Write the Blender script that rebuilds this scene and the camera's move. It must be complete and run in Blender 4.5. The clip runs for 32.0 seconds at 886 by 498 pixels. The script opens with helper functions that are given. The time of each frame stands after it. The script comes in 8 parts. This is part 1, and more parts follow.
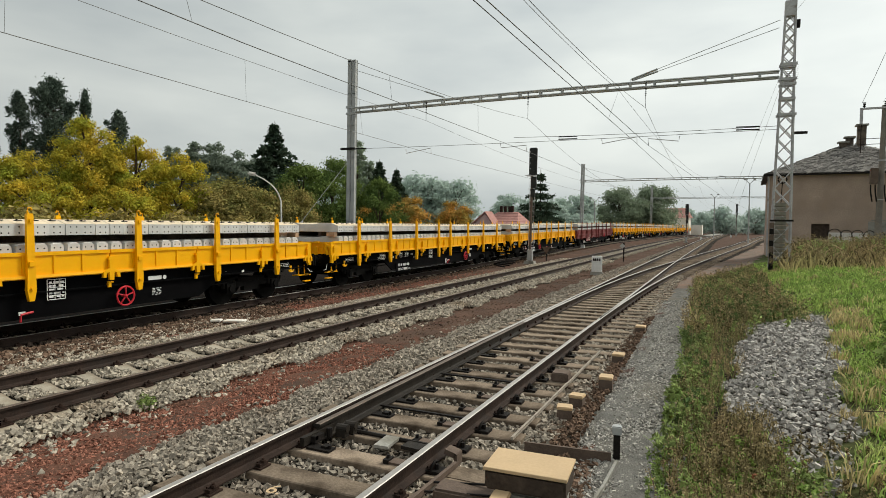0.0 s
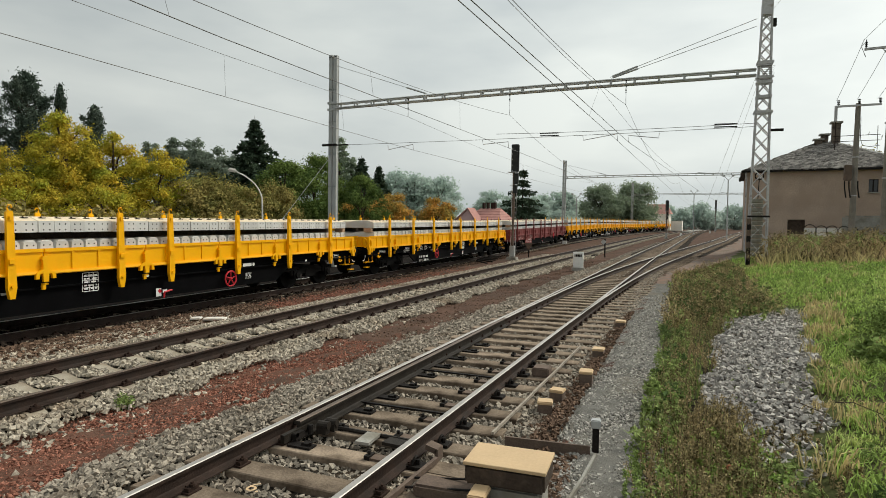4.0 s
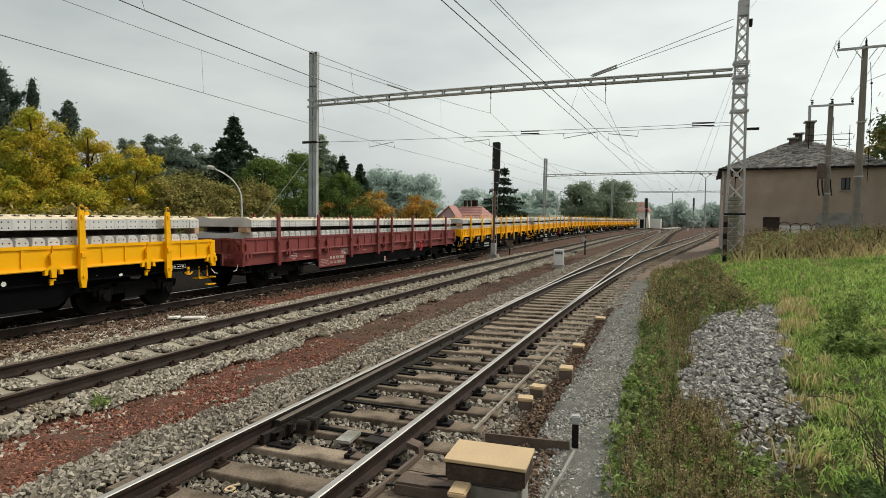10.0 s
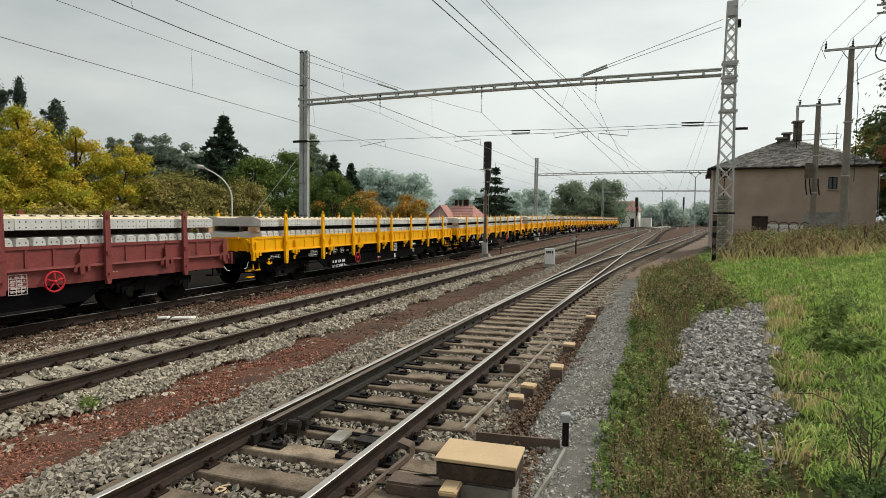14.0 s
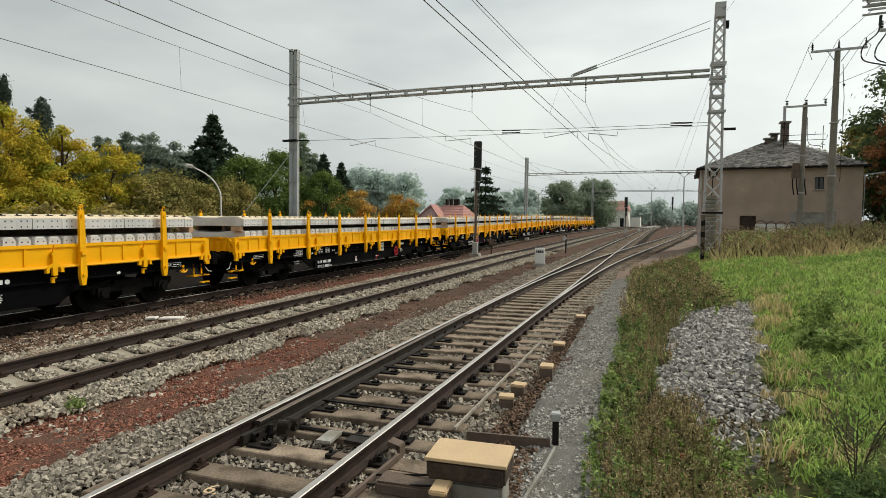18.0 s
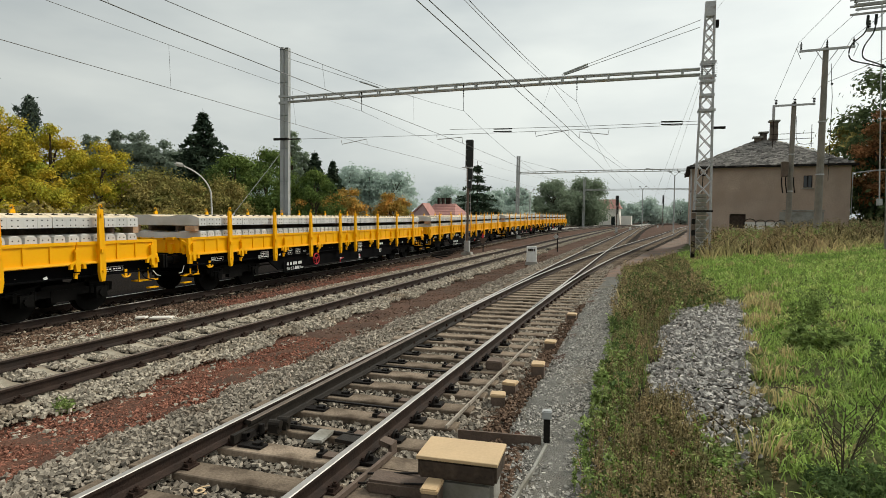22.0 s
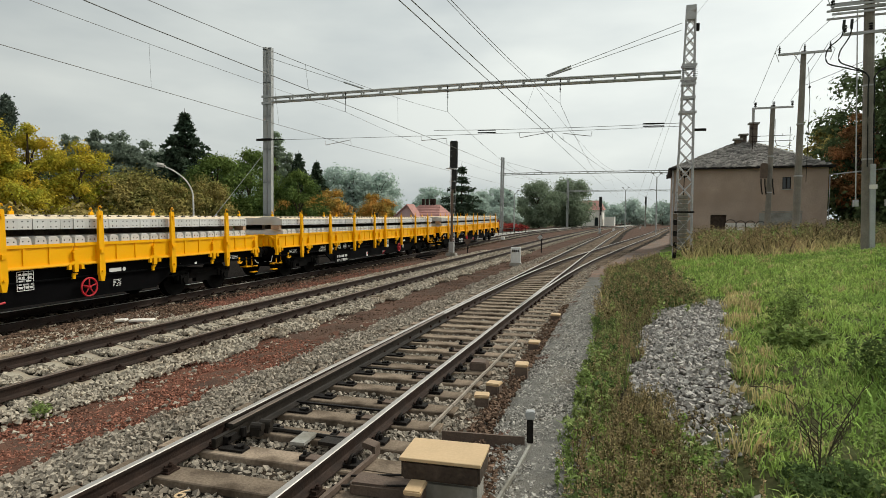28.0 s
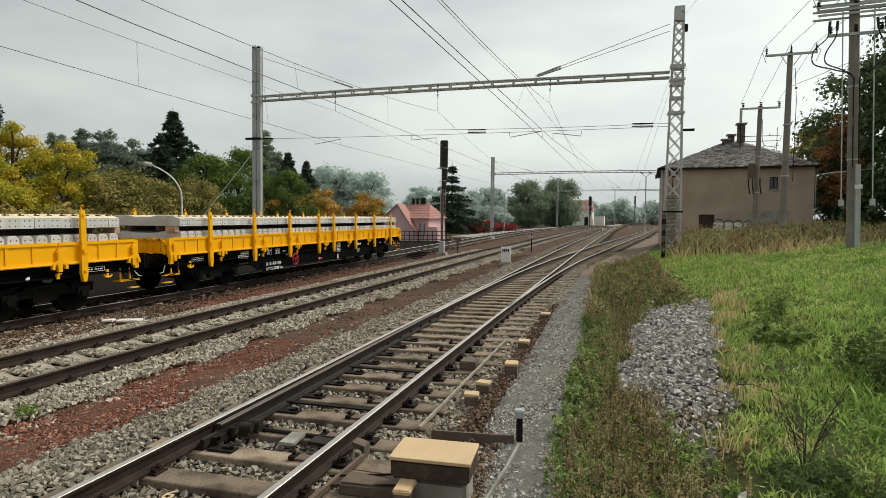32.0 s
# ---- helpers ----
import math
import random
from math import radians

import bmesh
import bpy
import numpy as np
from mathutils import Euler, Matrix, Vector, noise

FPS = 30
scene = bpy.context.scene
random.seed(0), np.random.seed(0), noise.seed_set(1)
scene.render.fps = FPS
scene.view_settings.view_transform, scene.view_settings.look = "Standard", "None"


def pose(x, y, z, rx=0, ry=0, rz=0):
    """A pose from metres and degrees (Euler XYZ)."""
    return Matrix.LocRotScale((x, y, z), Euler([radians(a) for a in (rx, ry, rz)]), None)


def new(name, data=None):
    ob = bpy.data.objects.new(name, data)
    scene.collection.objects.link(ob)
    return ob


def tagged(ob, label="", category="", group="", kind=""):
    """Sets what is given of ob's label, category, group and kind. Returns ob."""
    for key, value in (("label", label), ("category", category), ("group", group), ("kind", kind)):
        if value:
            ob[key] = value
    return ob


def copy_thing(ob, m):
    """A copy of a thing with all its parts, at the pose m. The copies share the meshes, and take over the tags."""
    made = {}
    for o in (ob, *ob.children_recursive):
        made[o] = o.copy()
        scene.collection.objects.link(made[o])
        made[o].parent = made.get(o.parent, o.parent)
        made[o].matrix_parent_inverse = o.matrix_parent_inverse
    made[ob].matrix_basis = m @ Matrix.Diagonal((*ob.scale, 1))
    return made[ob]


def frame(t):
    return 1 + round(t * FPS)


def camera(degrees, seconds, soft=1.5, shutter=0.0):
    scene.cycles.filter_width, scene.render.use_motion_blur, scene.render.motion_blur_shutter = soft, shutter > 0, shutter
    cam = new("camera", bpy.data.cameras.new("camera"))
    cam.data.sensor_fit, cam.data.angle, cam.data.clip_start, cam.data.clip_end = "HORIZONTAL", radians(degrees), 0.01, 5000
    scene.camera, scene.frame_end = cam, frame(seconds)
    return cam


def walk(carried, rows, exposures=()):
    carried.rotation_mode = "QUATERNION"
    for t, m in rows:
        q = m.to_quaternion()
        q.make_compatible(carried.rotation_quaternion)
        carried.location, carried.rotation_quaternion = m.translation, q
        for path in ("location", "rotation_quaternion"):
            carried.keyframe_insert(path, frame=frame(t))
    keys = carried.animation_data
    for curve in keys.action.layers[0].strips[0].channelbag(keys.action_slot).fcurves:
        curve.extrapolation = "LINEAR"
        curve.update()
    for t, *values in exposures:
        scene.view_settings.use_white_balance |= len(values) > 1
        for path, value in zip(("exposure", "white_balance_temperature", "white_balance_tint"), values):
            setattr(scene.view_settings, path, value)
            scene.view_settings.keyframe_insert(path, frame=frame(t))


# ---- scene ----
cam = camera(74.23, 32.0, soft=0.55)
CAM_ROWS = [
    (0, -0.043, -0.005, 2.152, 87.664, -0.539, 24.344),
    (0.5, -0.041, -0.008, 2.153, 87.598, -0.585, 24.288),
    (1, -0.027, -0.006, 2.153, 87.535, -0.529, 24.077),
    (1.5, -0.016, 0.001, 2.152, 87.473, -0.448, 23.787),
    (2, -0.013, -0.004, 2.151, 87.435, -0.469, 23.546),
    (2.5, -0.016, -0.005, 2.150, 87.397, -0.502, 23.332),
    (3, -0.012, -0.005, 2.153, 87.362, -0.469, 23.140),
    (3.5, -0.012, -0.006, 2.151, 87.346, -0.435, 22.900),
    (5.5, -0.007, -0.004, 2.153, 87.305, -0.430, 22.158),
    (6, -0.004, -0.006, 2.154, 87.302, -0.402, 21.992),
    (6.5, -0.002, -0.005, 2.151, 87.292, -0.356, 21.832),
    (7, -0.002, -0.004, 2.151, 87.292, -0.334, 21.657),
    (7.5, 0.002, -0.003, 2.151, 87.272, -0.332, 21.506),
    (8, -0.000, -0.006, 2.151, 87.245, -0.350, 21.366),
    (8.5, -0.003, -0.003, 2.151, 87.232, -0.361, 21.226),
    (9, -0.000, 0.000, 2.150, 87.200, -0.350, 21.117),
    (9.5, 0.002, 0.001, 2.148, 87.172, -0.355, 20.999),
    (10, -0.001, 0.001, 2.149, 87.129, -0.383, 20.876),
    (10.5, -0.001, -0.000, 2.148, 87.114, -0.361, 20.767),
    (11, 0.002, -0.005, 2.150, 87.086, -0.354, 20.664),
    (11.5, 0.005, -0.007, 2.152, 87.076, -0.362, 20.549),
    (12, 0.007, -0.011, 2.154, 87.063, -0.365, 20.435),
    (12.5, 0.007, -0.007, 2.154, 87.061, -0.342, 20.339),
    (13, 0.005, -0.004, 2.153, 87.072, -0.349, 20.245),
    (13.5, 0.008, -0.005, 2.152, 87.069, -0.349, 20.151),
    (14, 0.011, -0.008, 2.152, 87.065, -0.324, 20.038),
    (14.5, 0.012, -0.007, 2.153, 87.064, -0.322, 19.922),
    (16.5, 0.016, -0.002, 2.149, 87.080, -0.294, 19.435),
    (17, 0.014, -0.002, 2.149, 87.081, -0.288, 19.312),
    (17.5, 0.014, -0.002, 2.152, 87.040, -0.338, 19.211),
    (18, 0.012, -0.003, 2.150, 87.033, -0.338, 19.106),
    (18.5, 0.013, -0.002, 2.148, 87.025, -0.321, 18.983),
    (19, 0.014, -0.002, 2.148, 87.007, -0.295, 18.866),
    (19.5, 0.014, 0.004, 2.149, 86.966, -0.304, 18.776),
    (20, 0.015, 0.001, 2.149, 86.952, -0.284, 18.678),
    (20.5, 0.017, -0.002, 2.148, 86.949, -0.270, 18.596),
    (21, 0.018, -0.004, 2.147, 86.941, -0.271, 18.482),
    (21.5, 0.022, -0.003, 2.149, 86.911, -0.247, 18.407),
    (22, 0.020, -0.001, 2.149, 86.900, -0.264, 18.317),
    (22.5, 0.019, -0.002, 2.149, 86.888, -0.241, 18.223),
    (23, 0.020, -0.002, 2.150, 86.874, -0.253, 18.157),
    (23.5, 0.021, 0.002, 2.147, 86.838, -0.236, 18.093),
    (24, 0.019, 0.007, 2.148, 86.816, -0.212, 17.977),
    (24.5, 0.018, 0.010, 2.149, 86.807, -0.212, 17.850),
    (25, 0.017, 0.008, 2.146, 86.841, -0.249, 17.679),
    (25.5, 0.018, 0.008, 2.151, 86.863, -0.248, 17.522),
    (27.5, 0.027, 0.009, 2.149, 86.996, -0.260, 16.938),
    (28, 0.032, 0.007, 2.149, 87.009, -0.240, 16.814),
    (28.5, 0.034, 0.006, 2.150, 87.011, -0.240, 16.669),
    (29, 0.037, 0.006, 2.150, 87.019, -0.206, 16.543),
    (29.5, 0.037, 0.008, 2.148, 87.024, -0.235, 16.420),
    (30, 0.043, 0.005, 2.149, 87.023, -0.226, 16.306),
    (30.5, 0.042, 0.002, 2.147, 87.016, -0.218, 16.182),
    (31, 0.043, 0.001, 2.150, 87.002, -0.270, 16.088),
    (31.5, 0.042, 0.002, 2.146, 86.998, -0.251, 15.987),
    (32, 0.042, 0.005, 2.148, 86.965, -0.255, 15.877),
]
walk(cam, [(r[0], pose(*r[1:])) for r in CAM_ROWS], exposures=[(0.0, 0.0, 6900, 4), (32.0, 0.0, 6900, 4)])

# ---------------------------------------------------------------- daylight
world = bpy.data.worlds.new("overcast_sky")
scene.world = world
world.use_nodes = True
wn, wl = world.node_tree.nodes, world.node_tree.links
wn.clear()
SUN_ELEV, SUN_ROT = radians(46), radians(42)
sky = wn.new("ShaderNodeTexSky")
sky.sky_type, sky.sun_disc = "NISHITA", False
sky.sun_elevation, sky.sun_rotation = SUN_ELEV, SUN_ROT
sky.air_density, sky.dust_density = 1.0, 4.0
hsv = wn.new("ShaderNodeHueSaturation")
hsv.inputs["Saturation"].default_value = 0.10
hsv.inputs["Value"].default_value = 0.05
wl.new(sky.outputs[0], hsv.inputs["Color"])
tc = wn.new("ShaderNodeTexCoord")
mp = wn.new("ShaderNodeMapping")
mp.inputs["Scale"].default_value = (1.0, 1.0, 3.2)
wl.new(tc.outputs["Generated"], mp.inputs["Vector"])
cl = wn.new("ShaderNodeTexNoise")
cl.inputs["Scale"].default_value, cl.inputs["Detail"].default_value, cl.inputs["Roughness"].default_value = 1.9, 5.0, 0.5
wl.new(mp.outputs[0], cl.inputs["Vector"])
cr = wn.new("ShaderNodeValToRGB")
cr.color_ramp.elements[0].position, cr.color_ramp.elements[0].color = 0.35, (0.41, 0.465, 0.525, 1)
cr.color_ramp.elements[1].position, cr.color_ramp.elements[1].color = 0.64, (0.665, 0.71, 0.745, 1)
wl.new(cl.outputs["Fac"], cr.inputs[0])
addn = wn.new("ShaderNodeMixRGB")
addn.blend_type, addn.inputs[0].default_value = "ADD", 1.0
wl.new(cr.outputs[0], addn.inputs[1])
wl.new(hsv.outputs[0], addn.inputs[2])
# the cloud is brighter round the hidden sun
geo_ = wn.new("ShaderNodeVectorMath")
geo_.operation = "DOT_PRODUCT"
geo_.inputs[1].default_value = (math.sin(SUN_ROT) * 0.86, math.cos(SUN_ROT) * 0.86, 0.5)
nrm_ = wn.new("ShaderNodeVectorMath")
nrm_.operation = "NORMALIZE"
wl.new(tc.outputs["Generated"], nrm_.inputs[0])
wl.new(nrm_.outputs[0], geo_.inputs[0])
glow = wn.new("ShaderNodeMapRange")
glow.inputs["From Min"].default_value, glow.inputs["From Max"].default_value = -0.3, 1.0
glow.inputs["To Min"].default_value, glow.inputs["To Max"].default_value = 0.66, 1.02
wl.new(geo_.outputs["Value"], glow.inputs["Value"])
mulg = wn.new("ShaderNodeMixRGB")
mulg.blend_type, mulg.inputs[0].default_value = "MULTIPLY", 1.0
wl.new(addn.outputs[0], mulg.inputs[1])
wl.new(glow.outputs[0], mulg.inputs[2])
bg = wn.new("ShaderNodeBackground")
bg.inputs["Strength"].default_value = 1.0
wl.new(mulg.outputs[0], bg.inputs["Color"])
wo = wn.new("ShaderNodeOutputWorld")
wl.new(bg.outputs[0], wo.inputs["Surface"])

sun_data = bpy.data.lights.new("sun", "SUN")
sun_data.energy, sun_data.angle, sun_data.color = 2.0, radians(12), (1.0, 0.96, 0.9)
sun = new("sun", sun_data)
_dir = Vector((math.sin(SUN_ROT) * math.cos(SUN_ELEV), math.cos(SUN_ROT) * math.cos(SUN_ELEV), math.sin(SUN_ELEV)))
sun.matrix_world = Matrix.Translation((0, 0, 60)) @ _dir.to_track_quat("Z", "Y").to_matrix().to_4x4()
scene.view_settings.exposure = 0.0

# ---------------------------------------------------------------- materials
def material(name, col, rough=0.7, metal=0.0, var=0.25, scale=8.0, col2=None, fine=None, bump=0.15, bump_scale=None,
             rnd="none", rnd_amt=0.25, spec=0.25, dirt=None, dirt_scale=2.0, dirt_pos=(0.5, 0.7), trans=0.0):
    """Colour with variation at two scales, dirt patches and fine relief."""
    m = bpy.data.materials.new(name)
    m.use_nodes = True
    nt = m.node_tree
    n, l = nt.nodes, nt.links
    b = n["Principled BSDF"]
    b.inputs["Roughness"].default_value, b.inputs["Metallic"].default_value = rough, metal
    b.inputs["Specular IOR Level"].default_value = spec
    co = n.new("ShaderNodeTexCoord")
    n1 = n.new("ShaderNodeTexNoise")
    n1.inputs["Scale"].default_value, n1.inputs["Detail"].default_value = scale, 4.0
    l.new(co.outputs["Object"], n1.inputs["Vector"])
    n2 = n.new("ShaderNodeTexNoise")
    n2.inputs["Scale"].default_value, n2.inputs["Detail"].default_value = fine or scale * 9, 3.0
    l.new(co.outputs["Object"], n2.inputs["Vector"])
    c2 = col2 or tuple(c * (1 - var) for c in col)
    mix = n.new("ShaderNodeMixRGB")
    mix.inputs[1].default_value, mix.inputs[2].default_value = (*col, 1), (*c2, 1)
    rmp = n.new("ShaderNodeMapRange")
    rmp.inputs["From Min"].default_value, rmp.inputs["From Max"].default_value = 0.35, 0.65
    l.new(n1.outputs["Fac"], rmp.inputs["Value"])
    l.new(rmp.outputs[0], mix.inputs[0])
    last = mix.outputs[0]
    m2 = n.new("ShaderNodeMixRGB")
    m2.blend_type, m2.inputs[0].default_value = "OVERLAY", min(1.0, var * 1.4)
    l.new(last, m2.inputs[1])
    l.new(n2.outputs["Fac"], m2.inputs[2])
    last = m2.outputs[0]
    if dirt:
        n3 = n.new("ShaderNodeTexNoise")
        n3.inputs["Scale"].default_value, n3.inputs["Detail"].default_value = dirt_scale, 6.0
        l.new(co.outputs["Object"], n3.inputs["Vector"])
        r3 = n.new("ShaderNodeMapRange")
        r3.inputs["From Min"].default_value, r3.inputs["From Max"].default_value = dirt_pos
        l.new(n3.outputs["Fac"], r3.inputs["Value"])
        m3 = n.new("ShaderNodeMixRGB")
        m3.inputs[2].default_value = (*dirt, 1)
        l.new(r3.outputs[0], m3.inputs[0])
        l.new(last, m3.inputs[1])
        last = m3.outputs[0]
    if rnd != "none":
        src = n.new("ShaderNodeObjectInfo" if rnd == "object" else "ShaderNodeNewGeometry")
        out = src.outputs["Random"] if rnd == "object" else src.outputs["Random Per Island"]
        r4 = n.new("ShaderNodeMapRange")
        r4.inputs["To Min"].default_value, r4.inputs["To Max"].default_value = 1 - rnd_amt, 1 + rnd_amt
        l.new(out, r4.inputs["Value"])
        hs = n.new("ShaderNodeHueSaturation")
        l.new(r4.outputs[0], hs.inputs["Value"])
        l.new(last, hs.inputs["Color"])
        last = hs.outputs[0]
    l.new(last, b.inputs["Base Color"])
    if bump:
        bp = n.new("ShaderNodeBump")
        bp.inputs["Strength"].default_value, bp.inputs["Distance"].default_value = bump, 0.02
        nb = n2
        if bump_scale:
            nb = n.new("ShaderNodeTexNoise")
            nb.inputs["Scale"].default_value, nb.inputs["Detail"].default_value = bump_scale, 4.0
            l.new(co.outputs["Object"], nb.inputs["Vector"])
        l.new(nb.outputs["Fac"], bp.inputs["Height"])
        l.new(bp.outputs[0], b.inputs["Normal"])
    if trans:
        b.inputs["Transmission Weight"].default_value = trans
    return m


def leaf_material(name, col, col2, amt=0.35, thru=0.3):
    """Leaves: colour by leaf and by clump, a little light passing through."""
    m = bpy.data.materials.new(name)
    m.use_nodes = True
    n, l = m.node_tree.nodes, m.node_tree.links
    n.clear()
    geo = n.new("ShaderNodeNewGeometry")
    co = n.new("ShaderNodeTexCoord")
    nz = n.new("ShaderNodeTexNoise")
    nz.inputs["Scale"].default_value, nz.inputs["Detail"].default_value = 0.55, 3.0
    l.new(co.outputs["Object"], nz.inputs["Vector"])
    rm = n.new("ShaderNodeMapRange")
    rm.inputs["From Min"].default_value, rm.inputs["From Max"].default_value = 0.36, 0.64
    l.new(nz.outputs["Fac"], rm.inputs["Value"])
    mix = n.new("ShaderNodeMixRGB")
    mix.inputs[1].default_value, mix.inputs[2].default_value = (*col, 1), (*col2, 1)
    l.new(rm.outputs[0], mix.inputs[0])
    r4 = n.new("ShaderNodeMapRange")
    r4.inputs["To Min"].default_value, r4.inputs["To Max"].default_value = 1 - amt, 1 + amt
    l.new(geo.outputs["Random Per Island"], r4.inputs["Value"])
    hs = n.new("ShaderNodeHueSaturation")
    l.new(r4.outputs[0], hs.inputs["Value"])
    l.new(mix.outputs[0], hs.inputs["Color"])
    d = n.new("ShaderNodeBsdfDiffuse")
    t = n.new("ShaderNodeBsdfTranslucent")
    l.new(hs.outputs[0], d.inputs["Color"])
    l.new(hs.outputs[0], t.inputs["Color"])
    ms = n.new("ShaderNodeMixShader")
    ms.inputs[0].default_value = thru
    l.new(d.outputs[0], ms.inputs[1])
    l.new(t.outputs[0], ms.inputs[2])
    o = n.new("ShaderNodeOutputMaterial")
    l.new(ms.outputs[0], o.inputs["Surface"])
    return m


M = {}
M["ballast"] = material("ballast_stone", (0.375, 0.325, 0.265), 0.9, var=0.35, scale=30, rnd="island", rnd_amt=0.42, dirt=(0.20, 0.15, 0.11), dirt_scale=1.3, dirt_pos=(0.55, 0.75), bump=0.3, spec=0.04)
# bed colour is near black to paint the shade in gaps between stones
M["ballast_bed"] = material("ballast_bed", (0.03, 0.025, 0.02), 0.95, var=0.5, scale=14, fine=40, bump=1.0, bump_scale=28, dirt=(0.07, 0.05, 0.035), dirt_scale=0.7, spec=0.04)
M["far_ballast"] = material("pale_ballast_stone", (0.47, 0.41, 0.33), 0.9, var=0.3, scale=30, rnd="island", rnd_amt=0.42, dirt=(0.24, 0.17, 0.11), dirt_scale=0.9, dirt_pos=(0.52, 0.8), bump=0.3, spec=0.04)
M["earth"] = material("rust_brown_earth", (0.15, 0.075, 0.053), 0.95, var=0.4, scale=1.2, fine=30, bump=0.9, bump_scale=35, col2=(0.075, 0.043, 0.034), dirt=(0.09, 0.075, 0.062), dirt_scale=0.35, dirt_pos=(0.55, 0.8), spec=0.04)
M["pale_earth"] = material("trodden_pale_earth", (0.26, 0.17, 0.13), 0.95, var=0.35, scale=1.0, fine=40, bump=0.8, bump_scale=45, col2=(0.19, 0.165, 0.145), dirt=(0.15, 0.125, 0.10), dirt_scale=0.5, spec=0.04)
M["brown_earth"] = material("dark_brown_earth", (0.132, 0.080, 0.060), 0.95, var=0.4, scale=1.2, fine=30, bump=0.9, bump_scale=35, col2=(0.080, 0.052, 0.041), dirt=(0.095, 0.072, 0.058), dirt_scale=0.35, dirt_pos=(0.5, 0.8), spec=0.04)
M["gravel"] = material("grey_gravel", (0.22, 0.21, 0.19), 0.95, var=0.35, scale=3, fine=90, bump=1.0, bump_scale=80, dirt=(0.19, 0.17, 0.14), dirt_scale=0.8, spec=0.04)
M["soil"] = material("field_soil", (0.062, 0.060, 0.028), 0.95, var=0.5, scale=1.0, fine=12, bump=0.8, bump_scale=14, col2=(0.070, 0.092, 0.030), spec=0.04)
M["pile"] = material("grey_stone", (0.455, 0.425, 0.39), 0.9, var=0.25, scale=20, rnd="island", rnd_amt=0.5, bump=0.3)
M["rail_side"] = material("rusty_rail_steel", (0.047, 0.029, 0.022), 0.75, metal=0.2, var=0.4, scale=6, fine=50, bump=0.25, dirt=(0.035, 0.026, 0.022), dirt_scale=3)
M["rail_head"] = material("polished_rail_head", (0.47, 0.44, 0.41), 0.5, metal=0.6, var=0.12, scale=4, fine=60, bump=0.05)
# near-white base colour paints the sky's glint onto the rail head
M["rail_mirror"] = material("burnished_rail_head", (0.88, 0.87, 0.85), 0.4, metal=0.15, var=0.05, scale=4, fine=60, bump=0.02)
M["grease"] = material("greased_black_steel", (0.030, 0.024, 0.019), 0.6, metal=0.0, var=0.4, scale=8, bump=0.2, spec=0.2)
M["rail_head_dull"] = material("dull_rail_head", (0.17, 0.13, 0.105), 0.55, metal=0.5, var=0.3, scale=4, fine=60, bump=0.1)
M["sleeper_old"] = material("brown_weathered_sleeper", (0.31, 0.24, 0.18), 0.9, var=0.35, scale=3, fine=35, bump=0.4, rnd="object", rnd_amt=0.28, dirt=(0.09, 0.065, 0.047), dirt_scale=2.5, spec=0.04)
M["sleeper_con"] = material("pale_concrete_sleeper", (0.40, 0.35, 0.275), 0.9, var=0.2, scale=4, fine=50, bump=0.25, rnd="object", rnd_amt=0.15, dirt=(0.24, 0.17, 0.11), dirt_scale=2.0, dirt_pos=(0.5, 0.75))
M["load_con"] = material("new_light_concrete", (0.64, 0.63, 0.605), 0.85, var=0.10, scale=5, fine=60, bump=0.15, rnd="object", rnd_amt=0.10, dirt=(0.52, 0.51, 0.48), dirt_scale=1.8)
M["iron"] = material("dark_iron", (0.022, 0.018, 0.016), 0.7, metal=0.4, var=0.4, scale=12, bump=0.25)
M["rust"] = material("rusty_iron", (0.045, 0.025, 0.018), 0.85, metal=0.2, var=0.4, scale=12, bump=0.3)
M["yellow"] = material("yellow_wagon_paint", (0.98, 0.468, 0.003), 0.5, var=0.06, scale=1.5, fine=20, bump=0.04, spec=0.25, dirt=(0.72, 0.34, 0.006), dirt_scale=1.6, dirt_pos=(0.62, 0.9))
M["red"] = material("oxide_red_wagon_paint", (0.245, 0.056, 0.052), 0.6, var=0.22, scale=2.0, fine=25, bump=0.12, dirt=(0.16, 0.05, 0.045), dirt_scale=1.8, dirt_pos=(0.5, 0.75))
M["black"] = material("black_underframe_paint", (0.0035, 0.0035, 0.004), 0.8, var=0.3, scale=3, bump=0.05, spec=0.05)
M["bogie"] = material("dark_bogie_iron", (0.006, 0.0055, 0.005), 0.8, var=0.3, scale=6, bump=0.1, spec=0.1)
M["white"] = material("white_marking_paint", (0.82, 0.82, 0.80), 0.6, var=0.1, scale=8, bump=0.0)
M["redsign"] = material("red_paint", (0.62, 0.03, 0.045), 0.45, var=0.1, scale=8, bump=0.0)
M["timber"] = material("raw_timber", (0.52, 0.34, 0.22), 0.85, var=0.25, scale=4, fine=40, bump=0.2)
M["galv"] = material("galvanised_steel", (0.46, 0.465, 0.46), 0.6, metal=0.1, var=0.15, scale=2, fine=25, bump=0.05)
M["mastgrey"] = material("grey_painted_steel", (0.54, 0.525, 0.535), 0.6, metal=0.1, var=0.2, scale=3, bump=0.05, dirt=(0.2, 0.15, 0.12), dirt_scale=4, dirt_pos=(0.6, 0.8))
M["wire"] = material("dull_wire", (0.20, 0.20, 0.20), 0.6, metal=0.4, var=0.1, bump=0.0)
M["concrete"] = material("grey_concrete", (0.36, 0.345, 0.31), 0.9, var=0.25, scale=2, fine=30, bump=0.3, dirt=(0.2, 0.18, 0.14), dirt_scale=2)
M["plaster"] = material("grey_brown_plaster", (0.50, 0.385, 0.31), 0.95, var=0.2, scale=0.8, fine=14, bump=0.3, dirt=(0.40, 0.30, 0.235), dirt_scale=0.7, dirt_pos=(0.45, 0.75))
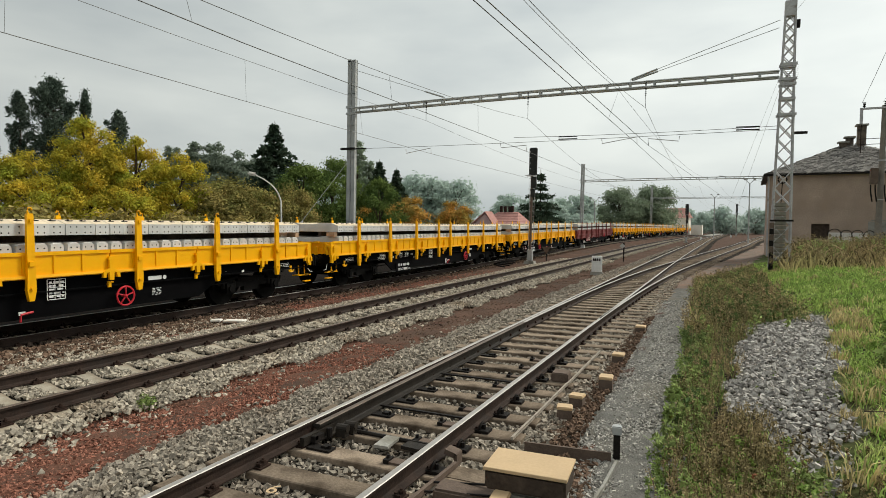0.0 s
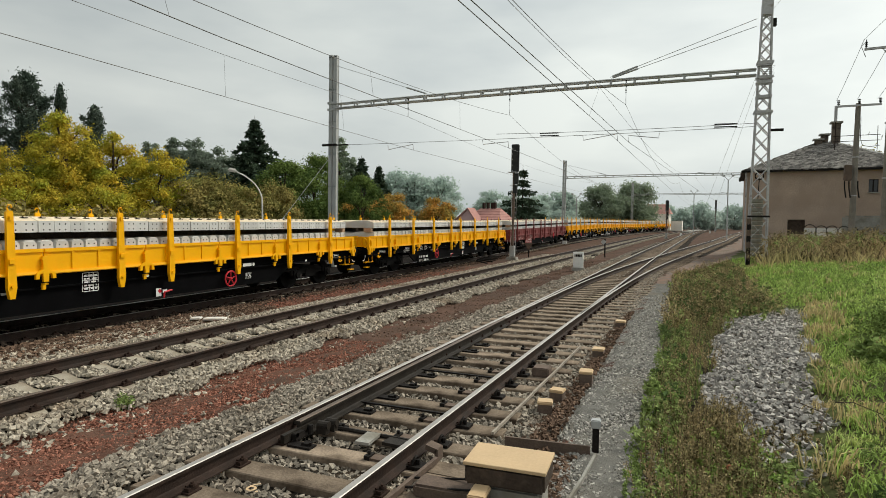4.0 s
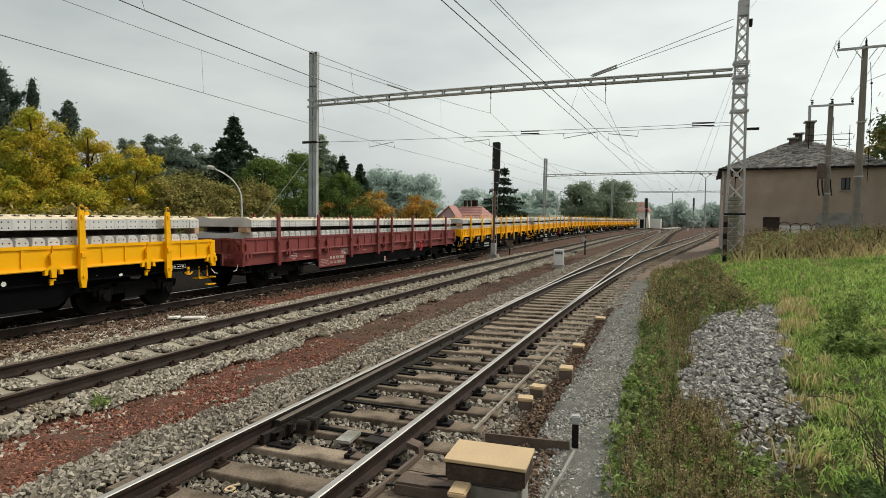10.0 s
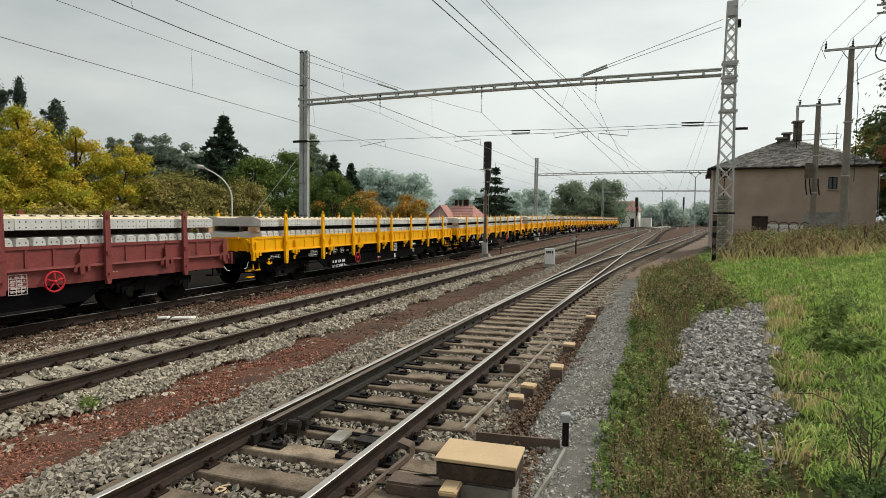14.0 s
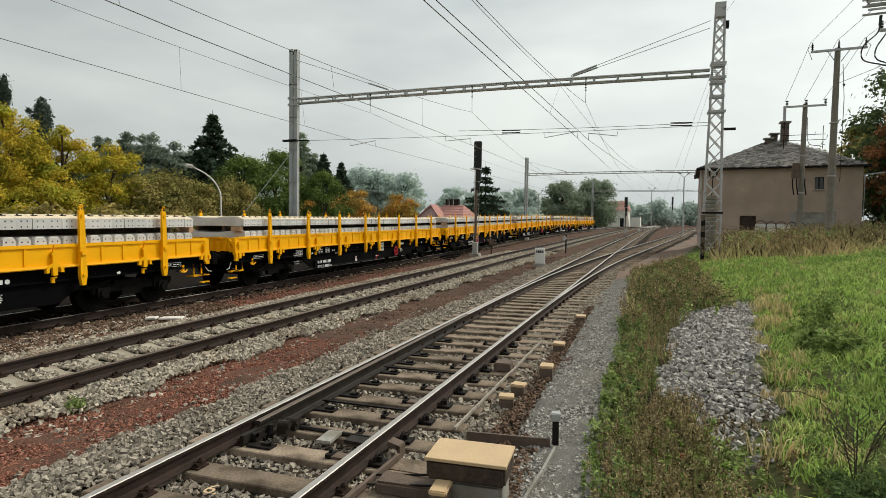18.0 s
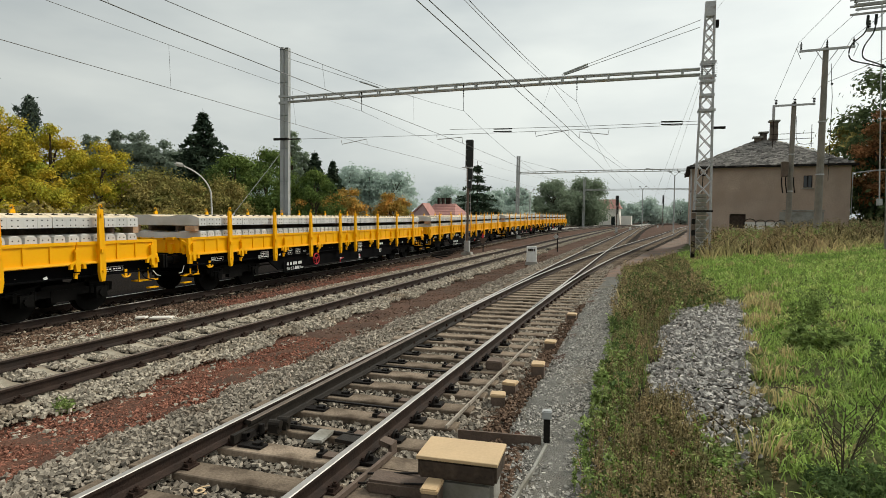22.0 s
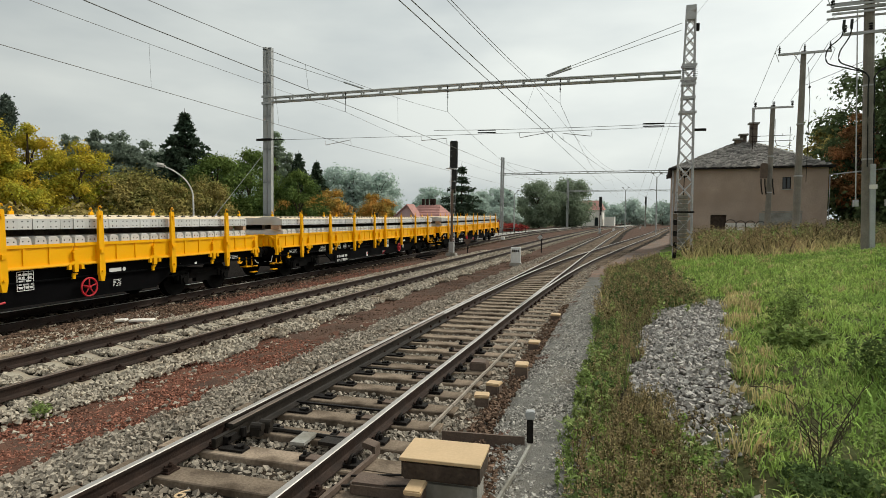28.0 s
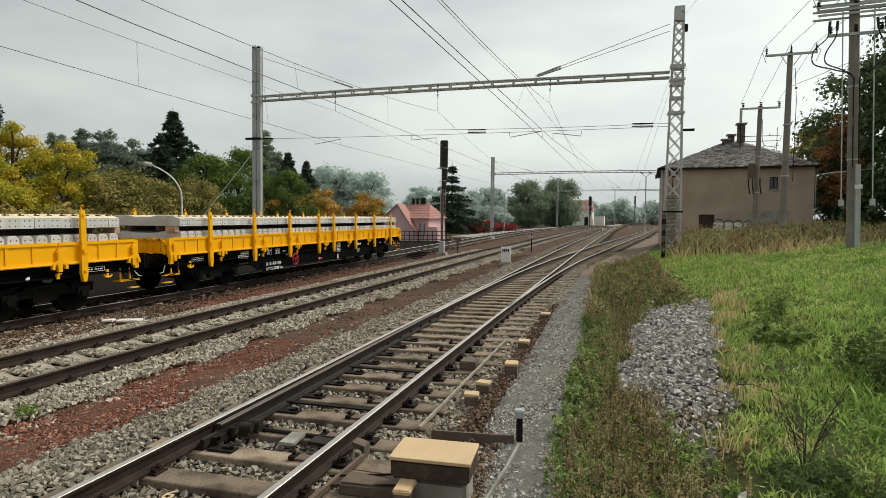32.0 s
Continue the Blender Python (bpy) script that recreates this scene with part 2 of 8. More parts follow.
M["roof"] = material("dark_slate_roofing", (0.11, 0.10, 0.095), 0.85, var=0.4, scale=3, fine=16, bump=0.6, bump_scale=9, dirt=(0.14, 0.135, 0.12), dirt_scale=1.1, dirt_pos=(0.55, 0.8))
M["beige"] = material("beige_painted_steel_cover", (0.62, 0.44, 0.26), 0.6, var=0.1, scale=3, fine=40, bump=0.06, dirt=(0.42, 0.30, 0.16), dirt_scale=4, dirt_pos=(0.6, 0.85))
M["signalblack"] = material("dark_signal_housing", (0.03, 0.032, 0.03), 0.6, var=0.3, scale=5, bump=0.05)
M["trunk"] = material("bark", (0.09, 0.065, 0.05), 0.95, var=0.4, scale=6, fine=30, bump=0.6)
M["glass"] = material("dark_window_glass", (0.02, 0.024, 0.028), 0.08, var=0.1, bump=0.0, spec=0.6)
M["pink"] = material("pink_render", (0.74, 0.50, 0.50), 0.9, var=0.1, scale=1.0, bump=0.1)
M["pinkroof"] = material("red_tile_roofing", (0.52, 0.27, 0.235), 0.85, var=0.2, scale=2, fine=12, bump=0.4)
M["cream"] = material("pale_render", (0.82, 0.78, 0.72), 0.9, var=0.1, scale=1.0, bump=0.1)

M["earth_crumb"] = material("rust_red_crumb", (0.30, 0.135, 0.095), 0.95, var=0.3, scale=30, rnd="island", rnd_amt=0.5, bump=0.2, dirt=(0.12, 0.08, 0.055), dirt_scale=0.6, spec=0.04)
M["gravel_stone"] = material("grey_gravel_stone", (0.43, 0.405, 0.365), 0.95, var=0.3, scale=30, rnd="island", rnd_amt=0.5, bump=0.2, spec=0.04)
L = {
    "yellow": leaf_material("yellow_green_leaves", (0.62, 0.45, 0.06), (0.38, 0.40, 0.06), 0.40, 0.40),
    "green": leaf_material("mid_green_leaves", (0.19, 0.25, 0.07), (0.10, 0.155, 0.05), 0.5),
    "olive": leaf_material("olive_leaves", (0.38, 0.30, 0.11), (0.22, 0.225, 0.075), 0.5),
    "orange": leaf_material("orange_leaves", (0.62, 0.31, 0.08), (0.32, 0.28, 0.08), 0.5),
    "dark": leaf_material("dark_green_leaves", (0.14, 0.175, 0.08), (0.09, 0.125, 0.06), 0.5),
    "needle": leaf_material("dark_needles", (0.06, 0.09, 0.062), (0.085, 0.115, 0.075), 0.5, 0.1),
    "pine": leaf_material("pine_needles", (0.125, 0.155, 0.125), (0.085, 0.115, 0.09), 0.5, 0.15),
    # distance haze is painted in: the next three leaf colours are paled for it
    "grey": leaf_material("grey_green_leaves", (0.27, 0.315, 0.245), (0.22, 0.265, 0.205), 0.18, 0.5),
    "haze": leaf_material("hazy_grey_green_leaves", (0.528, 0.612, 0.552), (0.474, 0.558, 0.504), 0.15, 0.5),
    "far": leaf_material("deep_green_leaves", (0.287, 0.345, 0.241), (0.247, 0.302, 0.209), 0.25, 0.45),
    "russet": leaf_material("russet_leaves", (0.50, 0.24, 0.11), (0.27, 0.16, 0.08), 0.5),
    "crimson": leaf_material("red_shrub_leaves", (0.40, 0.06, 0.06), (0.25, 0.07, 0.05), 0.5),
    "grass": leaf_material("green_grass", (0.41, 0.53, 0.155), (0.28, 0.41, 0.11), 0.6, 0.22),
    "lime": leaf_material("yellow_green_grass", (0.62, 0.66, 0.27), (0.50, 0.59, 0.20), 0.5, 0.22),
    "dry": leaf_material("dry_grass", (0.62, 0.50, 0.27), (0.42, 0.36, 0.17), 0.5, 0.3),
    "weed": leaf_material("brown_weeds", (0.38, 0.28, 0.165), (0.23, 0.205, 0.10), 0.8, 0.15),
    "herb": leaf_material("leafy_herbs", (0.23, 0.31, 0.10), (0.33, 0.39, 0.155), 0.6, 0.22),
    "clover": leaf_material("bright_herb_leaves", (0.36, 0.47, 0.14), (0.27, 0.38, 0.11), 0.4, 0.4),
    "deep": leaf_material("dark_bush_leaves", (0.10, 0.15, 0.06), (0.14, 0.19, 0.07), 0.5, 0.3),
}

# the shade under the train is painted into these two near-black colours
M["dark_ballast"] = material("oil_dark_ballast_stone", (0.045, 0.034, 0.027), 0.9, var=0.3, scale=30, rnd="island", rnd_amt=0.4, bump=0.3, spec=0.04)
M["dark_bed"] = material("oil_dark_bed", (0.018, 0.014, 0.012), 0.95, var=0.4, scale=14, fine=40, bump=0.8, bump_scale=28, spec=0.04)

M["duct"] = material("worn_beige_duct", (0.37, 0.32, 0.265), 0.8, var=0.25, scale=6, bump=0.2)
M["coverbox"] = material("grey_brown_cover", (0.16, 0.115, 0.09), 0.8, var=0.25, scale=6, bump=0.2)
M["faded_white"] = material("faded_pinkish_white_paint", (0.68, 0.58, 0.55), 0.7, var=0.3, scale=9, bump=0.0)
M["brown_stone"] = material("brown_stained_stone", (0.175, 0.115, 0.082), 0.95, var=0.35, scale=20, rnd="island", rnd_amt=0.6, bump=0.2, spec=0.04)
M["slate"] = material("loose_grey_slates", (0.19, 0.175, 0.16), 0.85, var=0.35, scale=4, rnd="island", rnd_amt=0.6, bump=0.3)
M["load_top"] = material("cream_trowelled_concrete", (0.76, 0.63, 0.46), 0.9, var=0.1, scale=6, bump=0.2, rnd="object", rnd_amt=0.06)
M["soot"] = material("soot_stained_chimney_plaster", (0.20, 0.16, 0.13), 0.95, var=0.4, scale=3, bump=0.3, dirt=(0.06, 0.05, 0.045), dirt_scale=3)
M["pole"] = material("weathered_pole_concrete", (0.29, 0.26, 0.225), 0.9, var=0.25, scale=1.5, fine=25, bump=0.25, dirt=(0.17, 0.15, 0.125), dirt_scale=1.2)
M["brickred"] = material("orange_brick", (0.33, 0.12, 0.06), 0.9, var=0.3, scale=12, bump=0.3)
# ---------------------------------------------------------------- mesh helpers
def bx(bm, c, s, rot=None, taper=None):
    """A box of size s round c; rot an Euler in degrees; taper scales the top."""
    vs = []
    for dz in (-0.5, 0.5):
        for dx, dy in ((-0.5, -0.5), (0.5, -0.5), (0.5, 0.5), (-0.5, 0.5)):
            kx = ky = 1.0
            if taper and dz > 0:
                kx, ky = taper
            v = Vector((dx * s[0] * kx, dy * s[1] * ky, dz * s[2]))
            if rot:
                v = Euler([radians(a) for a in rot]).to_matrix() @ v
            vs.append(bm.verts.new(v + Vector(c)))
    for f in ((3, 2, 1, 0), (4, 5, 6, 7), (0, 1, 5, 4), (1, 2, 6, 5), (2, 3, 7, 6), (3, 0, 4, 7)):
        bm.faces.new([vs[i] for i in f])
    return vs


def tube(bm, pts, r, seg=6, caps=True, r2=None):
    """A round bar along points."""
    pts = [Vector(p) for p in pts]
    rings = []
    up = Vector((0, 0, 1))
    for i, p in enumerate(pts):
        d = (pts[min(i + 1, len(pts) - 1)] - pts[max(i - 1, 0)]).normalized()
        a = d.cross(up)
        if a.length < 1e-3:
            a = d.cross(Vector((1, 0, 0)))
        a.normalize()
        b = a.cross(d)
        rr = r if r2 is None else r + (r2 - r) * i / (len(pts) - 1)
        rings.append([bm.verts.new(p + (a * math.cos(2 * math.pi * k / seg) + b * math.sin(2 * math.pi * k / seg)) * rr) for k in range(seg)])
    for q, w in zip(rings, rings[1:]):
        for k in range(seg):
            bm.faces.new((q[k], q[(k + 1) % seg], w[(k + 1) % seg], w[k]))
    if caps:
        bm.faces.new(rings[0][::-1])
        bm.faces.new(rings[-1])


def rounded(pts, n=6):
    """Points of a smooth curve through the given ones."""
    p = [Vector(q) for q in pts]
    p = [p[0] * 2 - p[1]] + p + [p[-1] * 2 - p[-2]]
    out = []
    for i in range(1, len(p) - 2):
        for k in range(n):
            t = k / n
            out.append(0.5 * (2 * p[i] + (p[i + 1] - p[i - 1]) * t + (2 * p[i - 1] - 5 * p[i] + 4 * p[i + 1] - p[i + 2]) * t * t + (3 * p[i] - p[i - 1] - 3 * p[i + 1] + p[i + 2]) * t ** 3))
    return out + [p[-2]]


def cyl(bm, a, b, r, seg=12, r2=None):
    tube(bm, [a, b], r, seg, True, r2)


def extrude_y(bm, prof, y0, y1):
    """A profile of (x, z) points drawn from y0 to y1."""
    a = [bm.verts.new((x, y0, z)) for x, z in prof]
    b = [bm.verts.new((x, y1, z)) for x, z in prof]
    k = len(prof)
    for i in range(k):
        bm.faces.new((a[i], a[(i + 1) % k], b[(i + 1) % k], b[i]))
    bm.faces.new(a[::-1])
    bm.faces.new(b)


def sweep(bm, prof, fx, ys, z=0.0):
    """A closed (x, z) profile swept along x = fx(y); z is a height or a function of y."""
    zf = z if callable(z) else (lambda y: z)
    rings = []
    for y in ys:
        rings.append([bm.verts.new((fx(y) + u, y, zf(y) + w)) for u, w in prof])
    k = len(prof)
    for q, w in zip(rings, rings[1:]):
        for i in range(k):
            bm.faces.new((q[i], q[(i + 1) % k], w[(i + 1) % k], w[i]))
    bm.faces.new(rings[0][::-1])
    bm.faces.new(rings[-1])


def finish(bm, name, mat, smooth=False):
    bmesh.ops.recalc_face_normals(bm, faces=bm.faces)
    me = bpy.data.meshes.new(name)
    bm.to_mesh(me)
    bm.free()
    for m in (mat if isinstance(mat, (list, tuple)) else [mat]):
        me.materials.append(M[m] if isinstance(m, str) else m)
    if smooth:
        me.polygons.foreach_set("use_smooth", [True] * len(me.polygons))
    return me


def part(name, bm, mat, parent, label="", smooth=False):
    """Links a bmesh or mesh as one mesh object under a thing or part."""
    me = finish(bm, name, mat, smooth) if isinstance(bm, bmesh.types.BMesh) else bm
    ob = new(name, me)
    if parent is not None:
        ob.parent = parent
    if label:
        ob["label"] = label
    return ob


def thing(name, label, category, m=None, group="", kind=""):
    ob = new(name)
    ob.empty_display_size = 0.2
    if m is not None:
        ob.matrix_world = m
    return tagged(ob, label, category, group, kind)


def raw(name, verts, faces, mat, smooth=False):
    me = bpy.data.meshes.new(name)
    me.from_pydata(verts.tolist() if hasattr(verts, "tolist") else verts, [], faces.tolist() if hasattr(faces, "tolist") else faces)
    me.update()
    for m in (mat if isinstance(mat, (list, tuple)) else [mat]):
        me.materials.append(M[m] if isinstance(m, str) else m)
    if smooth:
        me.polygons.foreach_set("use_smooth", [True] * len(me.polygons))
    return me


_ang = np.radians(np.arange(6) * 60.0)
_oct_v = np.stack([np.cos(_ang) * 0.66, np.sin(_ang) * 0.66, np.where(np.arange(6) % 2 == 0, 0.40, -0.40)], 1)
_oct_f = np.array([(0, 2, 4), (5, 3, 1), (0, 1, 2), (2, 3, 4), (4, 5, 0), (1, 3, 2), (3, 5, 4), (5, 1, 0)])


_box_v = np.array([(x, y, z) for z in (-0.5, 0.5) for y in (-0.5, 0.5) for x in (-0.5, 0.5)], float)
_box_f = np.array([(0, 2, 3), (0, 3, 1), (4, 5, 7), (4, 7, 6), (0, 1, 5), (0, 5, 4), (1, 3, 7), (1, 7, 5), (3, 2, 6), (3, 6, 7), (2, 0, 4), (2, 4, 6)])


def stones(name, xyz, size, mat, rng, block=False):
    """Broken stones at the given places, one mesh."""
    n = len(xyz)
    v0, f0 = (_box_v, _box_f) if block else (_oct_v, _oct_f)
    k = len(v0)
    v = np.repeat(v0[None], n, 0) + rng.uniform(-0.24, 0.24, (n, k, 3))
    if block:
        v *= (1.0 - 0.35 * rng.random((n, k)) ** 2)[:, :, None]
    v *= (size[:, None] * rng.uniform(0.7, 1.4, (n, 3)) * np.array([1.1, 1.1, 0.85]))[:, None, :]
    # lying at rest: any turn about the upright, a moderate tilt
    turn_ = rng.uniform(0, math.pi, n)
    q = np.stack([np.cos(turn_), rng.normal(0, 0.26, n), rng.normal(0, 0.26, n), np.sin(turn_)], 1)
    q /= np.linalg.norm(q, axis=1)[:, None]
    w, x, y, z = q.T
    R = np.stack([1 - 2 * (y * y + z * z), 2 * (x * y - z * w), 2 * (x * z + y * w), 2 * (x * y + z * w), 1 - 2 * (x * x + z * z), 2 * (y * z - x * w),
                  2 * (x * z - y * w), 2 * (y * z + x * w), 1 - 2 * (x * x + y * y)], 1).reshape(n, 3, 3)
    v = np.einsum("nij,nkj->nki", R, v) + xyz[:, None, :]
    f = (f0[None] + k * np.arange(n)[:, None, None]).reshape(-1, 3)
    return raw(name, v.reshape(-1, 3), f, mat)


def smoothstep(a, b, x):
    t = np.clip((np.asarray(x, float) - a) / (b - a), 0, 1)
    return t * t * (3 - 2 * t)

# ---------------------------------------------------------------- lines of the tracks
def bend(y, k=0.00018, y0=30.0):
    return k * max(0.0, y - y0) ** 2


def x_near(y):          # straight road of the turnout
    return -3.03 + bend(y) + 0.0178 * (min(y, 80.0) - 16.0) + 0.005 * max(0.0, y - 80.0)


def turn_off(y):        # how far the branch has left the straight road
    d = max(0.0, y - 11.5)
    if d < 27:
        return d * d / 560.0
    return 1.302 + 0.085 * (min(d, 73.5) - 27) + 0.07 * max(0.0, d - 73.5)


def x_branch(y):
    return x_near(y) + turn_off(y)


def x_mid(y):
    return -8.235 + 0.0165 * min(y, 40.0) + 0.012 * max(0.0, y - 40.0) + bend(y, 0.00017, 30.0)


def x_train(y):
    return -13.18 + 0.00032 * max(0.0, y - 22.0) ** 2


Z_TRAIN = -0.12


def rise(y):            # the far track climbs a little beyond the mast
    return 0.42 * float(smoothstep(24.0, 84.0, y))


def bank_shift(y):
    """The bank keeps clear of the branch as it curves away."""
    return np.minimum(0.00018 * np.maximum(0, y - 30) ** 2 + 0.12 * np.maximum(0, y - 27), 60)


def ground_z(x, y):
    """Height of the ground, rail heads of the near track being zero."""
    x, y = np.asarray(x, float), np.asarray(y, float)
    u = x - bank_shift(y)
    z = -0.34 + 0.17 * smoothstep(-1.9, -0.9, u) + 0.45 * smoothstep(-0.35, 1.5, u) + 0.35 * smoothstep(1.2, 4.2, u) + 0.42 * smoothstep(4.0, 10.0, u) + 0.3 * smoothstep(10.0, 30.0, u)
    z = z + 0.5 * np.exp(-((x - 0.2) ** 2 + (y + 0.4) ** 2) / 2.2)
    z = z - 0.12 * smoothstep(-15.5, -17.5, x)
    far = -13.2 + 0.00032 * np.maximum(0.0, y - 22.0) ** 2
    z = z + 0.40 * smoothstep(24.0, 84.0, y) * smoothstep(far + 4.2, far + 1.9, x) * (y < 330)
    return z


def axis_steps(fine0, fine1, step, far0, far1):
    a = list(np.arange(fine0, fine1 + 1e-6, step))
    s, p = step, fine1
    while p < far1:
        s *= 1.28
        p += s
        a.append(min(p, far1))
    s, p = step, fine0
    while p > far0:
        s *= 1.28
        p -= s
        a.insert(0, max(p, far0))
    return np.array(sorted(set(np.round(a, 4))))


gx = axis_steps(-9.0, 9.0, 0.22, -2500, 2500)
gy = axis_steps(0.0, 30.0, 0.35, -400, 4000)
GX, GY = np.meshgrid(gx, gy)
GZ = ground_z(GX, GY)
rng = np.random.default_rng(3)
near = (np.abs(GX) < 12) & (GY > -5) & (GY < 40)
GZ = GZ + np.where(near, rng.normal(0, 0.012, GZ.shape), 0)
nx_, ny_ = len(gx), len(gy)
idx = np.arange(nx_ * ny_).reshape(ny_, nx_)
gf = np.stack([idx[:-1, :-1], idx[:-1, 1:], idx[1:, 1:], idx[1:, :-1]], -1).reshape(-1, 4)
ground = new("ground", raw("ground", np.stack([GX, GY, GZ], -1).reshape(-1, 3), gf, "earth", True))
tagged(ground, "rust-brown earth between the tracks, grassy beside them", "ground", kind="structure")

for m_ in ("gravel", "soil", "dark_bed", "ballast_bed", "brown_earth", "pale_earth"):
    ground.data.materials.append(M[m_])
_c = np.stack([GX, GY], -1).reshape(-1, 2)[gf].mean(1)
_sh = bank_shift(_c[:, 1])
_u = _c[:, 0] - _sh + rng.normal(0, 0.07, len(_c))
_mi = np.where(_u > -0.25 + 1.3 * smoothstep(19, 27, _c[:, 1]), 2, np.where((_u > -1.25) & (_c[:, 1] < 24) & (_c[:, 1] > -4), 1, 0))
_mi = np.where((_mi == 0) & (_c[:, 1] + rng.normal(0, 1.8, len(_c)) > np.where(_c[:, 0] < -9.0, 22.0, 9.6)), 5, _mi)
_xb = np.array([x_branch(q) for q in np.clip(_c[:, 1], 0, 400)])
_mi = np.where((_mi == 5) & (_c[:, 0] > _xb + 1.4) & (_c[:, 1] > 21) & (_c[:, 1] < 160), 6, _mi)
# ground under and behind the train is coloured near black as if shaded
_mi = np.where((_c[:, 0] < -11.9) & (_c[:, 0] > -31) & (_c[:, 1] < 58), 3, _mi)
_mi = np.where((_c[:, 0] < -31) | ((_c[:, 0] < -21) & (_c[:, 1] > 58)) | (_c[:, 1] < -6), 2, _mi)
# under the heap the near-black bed colour stands in for shade between stones
_mi = np.where((np.abs(_c[:, 0] - 0.84 - 0.115 * (_c[:, 1] - 9.0)) < 0.6) & (np.abs(_c[:, 1] - 10.0) < 3.7), 4, _mi)
ground.data.polygons.foreach_set("material_index", _mi.astype(np.int32))

# ---------------------------------------------------------------- tracks
RAIL = [(-0.075, -0.172), (0.075, -0.172), (0.075, -0.160), (0.02, -0.145), (0.010, -0.13), (0.010, -0.045), (0.036, -0.034), (0.036, -0.006), (0.028, 0.0),
        (-0.028, 0.0), (-0.036, -0.006), (-0.036, -0.034), (-0.010, -0.045), (-0.010, -0.13), (-0.02, -0.145), (-0.075, -0.160)]


def y_run(y0, y1):
    out, y = [], y0
    while y < y1:
        out.append(y)
        y += 1.0 if y < 40 else 4.0
    return out + [y1]


def rail(parent, fx, y0, y1, z=0.0, bright=True, label="", side="rail_side", head=None):
    bm = bmesh.new()
    sweep(bm, RAIL, fx, y_run(y0, y1), z)
    me = finish(bm, "rail", [side, head or ("rail_head" if bright else "rail_head_dull")])
    k = len(RAIL)
    for i, p in enumerate(me.polygons):
        if i % k in (7, 8, 9) and len(p.vertices) == 4:
            p.material_index = 1
    return part("rail", me, None, parent, label)


def sleeper_mesh(length, mat, w=0.285, h=0.2):
    bm = bmesh.new()
    vs = bx(bm, (0, 0, -h / 2), (length, w, h), taper=(0.998, 0.96))
    bmesh.ops.bevel(bm, geom=[e for e in bm.edges if all(v.co.z > -0.01 for v in e.verts)], offset=0.010, segments=1, affect="EDGES")
    return finish(bm, "sleeper", mat)


def concrete_sleeper_mesh():
    """A sleeper with a sunken waist, its top faces sloped at the rail seats."""
    bm = bmesh.new()
    rings = []
    for x, h, w in ((-1.25, -0.17, 0.2), (-1.0, -0.06, 0.22), (-0.88, 0.002, 0.22), (-0.55, 0.0, 0.22), (-0.3, -0.045, 0.19), (0.3, -0.045, 0.19), (0.55, 0.0, 0.22), (0.88, 0.002, 0.22), (1.0, -0.06, 0.22), (1.25, -0.17, 0.2)):
        rings.append([bm.verts.new(p) for p in ((x, -0.15, -0.21), (x, 0.15, -0.21), (x, w / 2, h), (x, -w / 2, h))])
    for q, r in zip(rings, rings[1:]):
        for i in range(4):
            bm.faces.new((q[i], q[(i + 1) % 4], r[(i + 1) % 4], r[i]))
    bm.faces.new(rings[0][::-1])
    bm.faces.new(rings[-1])
    return finish(bm, "sleeper", "sleeper_con")


def clip_mesh():
    """Rib plate with clips and bolts on both sides of a rail."""
    bm = bmesh.new()
    bx(bm, (0, 0, -0.178), (0.30, 0.15, 0.016))
    for s in (-1, 1):
        bx(bm, (0.105 * s, 0, -0.155), (0.05, 0.11, 0.035))
        cyl(bm, (0.115 * s, 0, -0.15), (0.115 * s, 0, -0.095), 0.014, 6)
        cyl(bm, (0.115 * s, 0, -0.135), (0.115 * s, 0, -0.112), 0.026, 6)
        bx(bm, (0.085 * s, 0, -0.142), (0.05, 0.06, 0.018), rot=(0, 18 * s, 0))
    return finish(bm, "rail_fastening", "rust")


def bed(parent, fx, y0, y1, z, half, half_low, depth):
    bm = bmesh.new()
    sweep(bm, [(-half_low, -depth), (half_low, -depth), (half, 0.0), (-half, 0.0)], fx, y_run(y0, y1), z)
    # the far track's narrow bed gets the colour darkened for the train's shade
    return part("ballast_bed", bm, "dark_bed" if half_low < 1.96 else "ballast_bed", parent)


def add_sleepers(parent, fx, y0, y1, step, me, clip, z, half=0.753, detail_to=45.0, wob=0.0):
    y = y0
    zf = z if callable(z) else (lambda q: z)
    r = random.Random(7)
    far_bm = bmesh.new()
    while y < y1:
        ang = -math.degrees(math.atan((fx(y + 1) - fx(y - 1)) / 2)) + r.uniform(-wob, wob)
        if y < detail_to:
            ob = part("sleeper", me, None, parent)
            ob.matrix_basis = pose(fx(y), y, zf(y) - 0.187 + r.uniform(-0.004, 0.004), 0, 0, ang)
            if clip and y < 24:
                for s in (-1, 1):
                    c = part("rail_fastening", clip, None, parent)
                    c.matrix_basis = pose(fx(y) + s * half, y, zf(y), 0, 0, ang)
        else:
            bx(far_bm, (fx(y), y, zf(y) - 0.25), (2.5, 0.26, 0.14), rot=(0, 0, ang))
        y += step
    part("far_sleepers", far_bm, me.materials[0].name and me.materials[0], parent)["kind"] = "stuff"


CLIP = clip_mesh()
near_track = thing("track_near", "near track with turnout, brown sleepers and polished rails", "railway track", kind="structure")
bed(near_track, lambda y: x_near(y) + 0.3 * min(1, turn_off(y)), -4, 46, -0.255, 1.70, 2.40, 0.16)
rail(near_track, lambda y: x_near(y) - 0.753, -4, 420)
rail(near_track, lambda y: x_branch(y) + 0.753, -4, 420)
